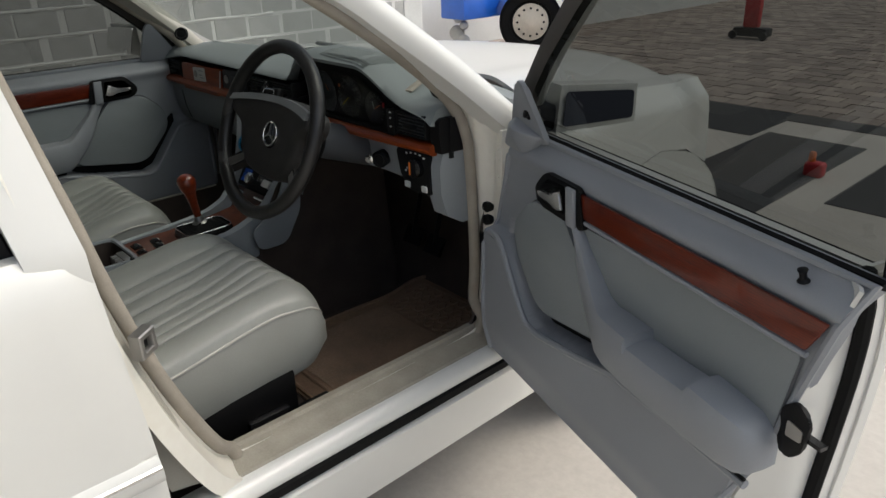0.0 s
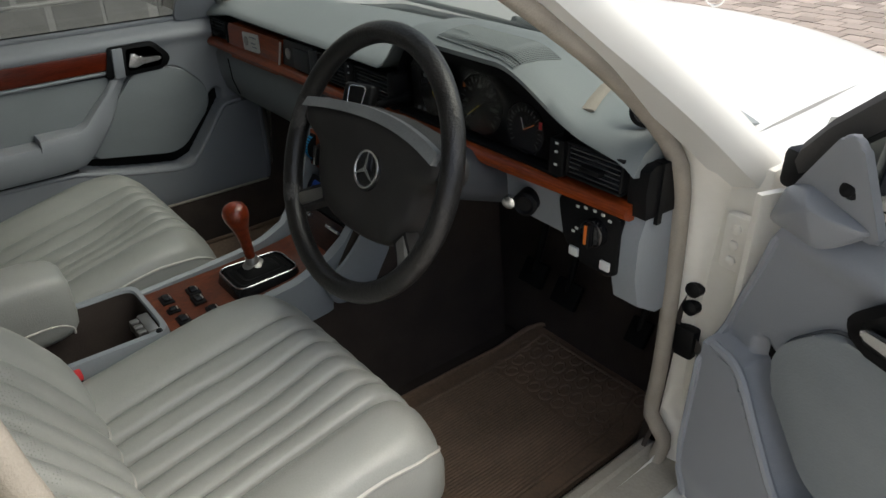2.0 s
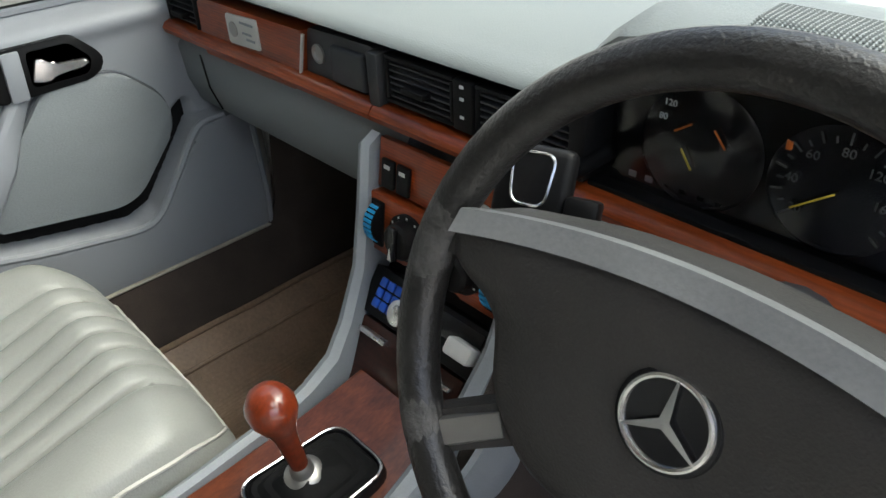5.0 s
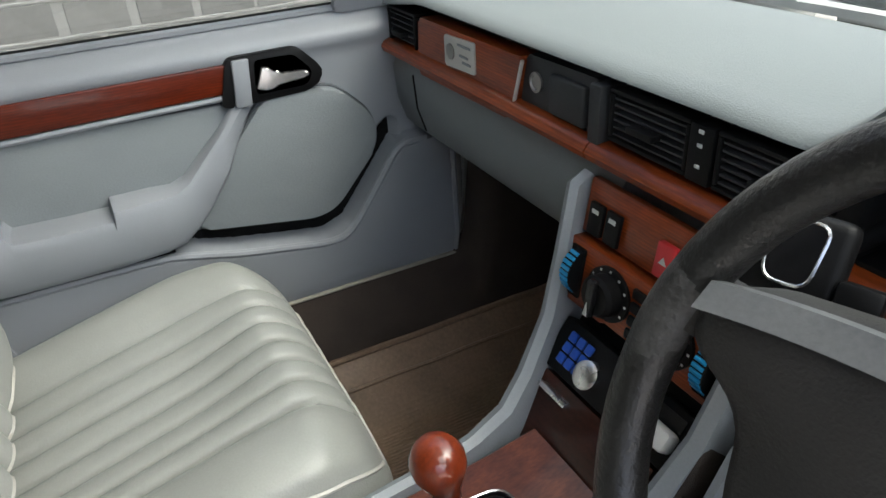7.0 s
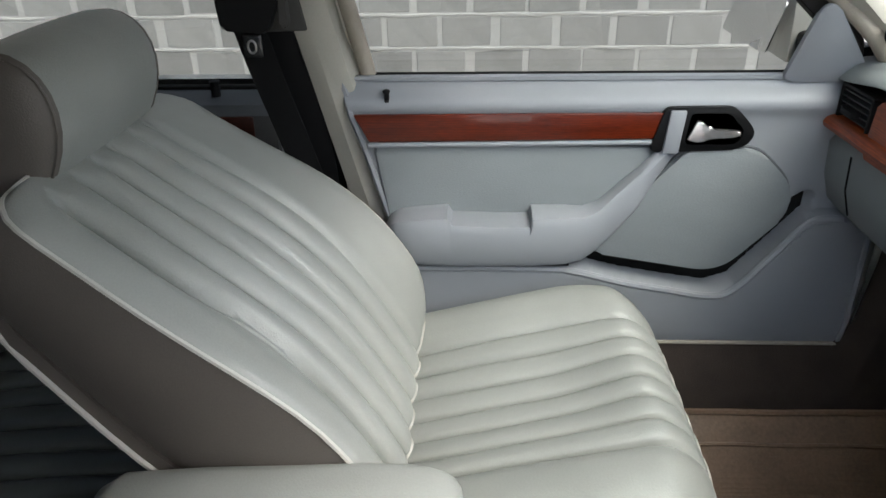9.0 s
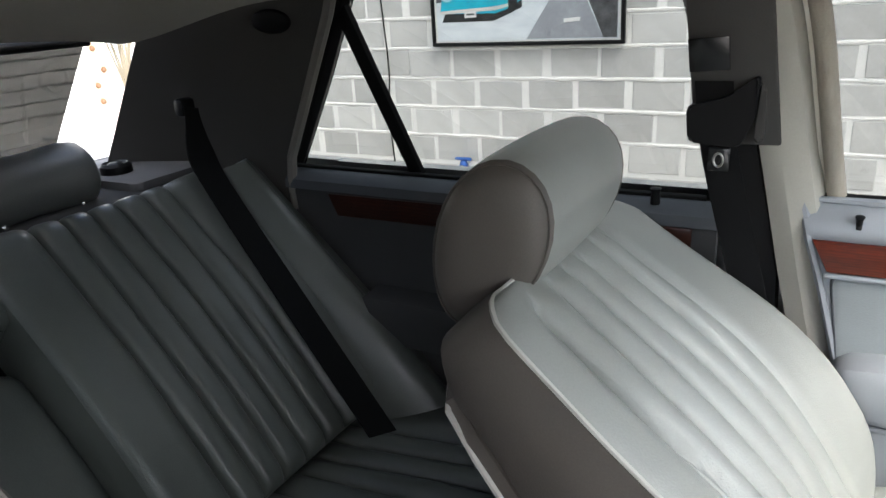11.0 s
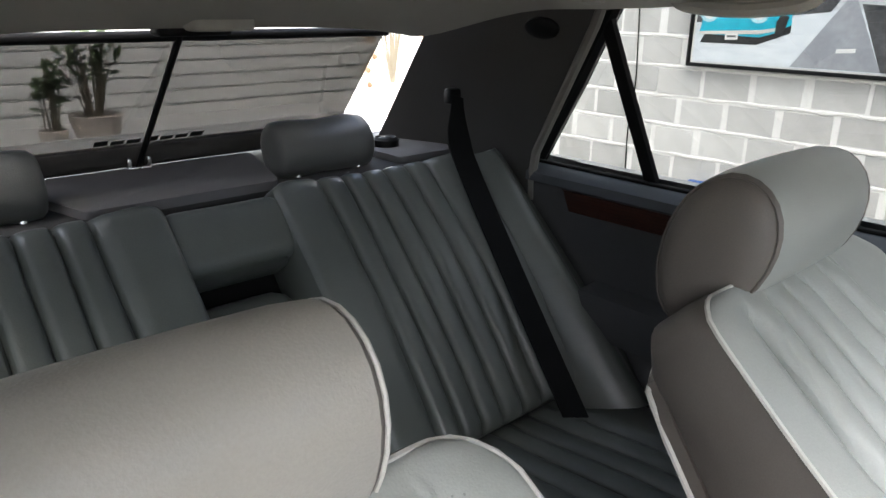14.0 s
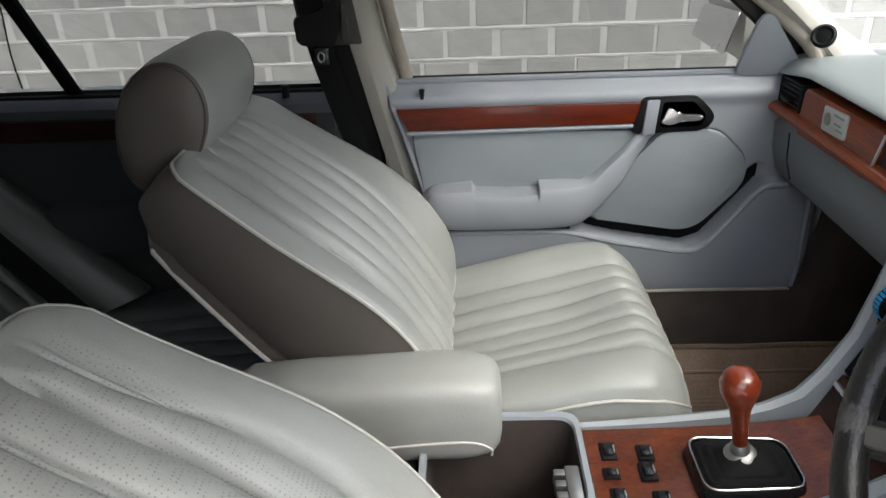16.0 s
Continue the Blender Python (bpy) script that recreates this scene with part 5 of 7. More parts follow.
    mz = part("door_mirror", loft([[S(x, y + dy, z) for x, z in ((ma + k, 0.945 + k), (mb - k, 0.945 + k), (mb - k, mt - 0.015 - k), (ma + 0.01 + k, mt - k))] for dy, k, y in ((0.0, 0.0, 0.80), (0.05, 0.0, 0.80), (0.10, 0.02, 0.80), (0.12, 0.045, 0.80))]), PAINT, th, "door mirror housing")
    part("mirror_glass", slab([S(x, 0.796 - lean * (mt - z), z) for x, z in rounded([(ma + 0.012, 0.957), (mb - 0.012, 0.957), (mb - 0.012, mt - 0.026), (ma + 0.02, mt - 0.013)], 0.01)], (0, -0.003, 0), 0), MIRROR if s > 0 else CHROME, mz, "mirror glass")
    part("mirror_foot", box(min(s * 0.74, s * (ma + 0.03)), max(s * 0.74, s * (ma + 0.03)), 0.81, 0.89, 0.945, 1.0, 0.01), BLACK, mz)
    return th


left_door = front_door(-1, "closed front car door with wood strip and grey armrest")
right_door = front_door(1, "open front car door with wood strip, tinted window and grey armrest")
right_door.rotation_euler = (0, 0, radians(OPEN))
strap = part("check_strap", loft([[Vector((0.735, 0.958, 0.642)) + Vector((dx, 0, dz)) for dx, dz in ((0, -0.012), (0.004, 0), (0, 0.012))]] + [[Vector((0.83, 0.90, 0.638)) + Vector((dx, 0, dz)) for dx, dz in ((0, -0.012), (0.004, 0), (0, 0.012))]]), STEEL, car)
part("check_box", box(0.702, 0.742, 0.945, 0.968, 0.612, 0.668, 0.006), BLACK, car, "black door check")
for z in (0.702, 0.735):
    part("wiring_plug", lathe([(0.014, 0.0), (0.013, 0.014), (0.006, 0.018)], pose(0.721, 0.966, z, 90, 0, 0), 12), BLACK, car)
for z in (0.54, 0.84):
    h = part("hinge", box(0.752, 0.797, 0.945, 0.966, z - 0.045, z + 0.045, 0.01), JAMB, car, "painted door hinge")
    for dz in (-0.025, 0.0, 0.025):
        part("bolt", lathe([(0.008, 0), (0.008, 0.006), (0.004, 0.008)], pose(0.774, 0.947, z + dz, 90, 0, 0), 6), JAMB, h)
def striker():
    c, a, b, n = Vector((0.800, 0.112, 0.763)), Vector((-0.6, 0.8, 0)), Vector((0, 0, 1)), Vector((0.8, 0.6, 0))
    ring = lambda h, d: [c + a * (h * i) + b * (h * j) + n * d for i, j in ((-1, -1), (1, -1), (1, 1), (-1, 1))]
    st = part("striker", loft([ring(0.021, -0.012), ring(0.021, 0.006), ring(0.019, 0.008), ring(0.012, 0.008), ring(0.011, 0.006), ring(0.011, -0.010)], caps=False), STEEL, car, "metal door striker plate")
    part("striker_hole", slab(ring(0.0112, -0.004), n * 0.001, 0), BLACK_SOFT, st)


striker()
# ---- seats ----
def frame_at(o, along, out):
    """A local frame at o: y along the pad, z out of its cover."""
    y, z = Vector(along).normalized(), Vector(out)
    z = (z - y * z.dot(y)).normalized()
    x = y.cross(z)
    return Matrix.Translation(o) @ Matrix((x, y, z)).transposed().to_4x4()


PL = [-0.14 + 0.0467 * i for i in range(7)]
PLB = [-0.10 + 0.057 * i for i in range(6)]


def front_seat(cx, dy, label, rest):
    th = thing("bucket_seat", label, "car seat", group="front seats", at=(cx, 0.3 + dy, 0.262))
    # cushion: runs from the backrest forward
    base = frame_at((cx, 0.535 + dy, 0.61), (0, -1, -0.21 if cx < 0 else -0.14), (0, 0, 1))
    cushion("cushion", th, LEATHER, 0.505, 0.50, base, top=lambda u, v: 0.035 - 0.022 * math.exp(-((u - 0.5) / 0.27) ** 2) * sstep(0.05, 0.4, v) + 0.03 * abs(2 * u - 1) ** 3 * sstep(0.0, 0.3, v) - 0.012 * sstep(0.3, 1, v) - 0.01 * sstep(0.12, 0.0, v), pleats=PL, depth=0.014, groove=0.0032, edge=0.07, drop=0.05, drop_front=0.075, skirt=0.15, corner=0.085, wander=0.004, span=(-0.2, 1.4), skirt_in=0.02)
    # backrest: from the hip up and back
    lean = Vector((0, -0.36, 0.40))
    m = frame_at((cx + (0.012 if cx > 0 else 0), 0.15 + dy, 0.575), lean, (0, 0.75, 0.62))
    L = 0.55 if cx < 0 else 0.565
    cushion("backrest", th, LEATHER, 0.52 if cx < 0 else 0.48, L, m, taper=lambda v: 1.0 - 0.02 * v - 0.12 * sstep(0.42, 1.0, v), top=lambda u, v: 0.03 + 0.038 * math.sin(math.pi * min(1, v * 1.1)) ** 1.2 + 0.03 * (abs(2 * u - 1) ** 2.2) * sstep(0.75, 0.2, v) * sstep(-0.1, 0.15, v) - 0.02, perforated=LEATHER_PERF if cx > 0 else None, pleats=[-p for p in PLB[::-1]] if cx < 0 else [p - 0.03 for p in PLB], puff=0.013, depth=0.017, groove=0.004, edge=0.045, drop=0.013, skirt=0.125, corner=0.055, wander=0.02, span=(-0.2, 0.95), skirt_material=LEATHER_SIDE, skirt_in=0.03)
    # rear shell of the backrest with its own welt
    def shell_pt(u, v):
        a = 2 * u - 1
        w = (0.245 if cx < 0 else 0.228) * (1.0 - 0.12 * sstep(0.42, 1.0, v))
        dy = max(0.0, 0.09 - (1 - v) * L)
        w -= 0.09 - math.sqrt(max(0.0, 0.0081 - dy * dy))
        return m @ Vector((a * w, lerp(0.0, L - 0.012, v), -0.125 - 0.02 * math.sin(math.pi * u)))
    part("back_shell", thick(shell_pt, 12, 12, m.to_3x3() @ Vector((0, 0, 0.02))), LEATHER_SIDE, th, "taupe vinyl back")
    welt = [shell_pt(0, v / 10) for v in range(11)] + [shell_pt(u / 8, 1) for u in range(1, 9)] + [shell_pt(1, 1 - v / 10) for v in range(1, 11)]
    part("back_piping", tube(welt, 0.004, 6), PIPING, th, "pale piping")
    # headrest: a bolster across, with seamed end caps
    hc = Vector((cx + (0.045 if cx > 0 else 0.0), -0.255 + dy - (0.02 if cx > 0 else 0), 1.008))
    up, fw = Vector((0, 0.40, 0.92)).normalized(), Vector((0, 0.92, -0.40)).normalized()
    def ring(x, k):
        return [hc + Vector((x, 0, 0)) + up * (0.107 * k * math.sin(a)) + fw * (0.066 * k * math.cos(a) * (1 + 0.14 * math.sin(a))) for a in (2 * math.pi * i / 28 for i in range(28))]
    prof = [(-0.146, 0.5), (-0.143, 0.72), (-0.136, 0.88), (-0.124, 0.97), (-0.10, 1.0), (-0.05, 1.015), (0, 1.02), (0.05, 1.015), (0.10, 1.0), (0.124, 0.97), (0.136, 0.88), (0.143, 0.72), (0.146, 0.5)]
    hr = part("headrest", loft([ring(x, k) for x, k in prof[3:-3]], caps=False), LEATHER if cx < 0 else LEATHER_WARM, th, sharp=70)
    for q in (prof[:4], prof[-4:]):
        part("end_cap", loft([ring(x, k) for x, k in q]), LEATHER_SIDE, hr, "taupe vinyl end cap", sharp=70)
    for x in (-0.1305, 0.1305):
        part("seam", tube(ring(x, 0.942), 0.0019, 6, closed=True), LEATHER_SIDE if cx < 0 else PIPING, hr)
    for x in (-0.07, 0.07):
        part("headrest_post", tube([hc + Vector((x, 0, 0)) - up * 0.07, hc + Vector((x, 0, 0)) - up * 0.17], 0.006, 8), CHROME, hr)
    # base, rails, recliner
    part("seat_base", box(cx - 0.2, cx + 0.2, 0.06 + dy, 0.44 + dy, 0.33, 0.47, 0.02), BLACK, th)
    for x in (-0.2, 0.2):
        part("seat_rail", box(cx + x - 0.018, cx + x + 0.018, 0.0 + dy, 0.54 + dy, 0.262, 0.33, 0.006), BLACK, th)
    side = 1 if cx > 0 else -1
    part("side_valance", box(cx + side * 0.235 - 0.012, cx + side * 0.235 + 0.012, 0.03 + dy, 0.43 + dy, 0.36, 0.47, 0.01), BLACK, th)
    part("adjuster_lever", box(cx + side * 0.255 - 0.01, cx + side * 0.255 + 0.012, 0.30 + dy, 0.40 + dy, 0.365, 0.40, 0.008), BLACK_GLOSS, th)
    part("recliner_knob", lathe([(0.03, 0), (0.03, 0.02), (0.02, 0.026)], pose(cx - side * 0.25, 0.09 + dy, 0.60, 0, -side * 90, 0), 18), LEATHER_SIDE, th)
    if rest:
        # folding armrest on the inner side
        ax = cx - side * 0.305
        secs = []
        for y, k in ((-0.175, 0.35), (-0.165, 0.75), (-0.14, 0.95), (-0.05, 1.0), (0.12, 1.0), (0.160, 0.99), (0.184, 0.955), (0.200, 0.90), (0.211, 0.82), (0.218, 0.70), (0.221, 0.50)):
            zc = 0.632 + 0.014 * sstep(-0.15, 0.12, y)
            secs.append([Vector((ax + 0.056 * k * c * (abs(c) ** -0.55 if abs(c) > 0.02 else 1), y + dy + 0.012, zc + 0.070 * k * sn * (abs(sn) ** -0.55 if abs(sn) > 0.02 else 1))) for c, sn in ((math.cos(t), math.sin(t)) for t in (2 * math.pi * i / 24 for i in range(24)))])
        ar = part("armrest", loft(secs), LEATHER, th, "padded folding armrest", sharp=70)
        part("seam", tube(smooth_path([(ax + 0.0555, -0.13 + dy, 0.602), (ax + 0.0563, 0.0 + dy, 0.608), (ax + 0.0563, 0.14 + dy, 0.622), (ax + 0.053, 0.193 + dy, 0.620), (ax + 0.047, 0.216 + dy, 0.604), (ax + 0.044, 0.218 + dy, 0.590)], 5), 0.0022, 6), PIPING, ar, "piped seam along the side")
    return th


front_seat(-0.37, 0.0, "grey pleated leather passenger seat with pale piping and folding armrest", True)
front_seat(0.378, 0.025, "grey pleated leather driver seat with pale piping", False)


def rear_seat():
    th = thing("rear_bench", "pleated leather rear bench seat, cabin shade in its dark colour", "rear seat", at=(0, -0.85, 0.26))
    lean = Vector((0, -0.40, 0.46))
    out = (0, 0.75, 0.64)
    PR = [-0.135 + 0.054 * i for i in range(6)]
    for cx in (-0.345, 0.345):
        m = frame_at((cx, -0.70, 0.50), lean, out)
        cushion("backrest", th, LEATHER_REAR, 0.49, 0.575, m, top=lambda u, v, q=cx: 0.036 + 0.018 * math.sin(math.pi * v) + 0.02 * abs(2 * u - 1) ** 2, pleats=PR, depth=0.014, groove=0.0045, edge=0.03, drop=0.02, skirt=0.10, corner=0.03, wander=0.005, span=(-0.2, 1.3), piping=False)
    # outer side bolsters, sloping to the doors
    for s in (1, -1):
        def bol(u, v):
            z = lerp(0.50, 0.955, v)
            y = lerp(-0.655, -1.055, v)
            x = lerp(0.56, 0.695 - 0.015 * v, u)
            return Vector((s * x, y + 0.075 * math.sin(math.pi * min(1, u * 1.15 + 0.08) * 0.85) + 0.07 * u * (1 - v) + 0.01, z + 0.02 * math.sin(math.pi * u)))
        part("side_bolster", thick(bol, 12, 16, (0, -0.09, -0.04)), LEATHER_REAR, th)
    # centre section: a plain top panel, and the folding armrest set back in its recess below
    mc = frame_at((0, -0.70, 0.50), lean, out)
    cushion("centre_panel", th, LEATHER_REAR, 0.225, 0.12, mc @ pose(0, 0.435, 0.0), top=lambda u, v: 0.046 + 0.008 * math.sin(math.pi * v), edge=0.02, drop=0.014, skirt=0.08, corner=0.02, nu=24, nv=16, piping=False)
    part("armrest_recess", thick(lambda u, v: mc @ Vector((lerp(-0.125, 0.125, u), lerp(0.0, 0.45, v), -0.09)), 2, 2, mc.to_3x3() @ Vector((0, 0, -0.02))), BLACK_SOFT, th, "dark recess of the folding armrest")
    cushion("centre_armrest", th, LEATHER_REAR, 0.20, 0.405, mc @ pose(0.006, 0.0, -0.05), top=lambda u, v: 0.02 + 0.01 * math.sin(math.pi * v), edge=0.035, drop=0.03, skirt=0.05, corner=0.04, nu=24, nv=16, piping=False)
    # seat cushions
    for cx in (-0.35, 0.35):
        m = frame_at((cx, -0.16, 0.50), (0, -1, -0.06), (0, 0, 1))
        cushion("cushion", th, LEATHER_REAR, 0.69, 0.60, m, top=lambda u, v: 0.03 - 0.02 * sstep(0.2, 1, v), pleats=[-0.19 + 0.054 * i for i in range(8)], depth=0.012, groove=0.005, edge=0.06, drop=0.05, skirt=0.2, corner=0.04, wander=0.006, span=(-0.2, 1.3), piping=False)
    # headrests on the shelf
    for cx in (-0.305, 0.355):
        hc = Vector((cx, -1.19, 0.988))
        up, fw = Vector((0, -0.55, 0.83)).normalized(), Vector((0, 0.83, 0.55)).normalized()
        def ring(x, k):
            return [hc + Vector((x, 0, 0)) + up * (0.062 * k * math.sin(a)) + fw * (0.052 * k * math.cos(a)) for a in (2 * math.pi * i / 24 for i in range(24))]
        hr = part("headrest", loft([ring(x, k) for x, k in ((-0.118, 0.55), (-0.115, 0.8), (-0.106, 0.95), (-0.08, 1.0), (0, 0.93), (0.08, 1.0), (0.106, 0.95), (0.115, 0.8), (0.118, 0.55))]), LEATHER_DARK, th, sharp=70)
        for x in (-0.075, 0.075):
            part("headrest_post", tube([hc + Vector((x, 0.03, -0.04)), hc + Vector((x, 0.045, -0.09))], 0.006, 8), CHROME, hr)


rear_seat()


def seat_belts():
    for s in (1, -1):
        th = thing("rear_seat_belt", "black rear seat belt webbing over the bench back", "seat belt", group="rear seat belts", at=(s * 0.545, -1.0, 1.09))
        a, b = Vector((s * 0.56, -1.045, 1.085)), Vector((s * 0.468, -0.60, 0.535))
        path = [a, Vector((s * 0.553, -1.03, 1.0)), Vector((s * 0.54, -0.985, 0.94)), Vector((s * 0.507, -0.80, 0.74)), b]
        path = smooth_path(path, 5)
        bm = bmesh.new()
        vs = []
        for p in path:
            w = 0.013 + 0.014 * sstep(1.08, 0.98, p.z)
            vs.append([bm.verts.new(p + Vector((dx, 0.012 + dn + 0.35 * s * dx, dn - 0.25 * s * dx))) for dx, dn in ((-w, 0), (w, 0), (w, 0.0025), (-w, 0.0025))])
        for r, q in zip(vs, vs[1:]):
            for k in range(4):
                bm.faces.new((r[k], r[(k + 1) % 4], q[(k + 1) % 4], q[k]))
        part("webbing", bm, BELT, th)
        part("slot", box(s * 0.56 - 0.018, s * 0.56 + 0.018, -1.06, -1.035, 1.07, 1.105, 0.008), BLACK, th)
        # front belt on the middle pillar
        tf = thing("front_seat_belt", "black front seat belt hanging on the middle pillar", "seat belt", group="front seat belts", at=(s * 0.60, -0.06, 1.1))
        bm = bmesh.new()
        pts = smooth_path([(s * 0.592, -0.09, 1.14), (s * 0.602, -0.075, 1.03), (s * 0.63, -0.02, 0.80), (s * 0.665, 0.03, 0.52)], 5)
        vs = []
        for p in pts:
            vs.append([bm.verts.new(p + Vector((s * dn, dx, 0))) for dx, dn in ((-0.024, 0), (0.024, 0), (0.024, 0.0025), (-0.024, 0.0025))])
        for r, q in zip(vs, vs[1:]):
            for k in range(4):
                bm.faces.new((r[k], r[(k + 1) % 4], q[(k + 1) % 4], q[k]))
        part("webbing", bm, BELT, tf)
        part("pillar_panel", slab([(s * x, y, z) for x, y, z in ((0.632, -0.005, 1.05), (0.55, -0.03, 1.30), (0.55, -0.13, 1.30), (0.622, -0.115, 1.05))], (s * 0.01, 0, 0), 0.004), PILLAR_DARK, tf, "pillar panel, darkened for shade")
        part("adjuster_slot", slab([(s * x, y, z) for x, y, z in ((0.589, -0.07, 1.155), (0.575, -0.072, 1.198), (0.575, -0.122, 1.195), (0.589, -0.120, 1.152))], (-s * 0.004, 0, 0), 0.001), BLACK_GLOSS, tf)
        part("guide", slab([(s * 0.586, y, z) for y, z in rounded([(-0.122, 1.108), (-0.118, 1.060), (-0.052, 1.055), (-0.036, 1.095), (-0.034, 1.148), (-0.075, 1.118)], 0.008)], (s * 0.022, 0, 0), 0.004), BLACK, tf, "black belt guide")
        part("guide_cover", slab([(s * 0.598, y, z) for y, z in rounded([(-0.036, 1.060), (-0.024, 1.062), (-0.026, 1.130), (-0.036, 1.140)], 0.006)], (s * 0.02, 0, 0), 0.004), PILLAR_DARK, tf, "dark guide cover")
        part("tongue", box(s * 0.596 - 0.006, s * 0.596 + 0.006, -0.092, -0.062, 1.02, 1.055, 0.004), BLACK_GLOSS, tf)
        part("tongue_ring", tube([Vector((s * 0.588, -0.077 + 0.006 * math.cos(a), 1.037 + 0.009 * math.sin(a))) for a in (2 * math.pi * i / 14 for i in range(14))], 0.0017, 6, closed=True), STEEL, tf)


seat_belts()

# ---- dashboard ----
def dashboard():
    th = thing("dashboard", "grey padded dashboard with red-brown wood trim and black vents", "dashboard", at=(0, 0.95, 0.75))
    hood = lambda x: sstep(0.085, 0.18, x) * (1 - sstep(0.41, 0.60, x))

    def prof(x):
        h = hood(x)
        f = 0.868 - 0.042 * (1 - h)
        e = 0.02 * sstep(0.55, 0.72, abs(x)) + 0.012 * sstep(0.655, 0.69, x)
        back = 0.17 * (abs(x) / 0.735) ** 4
        return [(1.26 - back, 0.950), (1.20 - back, 0.966), (1.10 - 0.5 * back, 0.985 + 0.018 * h), (1.02, 0.990 + 0.056 * h), (0.94, 0.990 + 0.074 * h), (f + 0.035 - 0.035 * h, 0.988 + 0.077 * h), (f + 0.012 - 0.045 * h, 0.985 + 0.075 * h - e * 0.3), (f - 0.004 - 0.047 * h, 0.979 + 0.071 * h - e), (f - 0.006 - 0.043 * h, 0.975 + 0.067 * h - e), (f + 0.01 - 0.035 * h, 0.972 + 0.064 * h - e), (f + 0.05, 0.968 + 0.064 * h - e)]
    xs = [-0.72 + 1.402 * i / 90 for i in range(91)]
    part("top_pad", loft([[(x, y, z) for y, z in prof(x)] for x in xs]), DASH_TOP, th, "grey grained dash pad", sharp=60)
    # speaker grille let into the hood: a dark plate under a fine lattice
    def pad_z(x, y):
        return curve_at(prof(x)[:8][::-1], y)

    def lay(a, b, lift):
        x, y = lerp(lerp(0.256, 0.250, b), lerp(0.448, 0.466, b), a), lerp(lerp(0.832, 0.822, a), lerp(0.912, 0.904, a), b)
        return Vector((x, y, pad_z(x, y) + lift))
    gr = part("grille", thick(lambda u, v: lay(u, v, 0.0008), 16, 8, (0, 0, -0.004)), BLACK_SOFT, th, "perforated loudspeaker grille")
    bm = bmesh.new()
    for i in range(49):
        tube([lay(i / 48, k / 4, 0.0012) for k in range(5)], 0.0011, 4, bm=bm)
    for i in range(19):
        tube([lay(k / 8, i / 18, 0.0012) for k in range(9)], 0.0011, 4, bm=bm)
    part("grille_rib", bm, DASH_TOP, gr, kind="stuff")
    # fascia behind vents and instruments
    part("fascia", thick(lambda u, v: Vector((lerp(-0.735, 0.70, u), 0.862 + 0.0 * v, lerp(0.87, 0.962, v))), 4, 2, (0, 0.01, 0)), BLACK, th)

    # passenger wood panel, standing proud
    pw = slab([(x, 0.821, z) for x, z in rounded([(-0.588, 0.868), (-0.578, 0.956), (-0.298, 0.958), (-0.318, 0.888), (-0.33, 0.872)], 0.008)], (0, 0.03, 0), 0.004)
    part("wood_panel", pw, WOOD_X, th, "varnished wood panel over the glovebox")
    part("badge", slab([(x, 0.8185, z) for x, z in rounded([(-0.492, 0.905), (-0.492, 0.948), (-0.408, 0.952), (-0.408, 0.909)], 0.004)], (0, 0.004, 0), 0.001), SILVER, th, "small silver badge plate")
    part("badge_roundel", lathe([(0.011, 0), (0.011, 0.0016), (0.008, 0.002)], pose(-0.473, 0.8182, 0.928, 90, 0, 0), 18), STEEL, th)
    for x0, x1, z in ((-0.452, -0.418, 0.94), (-0.448, -0.425, 0.926), (-0.44, -0.418, 0.918)):
        part("badge_mark", box(x0, x1, 0.8172, 0.8188, z, z + 0.003, 0), DASH_LOW, th)

    # the long wood rail under vents and instruments
    def rail(x):
        y = 0.817 + 0.012 * sstep(0.35, 0.66, x)
        z = 0.880 + 0.0 * x
        return [(y + 0.022, z + 0.022), (y + 0.004, z + 0.022), (y - 0.005, z + 0.018), (y - 0.010, z + 0.010), (y - 0.007, z + 0.002), (y + 0.004, z - 0.004), (y + 0.03, z - 0.004)]
    for a, b in ((-0.70, -0.159), (-0.157, 0.675)):
        xs2 = [a + (b - a) * i / 40 for i in range(41)]
        part("wood_rail", loft([[(x, y, z) for y, z in rail(x)] for x in xs2]), WOOD_X, th, "varnished wood rail")

    # glovebox latch block
    lb = part("latch_block", slab([(x, 0.829, z) for x, z in rounded([(-0.312, 0.896), (-0.30, 0.962), (-0.165, 0.964), (-0.165, 0.900)], 0.008)], (0, 0.03, 0), 0.003), DARK_GREY, th, "dark grey glovebox latch")
    part("lock_ring", lathe([(0.0125, 0), (0.0125, 0.003), (0.009, 0.004), (0.0075, 0.002), (0.003, 0.003)], pose(-0.278, 0.829, 0.932, 90, 0, 0), 20), STEEL, lb)
    part("latch_handle", box(-0.245, -0.18, 0.821, 0.833, 0.905, 0.952, 0.004, 3), DARK_GREY, lb)
    part("block_edge", box(-0.165, -0.145, 0.815, 0.853, 0.898, 0.964, 0.004), DARK_GREY, lb)

    part("latch_recess", box(-0.243, -0.182, 0.8275, 0.8292, 0.897, 0.906, 0), BLACK_SOFT, lb)
    part("panel_edge", tube([(-0.296, 0.820, 0.955), (-0.316, 0.820, 0.893)], 0.0025, 6), SILVER, th, "thin bright edge of the wood panel")
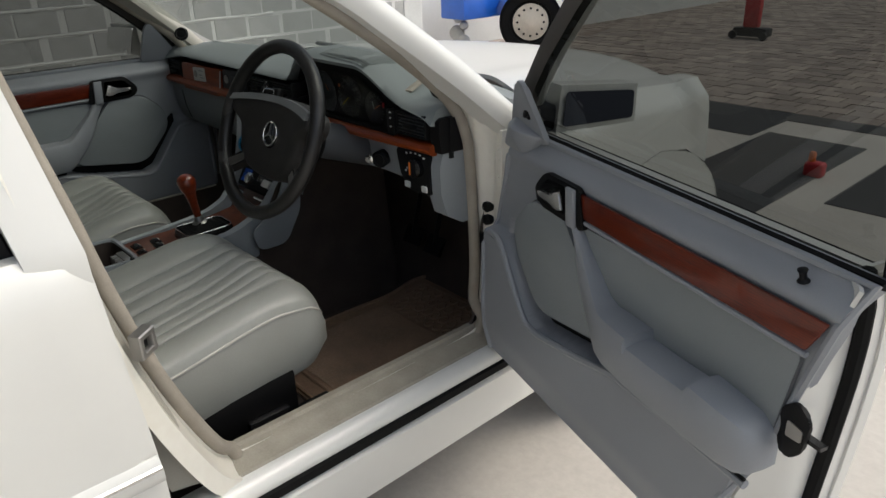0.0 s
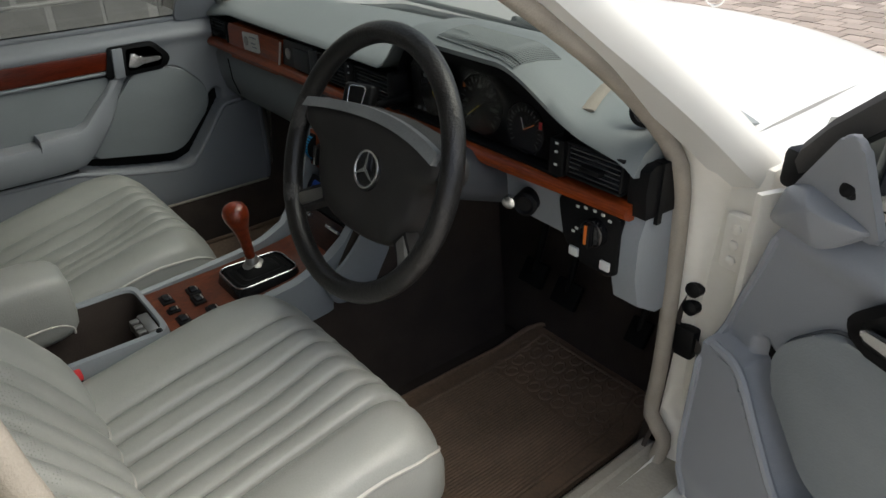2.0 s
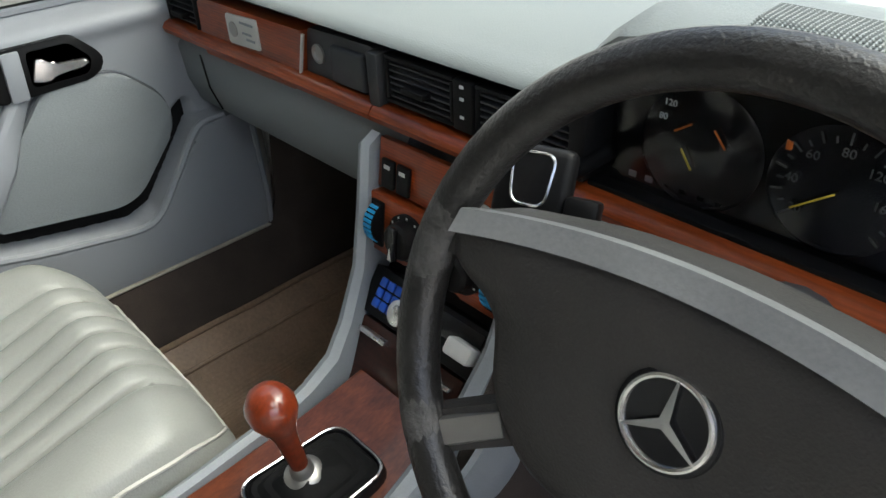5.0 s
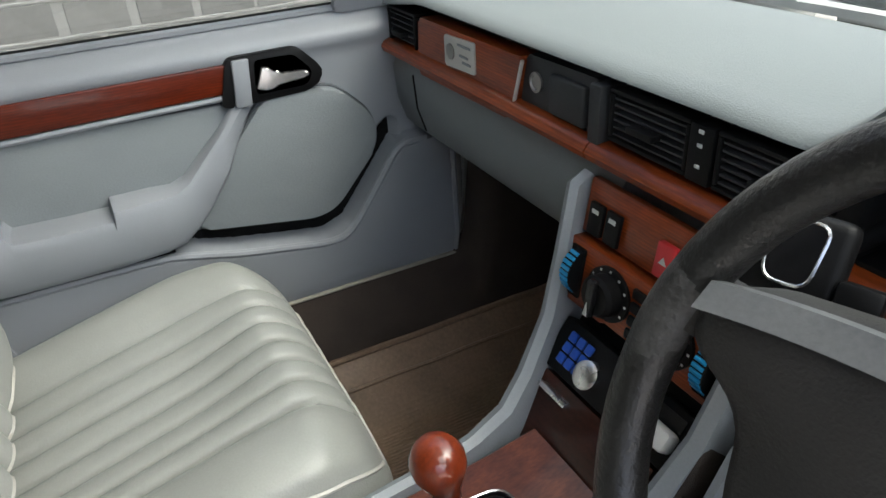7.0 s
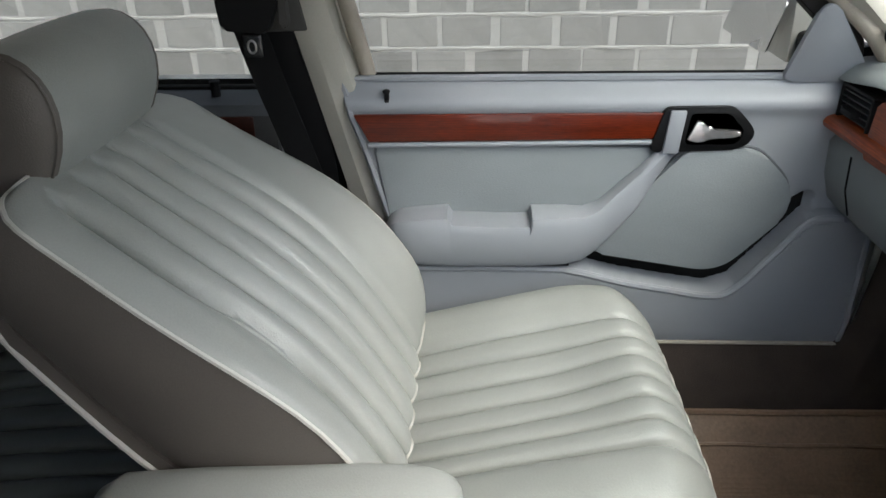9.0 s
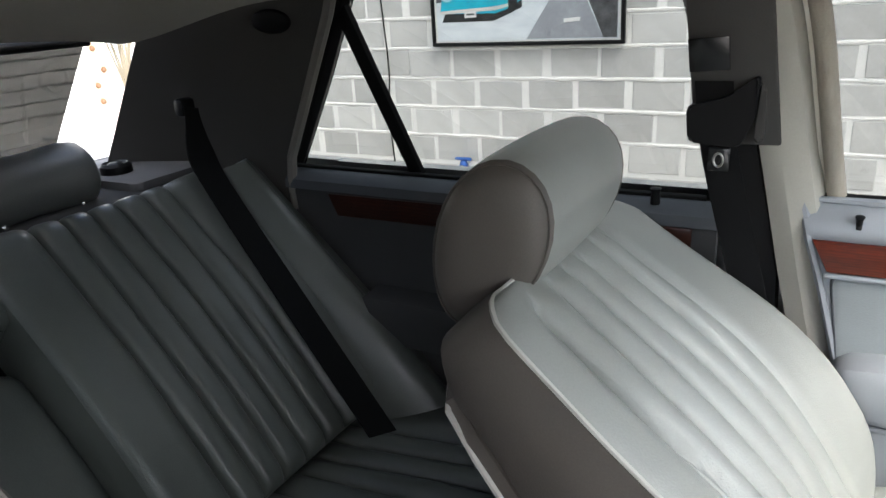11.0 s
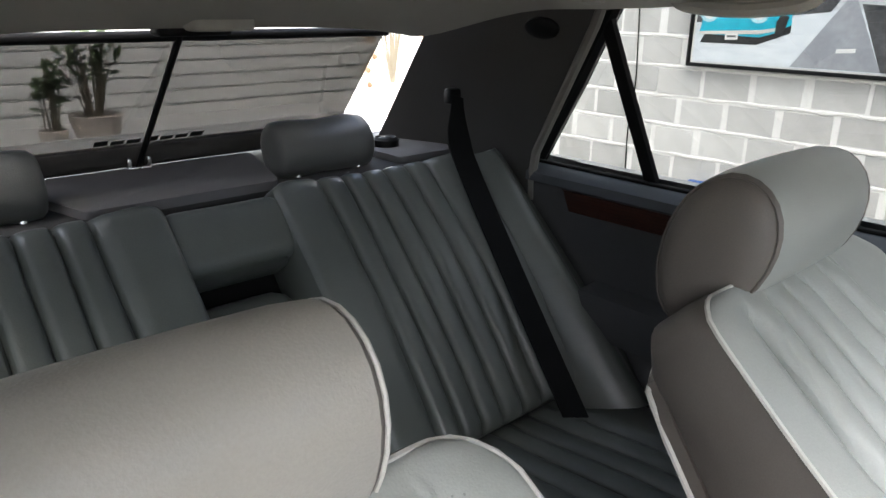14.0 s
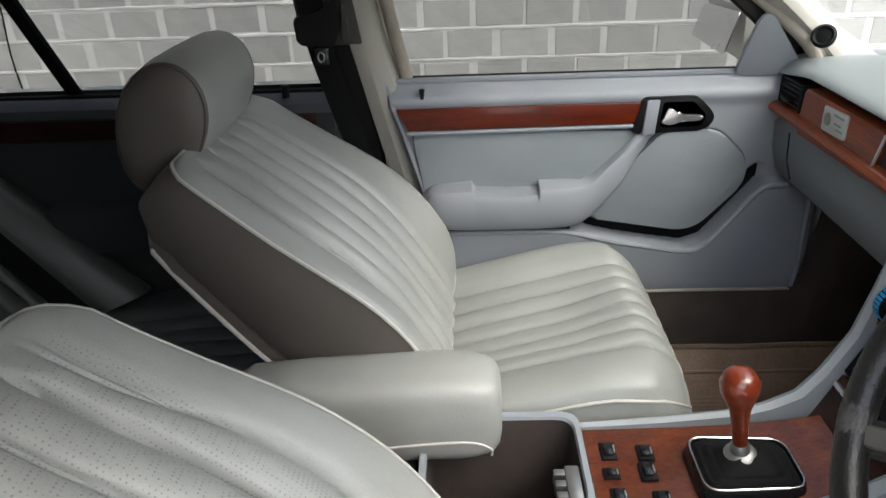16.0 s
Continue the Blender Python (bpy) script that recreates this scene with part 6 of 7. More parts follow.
    # vents
    def vent(x0, x1, z0, z1, slats, name, knob):
        v = part("vent", box(x0, x1, 0.841, 0.857, z0, z1, 0.002), BLACK, th, "black air vent")
        for a, b, c, d in ((x0, x1, z0, z0 + 0.005), (x0, x1, z1 - 0.005, z1)):
            part("vent_frame", box(a, b, 0.821, 0.843, c, d, 0.002), BLACK, v)
        for x in (x0, x1 - 0.005):
            part("vent_frame", box(x, x + 0.005, 0.821, 0.843, z0 + 0.005, z1 - 0.005, 0.002), BLACK, v)
        for i in range(slats):
            z = lerp(z0 + 0.005, z1 - 0.005, (i + 0.5) / slats)
            part("slat", slab([(x0 + 0.005, 0.824, z), (x1 - 0.005, 0.824, z), (x1 - 0.005, 0.843, z + 0.005), (x0 + 0.005, 0.843, z + 0.005)], (0, 0.0006, -0.0024), 0), DARK_GREY, v)
        zk = lerp(z0, z1, 0.45)
        part("vent_knob", box((x0 + x1) / 2 - 0.018, (x0 + x1) / 2 + 0.018, 0.811, 0.826, zk - 0.004, zk + 0.004, 0.002), BLACK, v)
    vent(-0.138, -0.028, 0.908, 0.964, 6, "vent", True)
    vent(0.004, 0.128, 0.908, 0.964, 6, "vent", True)
    vent(-0.692, -0.594, 0.890, 0.956, 6, "vent", True)
    vent(0.562, 0.664, 0.912, 0.966, 6, "vent", True)
    for x in (-0.012, 0.545):
        sl = part("slider", box(x - 0.014, x + 0.014, 0.819, 0.853, 0.908, 0.964, 0.002), BLACK, th, "black vent slider")
        for z in (0.925, 0.945, 0.958):
            part("slider_mark", box(x - 0.003, x + 0.003, 0.8182, 0.82, z - 0.0018, z + 0.0018, 0.0005), PRINT, sl)
    part("side_post", box(0.128, 0.148, 0.812, 0.87, 0.908, 0.975, 0.004), BLACK, th)

    # instrument cluster
    cl = part("instrument_panel", slab([(x, 0.875, z) for x, z in rounded([(0.155, 0.912), (0.15, 0.99), (0.18, 1.045), (0.41, 1.045), (0.535, 0.975), (0.535, 0.912)], 0.012)], (0, 0.02, 0), 0.002), BLACK, th, "black instrument cluster")
    part("cluster_brow", loft([[(x, y, z) for x, z in ((0.142, 0.914), (0.138, 0.99), (0.176, 1.05), (0.415, 1.05), (0.545, 0.98), (0.545, 0.914))] for y in (0.854, 0.885)], closed=False), BLACK, cl)
    part("lower_bezel", box(0.142, 0.545, 0.848, 0.886, 0.896, 0.913, 0.004), BLACK, cl)
    for cx, r, zc in ((0.235, 0.055, 0.963), (0.345, 0.052, 0.965), (0.45, 0.042, 0.952)):
        d = part("dial", lathe([(r, 0.0), (r, 0.002), (r - 0.003, 0.0035), (r - 0.004, 0.001)], pose(cx, 0.8735, zc, 90, 0, 0), 40), BLACK_GLOSS, cl)
        for i in range(21 if cx > 0.3 else 0):
            a = radians(-130 + 260 * i / 20)
            big = i % 2 == 0
            part("tick", box(-0.0007, 0.0007, -0.0004, 0.0004, 0, 0.009 if big else 0.005, 0, m=pose(cx + (r - 0.013) * math.sin(a), 0.8705, zc + (r - 0.013) * math.cos(a), 0, math.degrees(a), 0)), DIAL_PRINT, d)
    for i, t in enumerate(("20", "40", "60", "80", "120", "160")):
        a = radians(-130 + 44 * i)
        words(t, 0.010, pose(0.345 + 0.033 * math.sin(a), 0.869, 0.965 + 0.033 * math.cos(a), 90, 0, 0), DIAL_PRINT, cl)
    words("80", 0.008, pose(0.2, 0.869, 0.985, 90, 0, 0), PRINT, cl)
    words("120", 0.008, pose(0.205, 0.869, 0.998, 90, 0, 0), PRINT, cl)
    for cx, zc, ln, ang, m in ((0.345, 0.965, 0.036, -128, YELLOW), (0.212, 0.975, 0.018, 55, ORANGE), (0.258, 0.972, 0.018, -40, ORANGE), (0.232, 0.945, 0.02, -35, YELLOW), (0.45, 0.952, 0.026, 60, ORANGE), (0.45, 0.952, 0.02, -20, PRINT)):
        part("needle", box(-0.0008, 0.0008, -0.0004, 0.0004, 0, ln, 0.0002, m=pose(cx, 0.8685, zc, 0, ang, 0)), m, cl)
    for i in range(6):
        part("warning_lamp", box(0.175 + 0.017 * i - 0.004, 0.175 + 0.017 * i + 0.004, 0.8725, 0.8745, 0.917, 0.923, 0.001), DASH_LOW, cl)
    part("red_mark", box(0.480, 0.487, 0.87, 0.8725, 0.960, 0.972, 0.001), RED, cl)
    part("hatch_mark", box(0.302, 0.307, 0.87, 0.8725, 0.987, 0.995, 0.001), ORANGE, cl)
    lens = part("cluster_lens", slab([(x, 0.863, z) for x, z in ((0.158, 0.914), (0.155, 0.98), (0.187, 1.024), (0.398, 1.024), (0.526, 0.963), (0.526, 0.914))], (0, 0.002, 0), 0), LENS, cl)
    lens.visible_shadow = False
    cl.location += Vector((0, -0.022, -0.006))

    # lower dash: passenger side slope
    def low(x):
        return [(0.838, 0.874), (0.826, 0.856), (0.830, 0.80), (0.844, 0.757), (0.866, 0.734), (0.92, 0.725), (1.06, 0.73), (1.06, 0.88)]
    part("lower_dash", loft([[(x, y, z) for y, z in low(x)] for x in (-0.735, -0.6, -0.4, -0.25, -0.115)]), GLOVEBOX, th, "slate grey glovebox front")
    part("glovebox_gap", tube([(-0.62, 0.8258, 0.856), (-0.62, 0.8298, 0.80), (-0.62, 0.8438, 0.757)], 0.002, 6), BLACK_SOFT, th)
    # lower dash: driver side
    def low2(x):
        k = sstep(0.50, 0.60, x)
        b = 0.775 - 0.012 * k
        return [(0.872, 0.882), (0.862 - 0.012 * k, 0.868), (0.862 - 0.008 * k, 0.83), (0.875, b + 0.01), (0.90, b), (1.0, b - 0.02), (1.05, 0.88)]
    part("knee_panel", loft([[(x, y, z) for y, z in low2(x)] for x in (0.10, 0.3, 0.45, 0.53, 0.6, 0.64, 0.675)]), DASH_LOW, th, "grey knee panel")
    part("end_cap", loft([[(x, y, z) for y, z in ((0.85, 0.90), (0.834, 0.85), (0.836, 0.79), (0.852, 0.735), (0.90, 0.705), (0.98, 0.70), (0.98, 0.90))] for x in (0.650, 0.676, 0.694)]), DASH_LOW, th)
    part("dash_shoulder", loft([[(x, y, z) for y, z in ((0.846, 0.962), (0.834, 0.955), (0.832, 0.925), (0.838, 0.884), (0.93, 0.88), (0.96, 0.955))] for x in (0.666, 0.684, 0.697)]), BLACK, th)
    # light switch panel
    sp = part("switch_panel", slab([(x, 0.830, z) for x, z in rounded([(0.563, 0.802), (0.548, 0.862), (0.548, 0.877), (0.664, 0.877), (0.664, 0.778), (0.60, 0.778)], 0.012)], (0, 0.02, 0), 0.003), BLACK, th, "black light switch panel")
    part("rotary_switch", lathe([(0.022, 0), (0.021, 0.012), (0.017, 0.015)], pose(0.622, 0.830, 0.840, 90, 0, 0), 24), BLACK_GLOSS, sp)
    part("switch_grip", box(0.616, 0.628, 0.806, 0.818, 0.820, 0.860, 0.003), BLACK, sp)
    part("switch_pointer", box(0.6195, 0.6245, 0.8045, 0.8065, 0.828, 0.858, 0.0005), ORANGE, sp)
    for x, z in ((0.585, 0.868), (0.60, 0.871), (0.617, 0.872), (0.632, 0.871), (0.645, 0.866), (0.586, 0.832), (0.58, 0.825)):
        part("symbol", box(x - 0.003, x + 0.003, 0.8285, 0.8305, z - 0.002, z + 0.002, 0.0005), PRINT, sp)
    for x in (0.585, 0.645):
        part("push_switch", box(x - 0.009, x + 0.009, 0.826, 0.832, 0.785, 0.80, 0.002), WHITE if x > 0.6 else PRINT, sp)
    # ignition lock and stalks
    part("ignition_lock", lathe([(0.02, 0), (0.021, 0.03), (0.016, 0.034), (0.012, 0.03)], pose(0.455, 0.865, 0.825, 90, 0, 25), 20), BLACK, th)
    part("key_barrel", lathe([(0.011, 0), (0.011, 0.012), (0.006, 0.014)], pose(0.441, 0.833, 0.825, 90, 0, 25), 16), CHROME, th)
    part("column_shroud", loft([[Vector((0.354, 0, 0)) + Vector((0.045 * math.cos(t) * k, y, z + 0.045 * k * math.sin(t))) for t in (2 * math.pi * i / 20 for i in range(20))] for y, z, k in ((0.66, 0.905, 0.9), (0.75, 0.872, 1.05), (0.90, 0.82, 1.1))]), DOOR_DARK, th, "grey column shroud")
    part("stalk", tube([(0.34, 0.74, 0.885), (0.26, 0.725, 0.89), (0.215, 0.715, 0.895)], [0.007, 0.007, 0.010], 10), BLACK, th)
    # pale strip stands in for light on the hood's side facet
    part("lit_corner_strip", tube([Vector((x, y, pad_z(x, y) + 0.001)) for x, y in ((0.556, 0.866), (0.550, 0.88), (0.540, 0.905), (0.530, 0.935), (0.522, 0.96))], 0.012, 8, flat=0.25, side=(0, 0, 1)), SEAL, th, "pale strip for the lit facet of the dash corner")
    # second grille pad and tweeter at the corners
    for s in (1, -1):
        tw = part("tweeter", lathe([(0.021, 0), (0.023, 0.010), (0.018, 0.014), (0.014, 0.010), (0.005, 0.012)], pose(0.632 if s > 0 else -0.650, 0.898 if s > 0 else 0.87, 1.008 if s > 0 else 1.032, 62, 0, 45 if s > 0 else 52), 24), BLACK, th, "round black tweeter")
    return th


dashboard()


def steering_wheel():
    c, tilt = Vector((0.358, 0.622, 0.920)), 22.0
    m = Matrix.Translation(c) @ pose(0, 0, 0, 90 - tilt, 0, 0)      # local x right, y up in the wheel's plane, z towards the driver
    th = thing("steering_wheel", "worn black leather steering wheel with padded hub", "steering wheel", at=c)
    R, r = 0.192, 0.0163
    ring = [m @ Vector((R * math.cos(a), R * math.sin(a), 0.018)) for a in (2 * math.pi * i / 72 for i in range(72))]
    part("rim", tube(ring, r, 14, closed=True), WHEEL_LEATHER, th, "worn leather rim")
    out = rounded([(-0.172, 0.068), (-0.08, 0.084), (0, 0.088), (0.08, 0.084), (0.172, 0.068), (0.176, 0.034), (0.135, 0.01), (0.122, -0.05), (0.085, -0.092), (0.03, -0.104), (-0.03, -0.104), (-0.085, -0.092), (-0.122, -0.05), (-0.135, 0.01), (-0.176, 0.034)], 0.02)
    dish = lambda x, y: 0.024 * min(1.0, abs(x) / 0.17) ** 2 + 0.010 * max(0.0, y / 0.088)
    rim_m, m = m, m @ Matrix.Translation((0, -0.008, -0.006))
    rings = []
    for k, h in ((1.0, -0.05), (1.0, -0.008), (0.965, 0.004), (0.90, 0.010), (0.6, 0.014), (0.25, 0.012), (0.05, 0.011)):
        rings.append([m @ Vector((x * k, y * k, h + dish(x * k, y * k))) for x, y in out])
    hub = part("hub_pad", loft(rings), WHEEL_PAD, th, "padded grey-black hub", sharp=60)
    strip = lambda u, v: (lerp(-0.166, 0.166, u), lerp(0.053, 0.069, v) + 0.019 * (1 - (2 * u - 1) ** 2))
    part("pad_top", thick(lambda u, v: m @ Vector((*strip(u, v), 0.0165 - 0.009 * v + dish(*strip(u, v)))), 24, 6, m.to_3x3() @ Vector((0, 0, -0.012))), WHEEL_TOP, hub, "scuffed upper pad, top light put into its grey")
    ring2 = [m @ Vector((0.0275 * math.cos(a), 0.0275 * math.sin(a), 0.016)) for a in (2 * math.pi * i / 40 for i in range(40))]
    em = part("emblem", lathe([(0.034, 0.011), (0.032, 0.0155), (0.028, 0.0155), (0.02, 0.0145)], m, 36), BLACK_GLOSS, hub)
    bm = tube(ring2, 0.0022, 8, closed=True)
    for a in (90, 210, 330):
        d = Vector((math.cos(radians(a)), math.sin(radians(a)), 0))
        n = Vector((-d.y, d.x, 0))
        slab_b = slab([m @ (d * t + n * w + Vector((0, 0, 0.0165))) for t, w in ((0.0, -0.0034), (0.0268, -0.0007), (0.0268, 0.0007), (0.0, 0.0034))], m.to_3x3() @ Vector((0, 0, 0.002)), 0)
        merge(bm, slab_b)
    part("emblem_ring", bm, CHROME, em, "chrome ring emblem")
    for s in (1, -1):
        part("upper_spoke", loft([[m @ Vector((s * x, y, z + dz)) for y, z in ((0.030, -0.014), (0.068, -0.014), (0.066, 0.008), (0.034, 0.008))] for x, dz in ((0.13, 0.012), (0.165, 0.022), (0.19, 0.022))]), WHEEL_PAD, th)
        def lower(w, z0, z1, a, b):
            d = Vector((s * 0.83, -0.555, 0))
            n = Vector((d.y, -d.x, 0))
            return loft([[m @ (d * t + n * e + Vector((0, 0, h + lift))) for e, h in ((-w, z0), (w, z0), (w * 0.8, z1), (-w * 0.8, z1))] for t, lift in ((a, 0.004), ((a + b) / 2, 0.012), (b, 0.022))])
        part("lower_spoke", lower(0.019, -0.02, 0.001, 0.115, 0.186), WHEEL_PAD, th)
        part("spoke_plate", lower(0.011, 0.0, 0.005, 0.128, 0.176), STEEL, th, "worn bare metal spoke plate")
    part("boss", lathe([(0.06, -0.10), (0.055, -0.02), (0.04, -0.01)], m, 24), BLACK, th)
    # worn patches where the spokes meet the rim
    for a0, a1 in ((160, 182), (206, 218)):
        arc = [rim_m @ Vector((R * math.cos(a), R * math.sin(a), 0.0186)) for a in (radians(lerp(a0, a1, i / 8)) for i in range(9))]
        part("worn_patch", tube(arc, [r * k for k in (0.9, 0.97, 1.0, 1.012, 1.015, 1.012, 1.0, 0.97, 0.9)], 14), WORN, th, "scuffed bare leather")
    return th


steering_wheel()


def centre_stack():
    th = thing("centre_console", "centre console with red-brown wood panels and grey sides", "console", at=(0, 0.6, 0.3))
    # face: from the wood rail down and towards the seats
    m = Matrix.Translation((-0.032, 0.812, 0.866)) @ Matrix((Vector((1, 0, 0)), Vector((0, -0.14, -0.99)), Vector((0, -0.99, 0.14)))).transposed().to_4x4() @ Matrix.Diagonal((1.05, 0.98, 1, 1))
    m2 = Matrix.Translation((-0.030, 0.775, 0.705)) @ Matrix((Vector((1, 0, 0)), Vector((0, -0.606, -0.795)), Vector((0, -0.795, 0.606)))).transposed().to_4x4()
    # local: x right, y down the face, z out
    def plate(name, pts, z0, z1, material, parent, label="", bevel=0.002):
        return part(name, slab([m @ Vector((x, y, z0)) for x, y in pts], m.to_3x3() @ Vector((0, 0, z1 - z0)), bevel), material, parent, label)
    R = lambda x0, x1, y0, y1: [(x0, y0), (x1, y0), (x1, y1), (x0, y1)]
    top = plate("wood_face", [(-0.108, 0.0), (0.112, 0.0), (0.112, 0.066), (-0.110, 0.066)], -0.01, 0.0, WOOD_X, th, "wood switch panel")
    face = plate("wood_face", [(-0.112, 0.070), (0.112, 0.070), (0.112, 0.150), (0.045, 0.150), (0.04, 0.143), (-0.04, 0.143), (-0.045, 0.150), (-0.112, 0.150)], -0.01, 0.012, WOOD_X, th, "wood heater panel")
    for x in (-0.088, -0.062):
        sw = plate("rocker_switch", R(x - 0.0105, x + 0.0105, 0.024, 0.062), 0.0, 0.006, BLACK, top)
        plate("switch_mark", R(x - 0.005, x + 0.005, 0.031, 0.036), 0.006, 0.0066, PRINT, sw, bevel=0)
    hz = plate("hazard_switch", R(0.002, 0.024, 0.022, 0.060), 0.0, 0.008, RED, top, "red hazard switch")
    plate("switch_mark", [(0.008, 0.044), (0.018, 0.044), (0.013, 0.036)], 0.008, 0.0086, PRINT, hz, bevel=0)
    for x in (0.055, 0.082):
        plate("rocker_switch", R(x - 0.0105, x + 0.0105, 0.024, 0.062), 0.0, 0.006, BLACK, top)
    for s in (-1, 1):
        tw = part("thumb_wheel", lathe([(0.028, -0.008), (0.030, -0.007), (0.030, 0.007), (0.028, 0.008)], m @ pose(s * 0.094, 0.108, 0.0) @ pose(0, 0, 0, 0, 90, 0), 36), BLACK, face, "thumb wheel")
        for k in range(9):
            a = radians(-50 + 12.5 * k)
            part("blue_rib", box(-0.0065, 0.0065, -0.0022, 0.0022, 0.028, 0.0315, 0.0006, m=m @ pose(s * 0.094, 0.108, 0.0) @ pose(0, 0, 0, math.degrees(a), 0, 0)), BLUE, tw)
        plate("wheel_slot", R(s * 0.094 - 0.011, s * 0.094 + 0.011, 0.078, 0.14), 0.012, 0.0135, BLACK, face)
    for x in (-0.040, 0.045):
        kn = part("fan_knob", lathe([(0.031, 0.012), (0.031, 0.016), (0.024, 0.017), (0.023, 0.03), (0.019, 0.034)], m @ pose(x, 0.108, 0), 32), BLACK, face, "black fan knob")
        plate("knob_grip", R(x - 0.005, x + 0.005, 0.086, 0.130), 0.033, 0.042, BLACK_GLOSS, kn)
        plate("knob_pointer", [(x - 0.003, 0.128), (x, 0.112), (x + 0.003, 0.128)], 0.042, 0.0428, PRINT, kn, bevel=0)
        for k in range(9):
            a = radians(-120 + 30 * k)
            plate("knob_mark", R(x + 0.0275 * math.sin(a) - 0.0013, x + 0.0275 * math.sin(a) + 0.0013, 0.108 - 0.0275 * math.cos(a) - 0.0013, 0.108 - 0.0275 * math.cos(a) + 0.0013), 0.016, 0.0168, PRINT, kn, bevel=0)
    for i in range(4):
        for x in (0.0,):
            plate("button", R(x - 0.007, x + 0.010, 0.080 + i * 0.016, 0.092 + i * 0.016), 0.012, 0.017, BLACK, face)
    # radio and ashtray below, leaning towards the seats
    m = m2
    plate("backing_panel", R(-0.118, 0.118, -0.05, 0.155), -0.05, -0.032, BLACK, th)
    rd = plate("radio", R(-0.102, 0.102, 0.0, 0.062), -0.03, -0.004, BLACK, th, "black car radio")
    lit = mat("blue_button", (0.02, 0.10, 0.55), rough=0.3)
    for i in range(3):
        for j in range(3):
            plate("radio_button", R(-0.082 + 0.014 * i, -0.070 + 0.014 * i, 0.010 + 0.014 * j, 0.022 + 0.014 * j), -0.004, 0.0, lit, rd)
    part("volume_knob", lathe([(0.017, -0.004), (0.0165, 0.014), (0.012, 0.017)], m @ pose(-0.024, 0.036, 0), 28), CHROME, rd, "chrome volume knob")
    plate("display", R(0.0, 0.094, 0.006, 0.034), -0.004, -0.0025, BLACK_GLOSS, rd)
    plate("usb_plug", R(0.058, 0.098, 0.022, 0.044), -0.004, 0.018, WHITE, rd, "white plug adapter", 0.005)
    for x in (-0.082, 0.032):
        plate("trim_strip", R(x, x + 0.05, 0.078, 0.085), -0.012, 0.004, CHROME, th)
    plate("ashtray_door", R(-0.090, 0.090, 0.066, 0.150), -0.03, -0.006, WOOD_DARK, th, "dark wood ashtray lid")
    # grey cheeks, sweeping from the face down to the tunnel
    for s in (-1, 1):
        rings = []
        for y, z, c, x, w in ((0.822, 0.862, -0.032, 0.128, 0.010), (0.803, 0.852, -0.032, 0.128, 0.011), (0.785, 0.77, -0.030, 0.125, 0.012), (0.762, 0.70, -0.027, 0.118, 0.013), (0.72, 0.645, -0.02, 0.108, 0.014), (0.685, 0.616, -0.015, 0.100, 0.014), (0.64, 0.600, -0.010, 0.098, 0.013), (0.60, 0.592, -0.005, 0.098, 0.012), (0.48, 0.583, 0.0, 0.098, 0.010), (0.36, 0.578, 0.0, 0.093, 0.008)):
            rings.append([(c + s * (x - w), y - 0.006, z + 0.004), (c + s * (x - w * 0.3), y - 0.012, z + 0.009), (c + s * (x + w * 0.7), y - 0.008, z + 0.002), (c + s * (x + w), y + 0.02, z - 0.03), (c + s * (x + w + 0.004), y + 0.05, z - 0.085), (c + s * (x - w), y + 0.05, z - 0.085)])
        part("console_side", loft(rings), DASH_LOW, th, "grey console side")
        part("console_carpet", thick(lambda u, v: Vector((s * (lerp(0.10, 0.15, v) + (0.055 * (1 - v) * sstep(0.58, 0.76, lerp(0.10, 1.12, u)) if s < 0 else 0.0)), lerp(0.10, 1.12, u), lerp(0.52 + 0.22 * sstep(0.62, 0.80, lerp(0.10, 1.12, u)), 0.25, v))), 20, 6, (-s * 0.01, 0, 0)), CARPET, th, "brown tunnel carpet")
    part("console_cheek", slab([(0.121, y, z) for y, z in rounded([(0.64, 0.59), (0.69, 0.618), (0.735, 0.665), (0.77, 0.74), (0.81, 0.74), (0.80, 0.62), (0.745, 0.53), (0.66, 0.53)], 0.02)], (0.008, 0, 0), 0.003), DASH_LOW, th, "grey console cheek")
    # tunnel top with wood plate
    part("wood_plate", loft([[(x, y, z) for x, z in ((-0.088, z0 - 0.004), (-0.084, z0), (0.084, z0), (0.088, z0 - 0.004))] for y, z0 in ((0.355, 0.578), (0.50, 0.582), (0.60, 0.588), (0.65, 0.594), (0.70, 0.602))]), WOOD_C, th, "wood shift plate")
    tray = rounded([(-0.040, 0.490), (0.066, 0.490), (0.060, 0.628), (-0.034, 0.628)], 0.024, 5)
    shrink = lambda k: [(0.013 + (x - 0.013) * k, 0.559 + (y - 0.559) * k) for x, y in tray]
    fr = part("gaiter_frame", loft([[(x, y, 0.582) for x, y in shrink(1.06)], [(x, y, 0.600) for x, y in shrink(1.0)], [(x, y, 0.604) for x, y in shrink(0.97)], [(x, y, 0.604) for x, y in shrink(0.93)], [(x, y, 0.600) for x, y in shrink(0.91)]]), BLACK_GLOSS, th, "black gaiter frame")
    part("frame_bead", tube([Vector((x, y, 0.604)) for x, y in shrink(0.96)], 0.0016, 6, closed=True), CHROME, fr)
    part("gaiter", loft([[(x, y, z) for x, y in shrink(k)] for k, z in ((0.91, 0.600), (0.84, 0.605), (0.76, 0.603), (0.66, 0.608), (0.56, 0.606), (0.46, 0.612), (0.36, 0.614), (0.20, 0.620))]), BLACK_SOFT, th, "black gaiter")
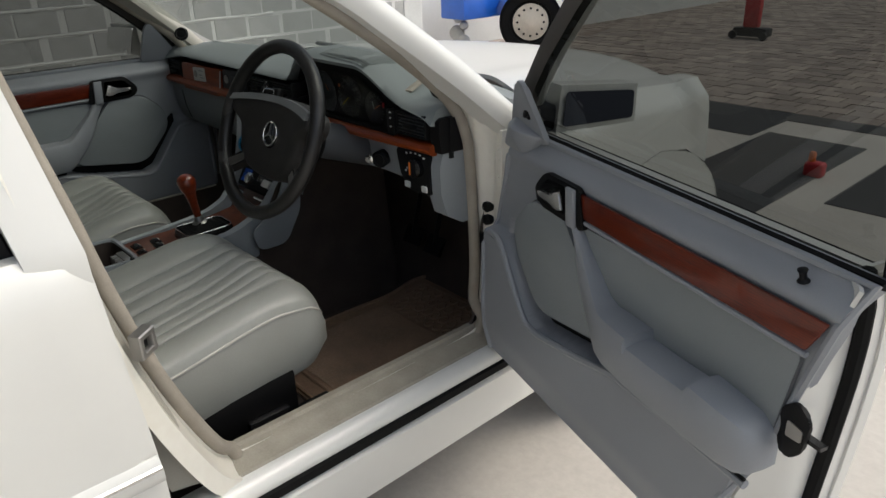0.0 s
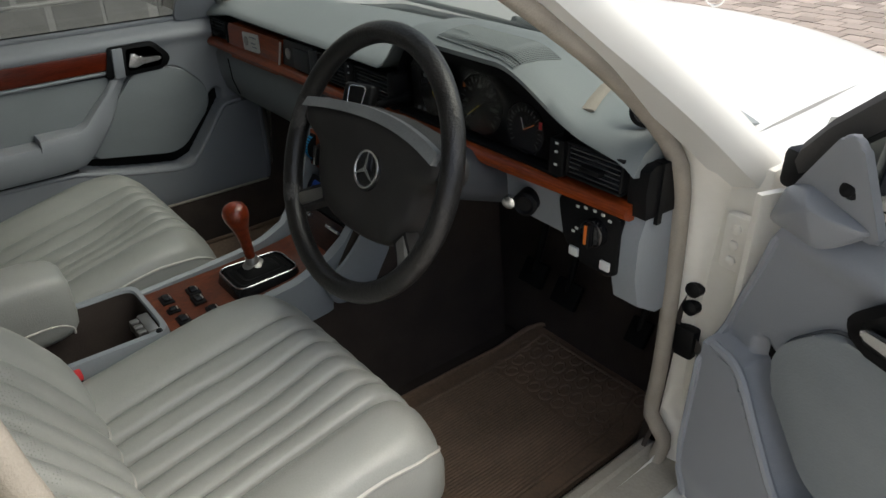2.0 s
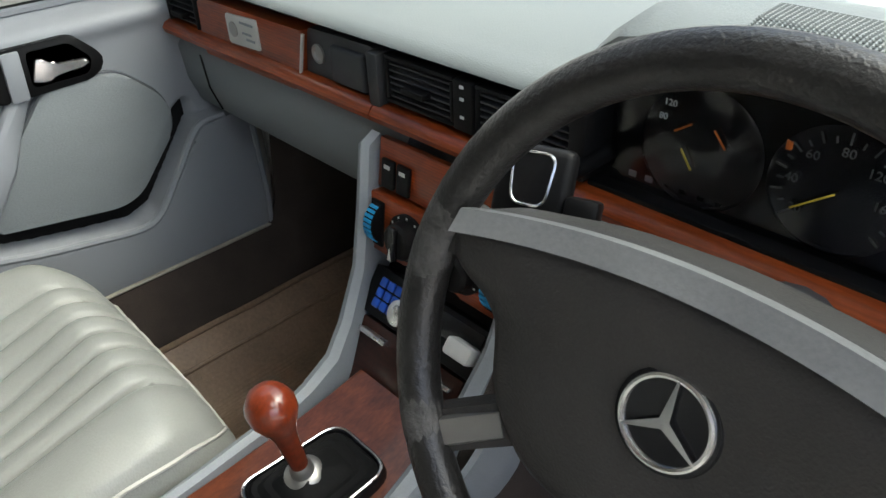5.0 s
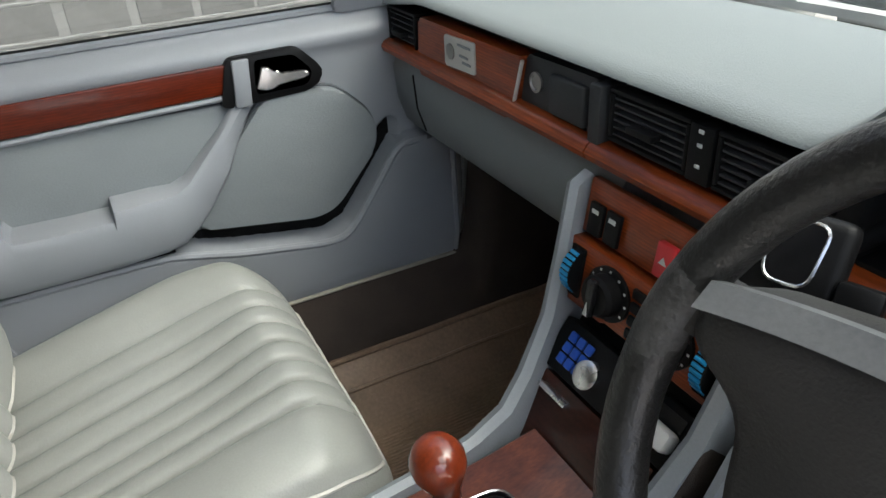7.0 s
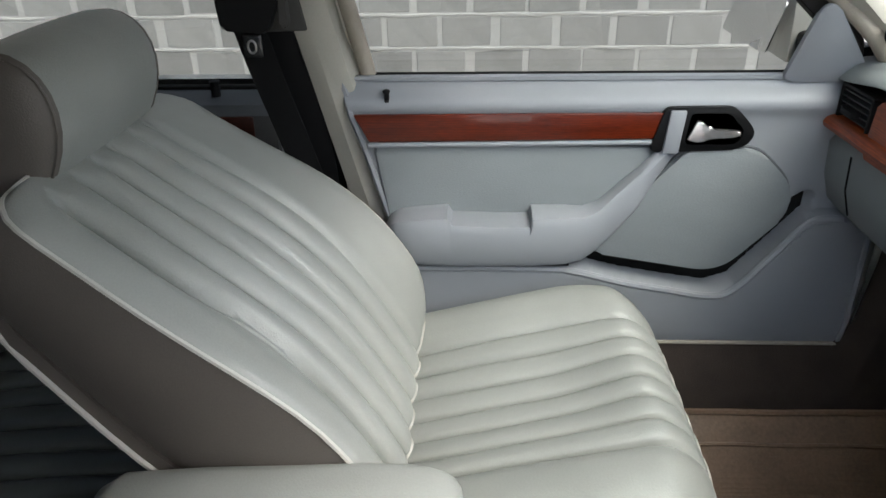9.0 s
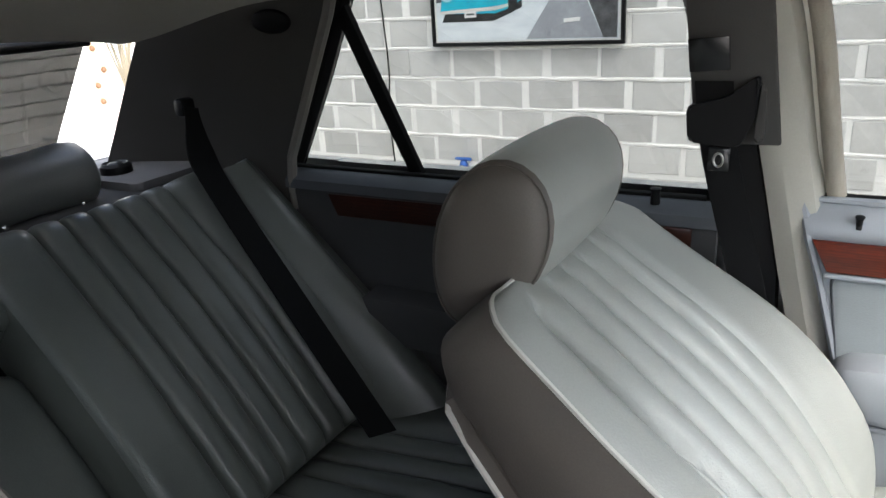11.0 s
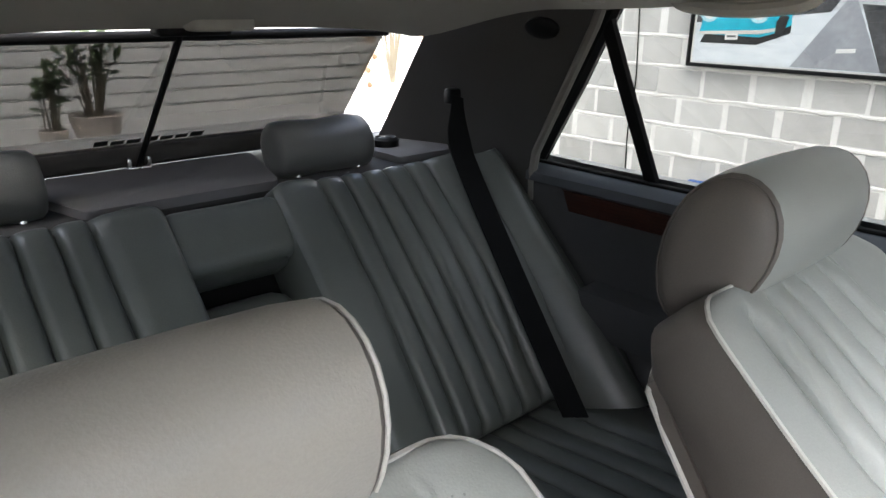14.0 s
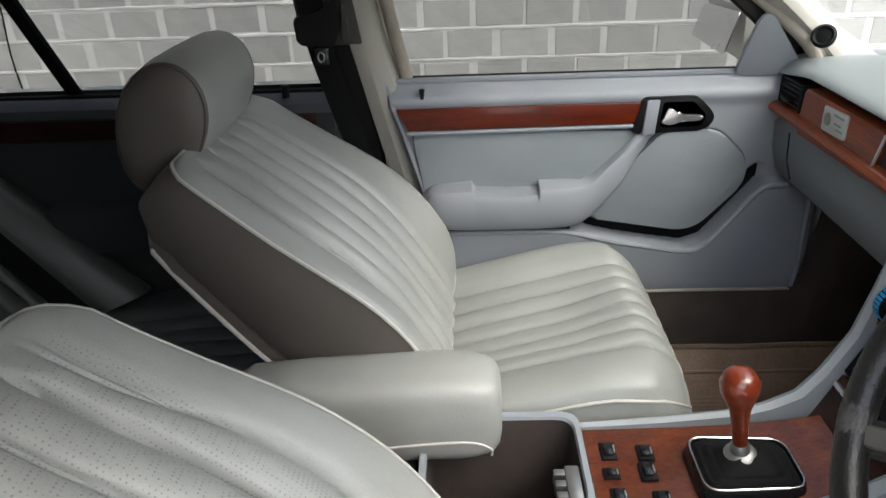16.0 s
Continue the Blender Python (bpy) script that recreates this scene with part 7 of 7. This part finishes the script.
    for x, y, w in ((-0.030, 0.436, 0.015), (0.006, 0.432, 0.017), (-0.036, 0.385, 0.017), (0.008, 0.382, 0.010), (0.060, 0.440, 0.017), (0.050, 0.385, 0.015)):
        sw = part("window_switch", box(x - w, x + w, y - 0.0115, y + 0.0115, 0.576, 0.5835 + 0.05 * (y - 0.40), 0.002), BLACK, th, "black console switch")
        part("switch_key", box(x - w * 0.72, x + w * 0.72, y - 0.007, y + 0.006, 0.580, 0.5885 + 0.05 * (y - 0.40), 0.003), BLACK_GLOSS, sw)
        part("switch_edge", box(x - w * 0.5, x + w * 0.3, y + 0.0072, y + 0.0088, 0.582, 0.5865 + 0.05 * (y - 0.40), 0.0005), SILVER, sw, "bright switch edge")
    # open storage box behind
    rim = rounded([(-0.098, 0.115), (0.098, 0.115), (0.100, 0.35), (-0.100, 0.35)], 0.03)
    inn = [(x * 0.84, 0.2325 + (y - 0.2325) * 0.90) for x, y in rim]
    part("storage_box", loft([[(x, y, 0.34) for x, y in rim], [(x, y, 0.595) for x, y in rim], [(x * 0.985, 0.2325 + (y - 0.2325) * 0.985, 0.603) for x, y in rim], [(x * 1.03, 0.2325 + (y - 0.2325) * 1.02, 0.603) for x, y in inn], [(x * 1.01, y, 0.598) for x, y in inn]], caps=False), DASH_LOW, th, "open grey storage box")
    part("box_well", loft([[(x * 1.01, y, 0.598) for x, y in inn], [(x, y, 0.43) for x, y in inn], [(x * 0.1, 0.2325 + (y - 0.2325) * 0.1, 0.428) for x, y in inn]], caps=False), CARPET, th, "dark brown box lining")
    part("box_lining", slab([(x * 0.99, y, 0.4285) for x, y in inn], (0, 0, 0.003), 0), CARPET, th)
    hgx = part("box_hinge", box(0.01, 0.075, 0.315, 0.335, 0.585, 0.60, 0.003), STEEL, th, "bare metal lid hinge")
    for x in (0.02, 0.04, 0.06):
        part("hinge_leaf", box(x - 0.006, x + 0.006, 0.30, 0.325, 0.575, 0.597, 0.002), STEEL, hgx)
    part("box_screw", lathe([(0.006, 0), (0.005, 0.003)], pose(0.09, 0.33, 0.603), 10), BLACK, th)
    return th


centre_stack()


def gear_lever():
    th = thing("gear_lever", "gear lever with polished red-brown wooden knob", "gear lever", at=(0.0, 0.548, 0.61))
    b, t = Vector((0.006, 0.556, 0.590)), Vector((0.019, 0.528, 0.745))
    ax = (t - b)
    m = Matrix.Translation(b) @ ax.to_track_quat("Z", "Y").to_matrix().to_4x4()
    L = ax.length
    part("knob", lathe([(0.0095, 0.045), (0.0105, 0.065), (0.0115, 0.09), (0.014, 0.112), (0.0195, 0.130), (0.0245, 0.146), (0.0245, 0.158), (0.019, 0.169), (0.009, 0.174), (0.002, 0.175)], m, 28), WOOD_KNOB, th, "polished wooden knob")
    part("collar", lathe([(0.021, 0.020), (0.022, 0.026), (0.018, 0.031), (0.013, 0.033), (0.012, 0.044), (0.0095, 0.048)], m, 24), STEEL, th, "worn metal collar")
    return th


gear_lever()


def floor_mats():
    for s in (1, -1):
        th = thing("car_floor_mat", "dusty brown ribbed rubber mat on the footwell floor", "floor mat", group="floor mats", at=(s * 0.40, 0.8, 0.262))
        toe = lambda y: 0.270 + 0.28 * max(0.0, y - 1.05)
        wob = lambda x, y: 0.004 * noise.noise(Vector((x * 7, y * 7, s)))
        half = lambda y: 0.205 - 0.02 * sstep(1.02, 1.20, y) - 0.06 * sstep(1.13, 1.20, y) ** 2 - 0.03 * sstep(0.60, 0.55, y)
        curl = lambda x: 0.10 * sstep(0.48, 0.605, x) if s < 0 else 0.0
        top_at = lambda x, y, lift: Vector((s * x, y, toe(y) + wob(x, y) + curl(x) + lift))
        part("sheet", thick(lambda u, v: top_at(0.395 + (2 * u - 1) * half(lerp(0.55, 1.20, v)), lerp(0.55, 1.20, v), 0.0), 16, 30, (0, 0, -0.006)), MAT_RUBBER, th)
        for inset, r in ((0.006, 0.006), (0.05, 0.004)):
            ys = [0.555 + inset + i * (0.64 - 2 * inset) / 24 for i in range(25)]
            loop = [top_at(0.395 - half(y) + inset, y, 0.003) for y in ys] + [top_at(0.395 + half(y) - inset, y, 0.003) for y in ys[::-1]]
            part("rim", tube(loop, r, 6, closed=True), MAT_RUBBER, th)
        bm = bmesh.new()
        for i in range(44):
            x = 0.245 + i * 0.0070
            tube([top_at(x, y, 0.0015) for y in (0.62, 0.70, 0.78, 0.86, 0.93, 0.985)], 0.0022, 4, bm=bm)
        part("rib", bm, MAT_RUBBER, th, kind="stuff")
        bm = bmesh.new()
        for i in range(9):
            for j in range(4):
                x, y = 0.245 + 0.036 * i + (0.018 if j % 2 else 0), 1.015 + 0.04 * j
                tube([top_at(x + 0.013 * math.cos(a), y + 0.016 * math.sin(a), 0.002) for a in (2 * math.pi * k / 12 for k in range(12))], 0.003, 5, closed=True, bm=bm)
        part("stud", bm, MAT_RUBBER, th, kind="stuff")
    for x, y, z, w, name in ((0.33, 1.13, 0.46, 0.035, "brake_pedal"), (0.22, 1.14, 0.46, 0.035, "clutch_pedal"), (0.50, 1.17, 0.43, 0.025, "accelerator_pedal")):
        th = thing("pedal", "black ribbed rubber pedal under the dashboard", "pedal", group="pedals", at=(x, y, z))
        part("pad", box(x - w, x + w, y - 0.008, y + 0.008, z - 0.03, z + 0.03, 0.004, m=Matrix.Translation((x, y, z)) @ pose(0, 0, 0, -30, 0, 0) @ Matrix.Translation((-x, -y, -z))), BLACK_SOFT, th)
        part("arm", tube([(x, y, z), (x, y + 0.04, z + 0.15), (x, y + 0.03, z + 0.35)], 0.008, 8), BLACK, th)


floor_mats()


def phone_holder():
    c = Vector((0.175, 0.735, 0.915))
    th = thing("phone_holder", "black phone holder with chrome bracket on the dashboard", "phone holder", at=c)
    m = Matrix.Translation((0.160, 0.728, 0.938)) @ pose(0, 0, 0, 62, 0, 20)
    part("body", box(-0.032, 0.032, -0.045, 0.04, -0.012, 0.012, 0.008, 3, m=m), BLACK, th)
    rim = rounded([(-0.014, -0.008), (0.014, -0.008), (0.018, 0.034), (-0.018, 0.034)], 0.01)
    part("plate_edge", tube([m @ Vector((x, y, 0.013)) for x, y in rim], 0.0016, 6, closed=True), CHROME, th)
    part("plate", slab([m @ Vector((x, y, 0.012)) for x, y in rim], m.to_3x3() @ Vector((0, 0, 0.002)), 0), BLACK_GLOSS, th)
    part("printed_mark", box(-0.016, 0.016, -0.037, -0.030, 0.012, 0.0128, 0, m=m), PRINT, th)
    part("stem", tube([m @ Vector((0, 0, -0.01)), m @ Vector((0, 0.01, -0.05)), Vector((0.15, 0.85, 0.93))], 0.009, 10), BLACK, th)
    part("clamp", box(0.03, 0.058, -0.02, 0.005, -0.006, 0.016, 0.004, m=m), BLACK, th)


phone_holder()

bk = thing("belt_buckle", "black seat belt buckle with red button beside the driver seat", "buckle", at=(0.13, 0.17, 0.48))
part("stalk", box(0.118, 0.142, 0.16, 0.19, 0.45, 0.60, 0.005), BLACK, bk)
part("button", box(0.119, 0.141, 0.159, 0.191, 0.60, 0.612, 0.003), RED, bk)

# ---- the many small pieces of the walls and paving ----
bricks()
pavers()
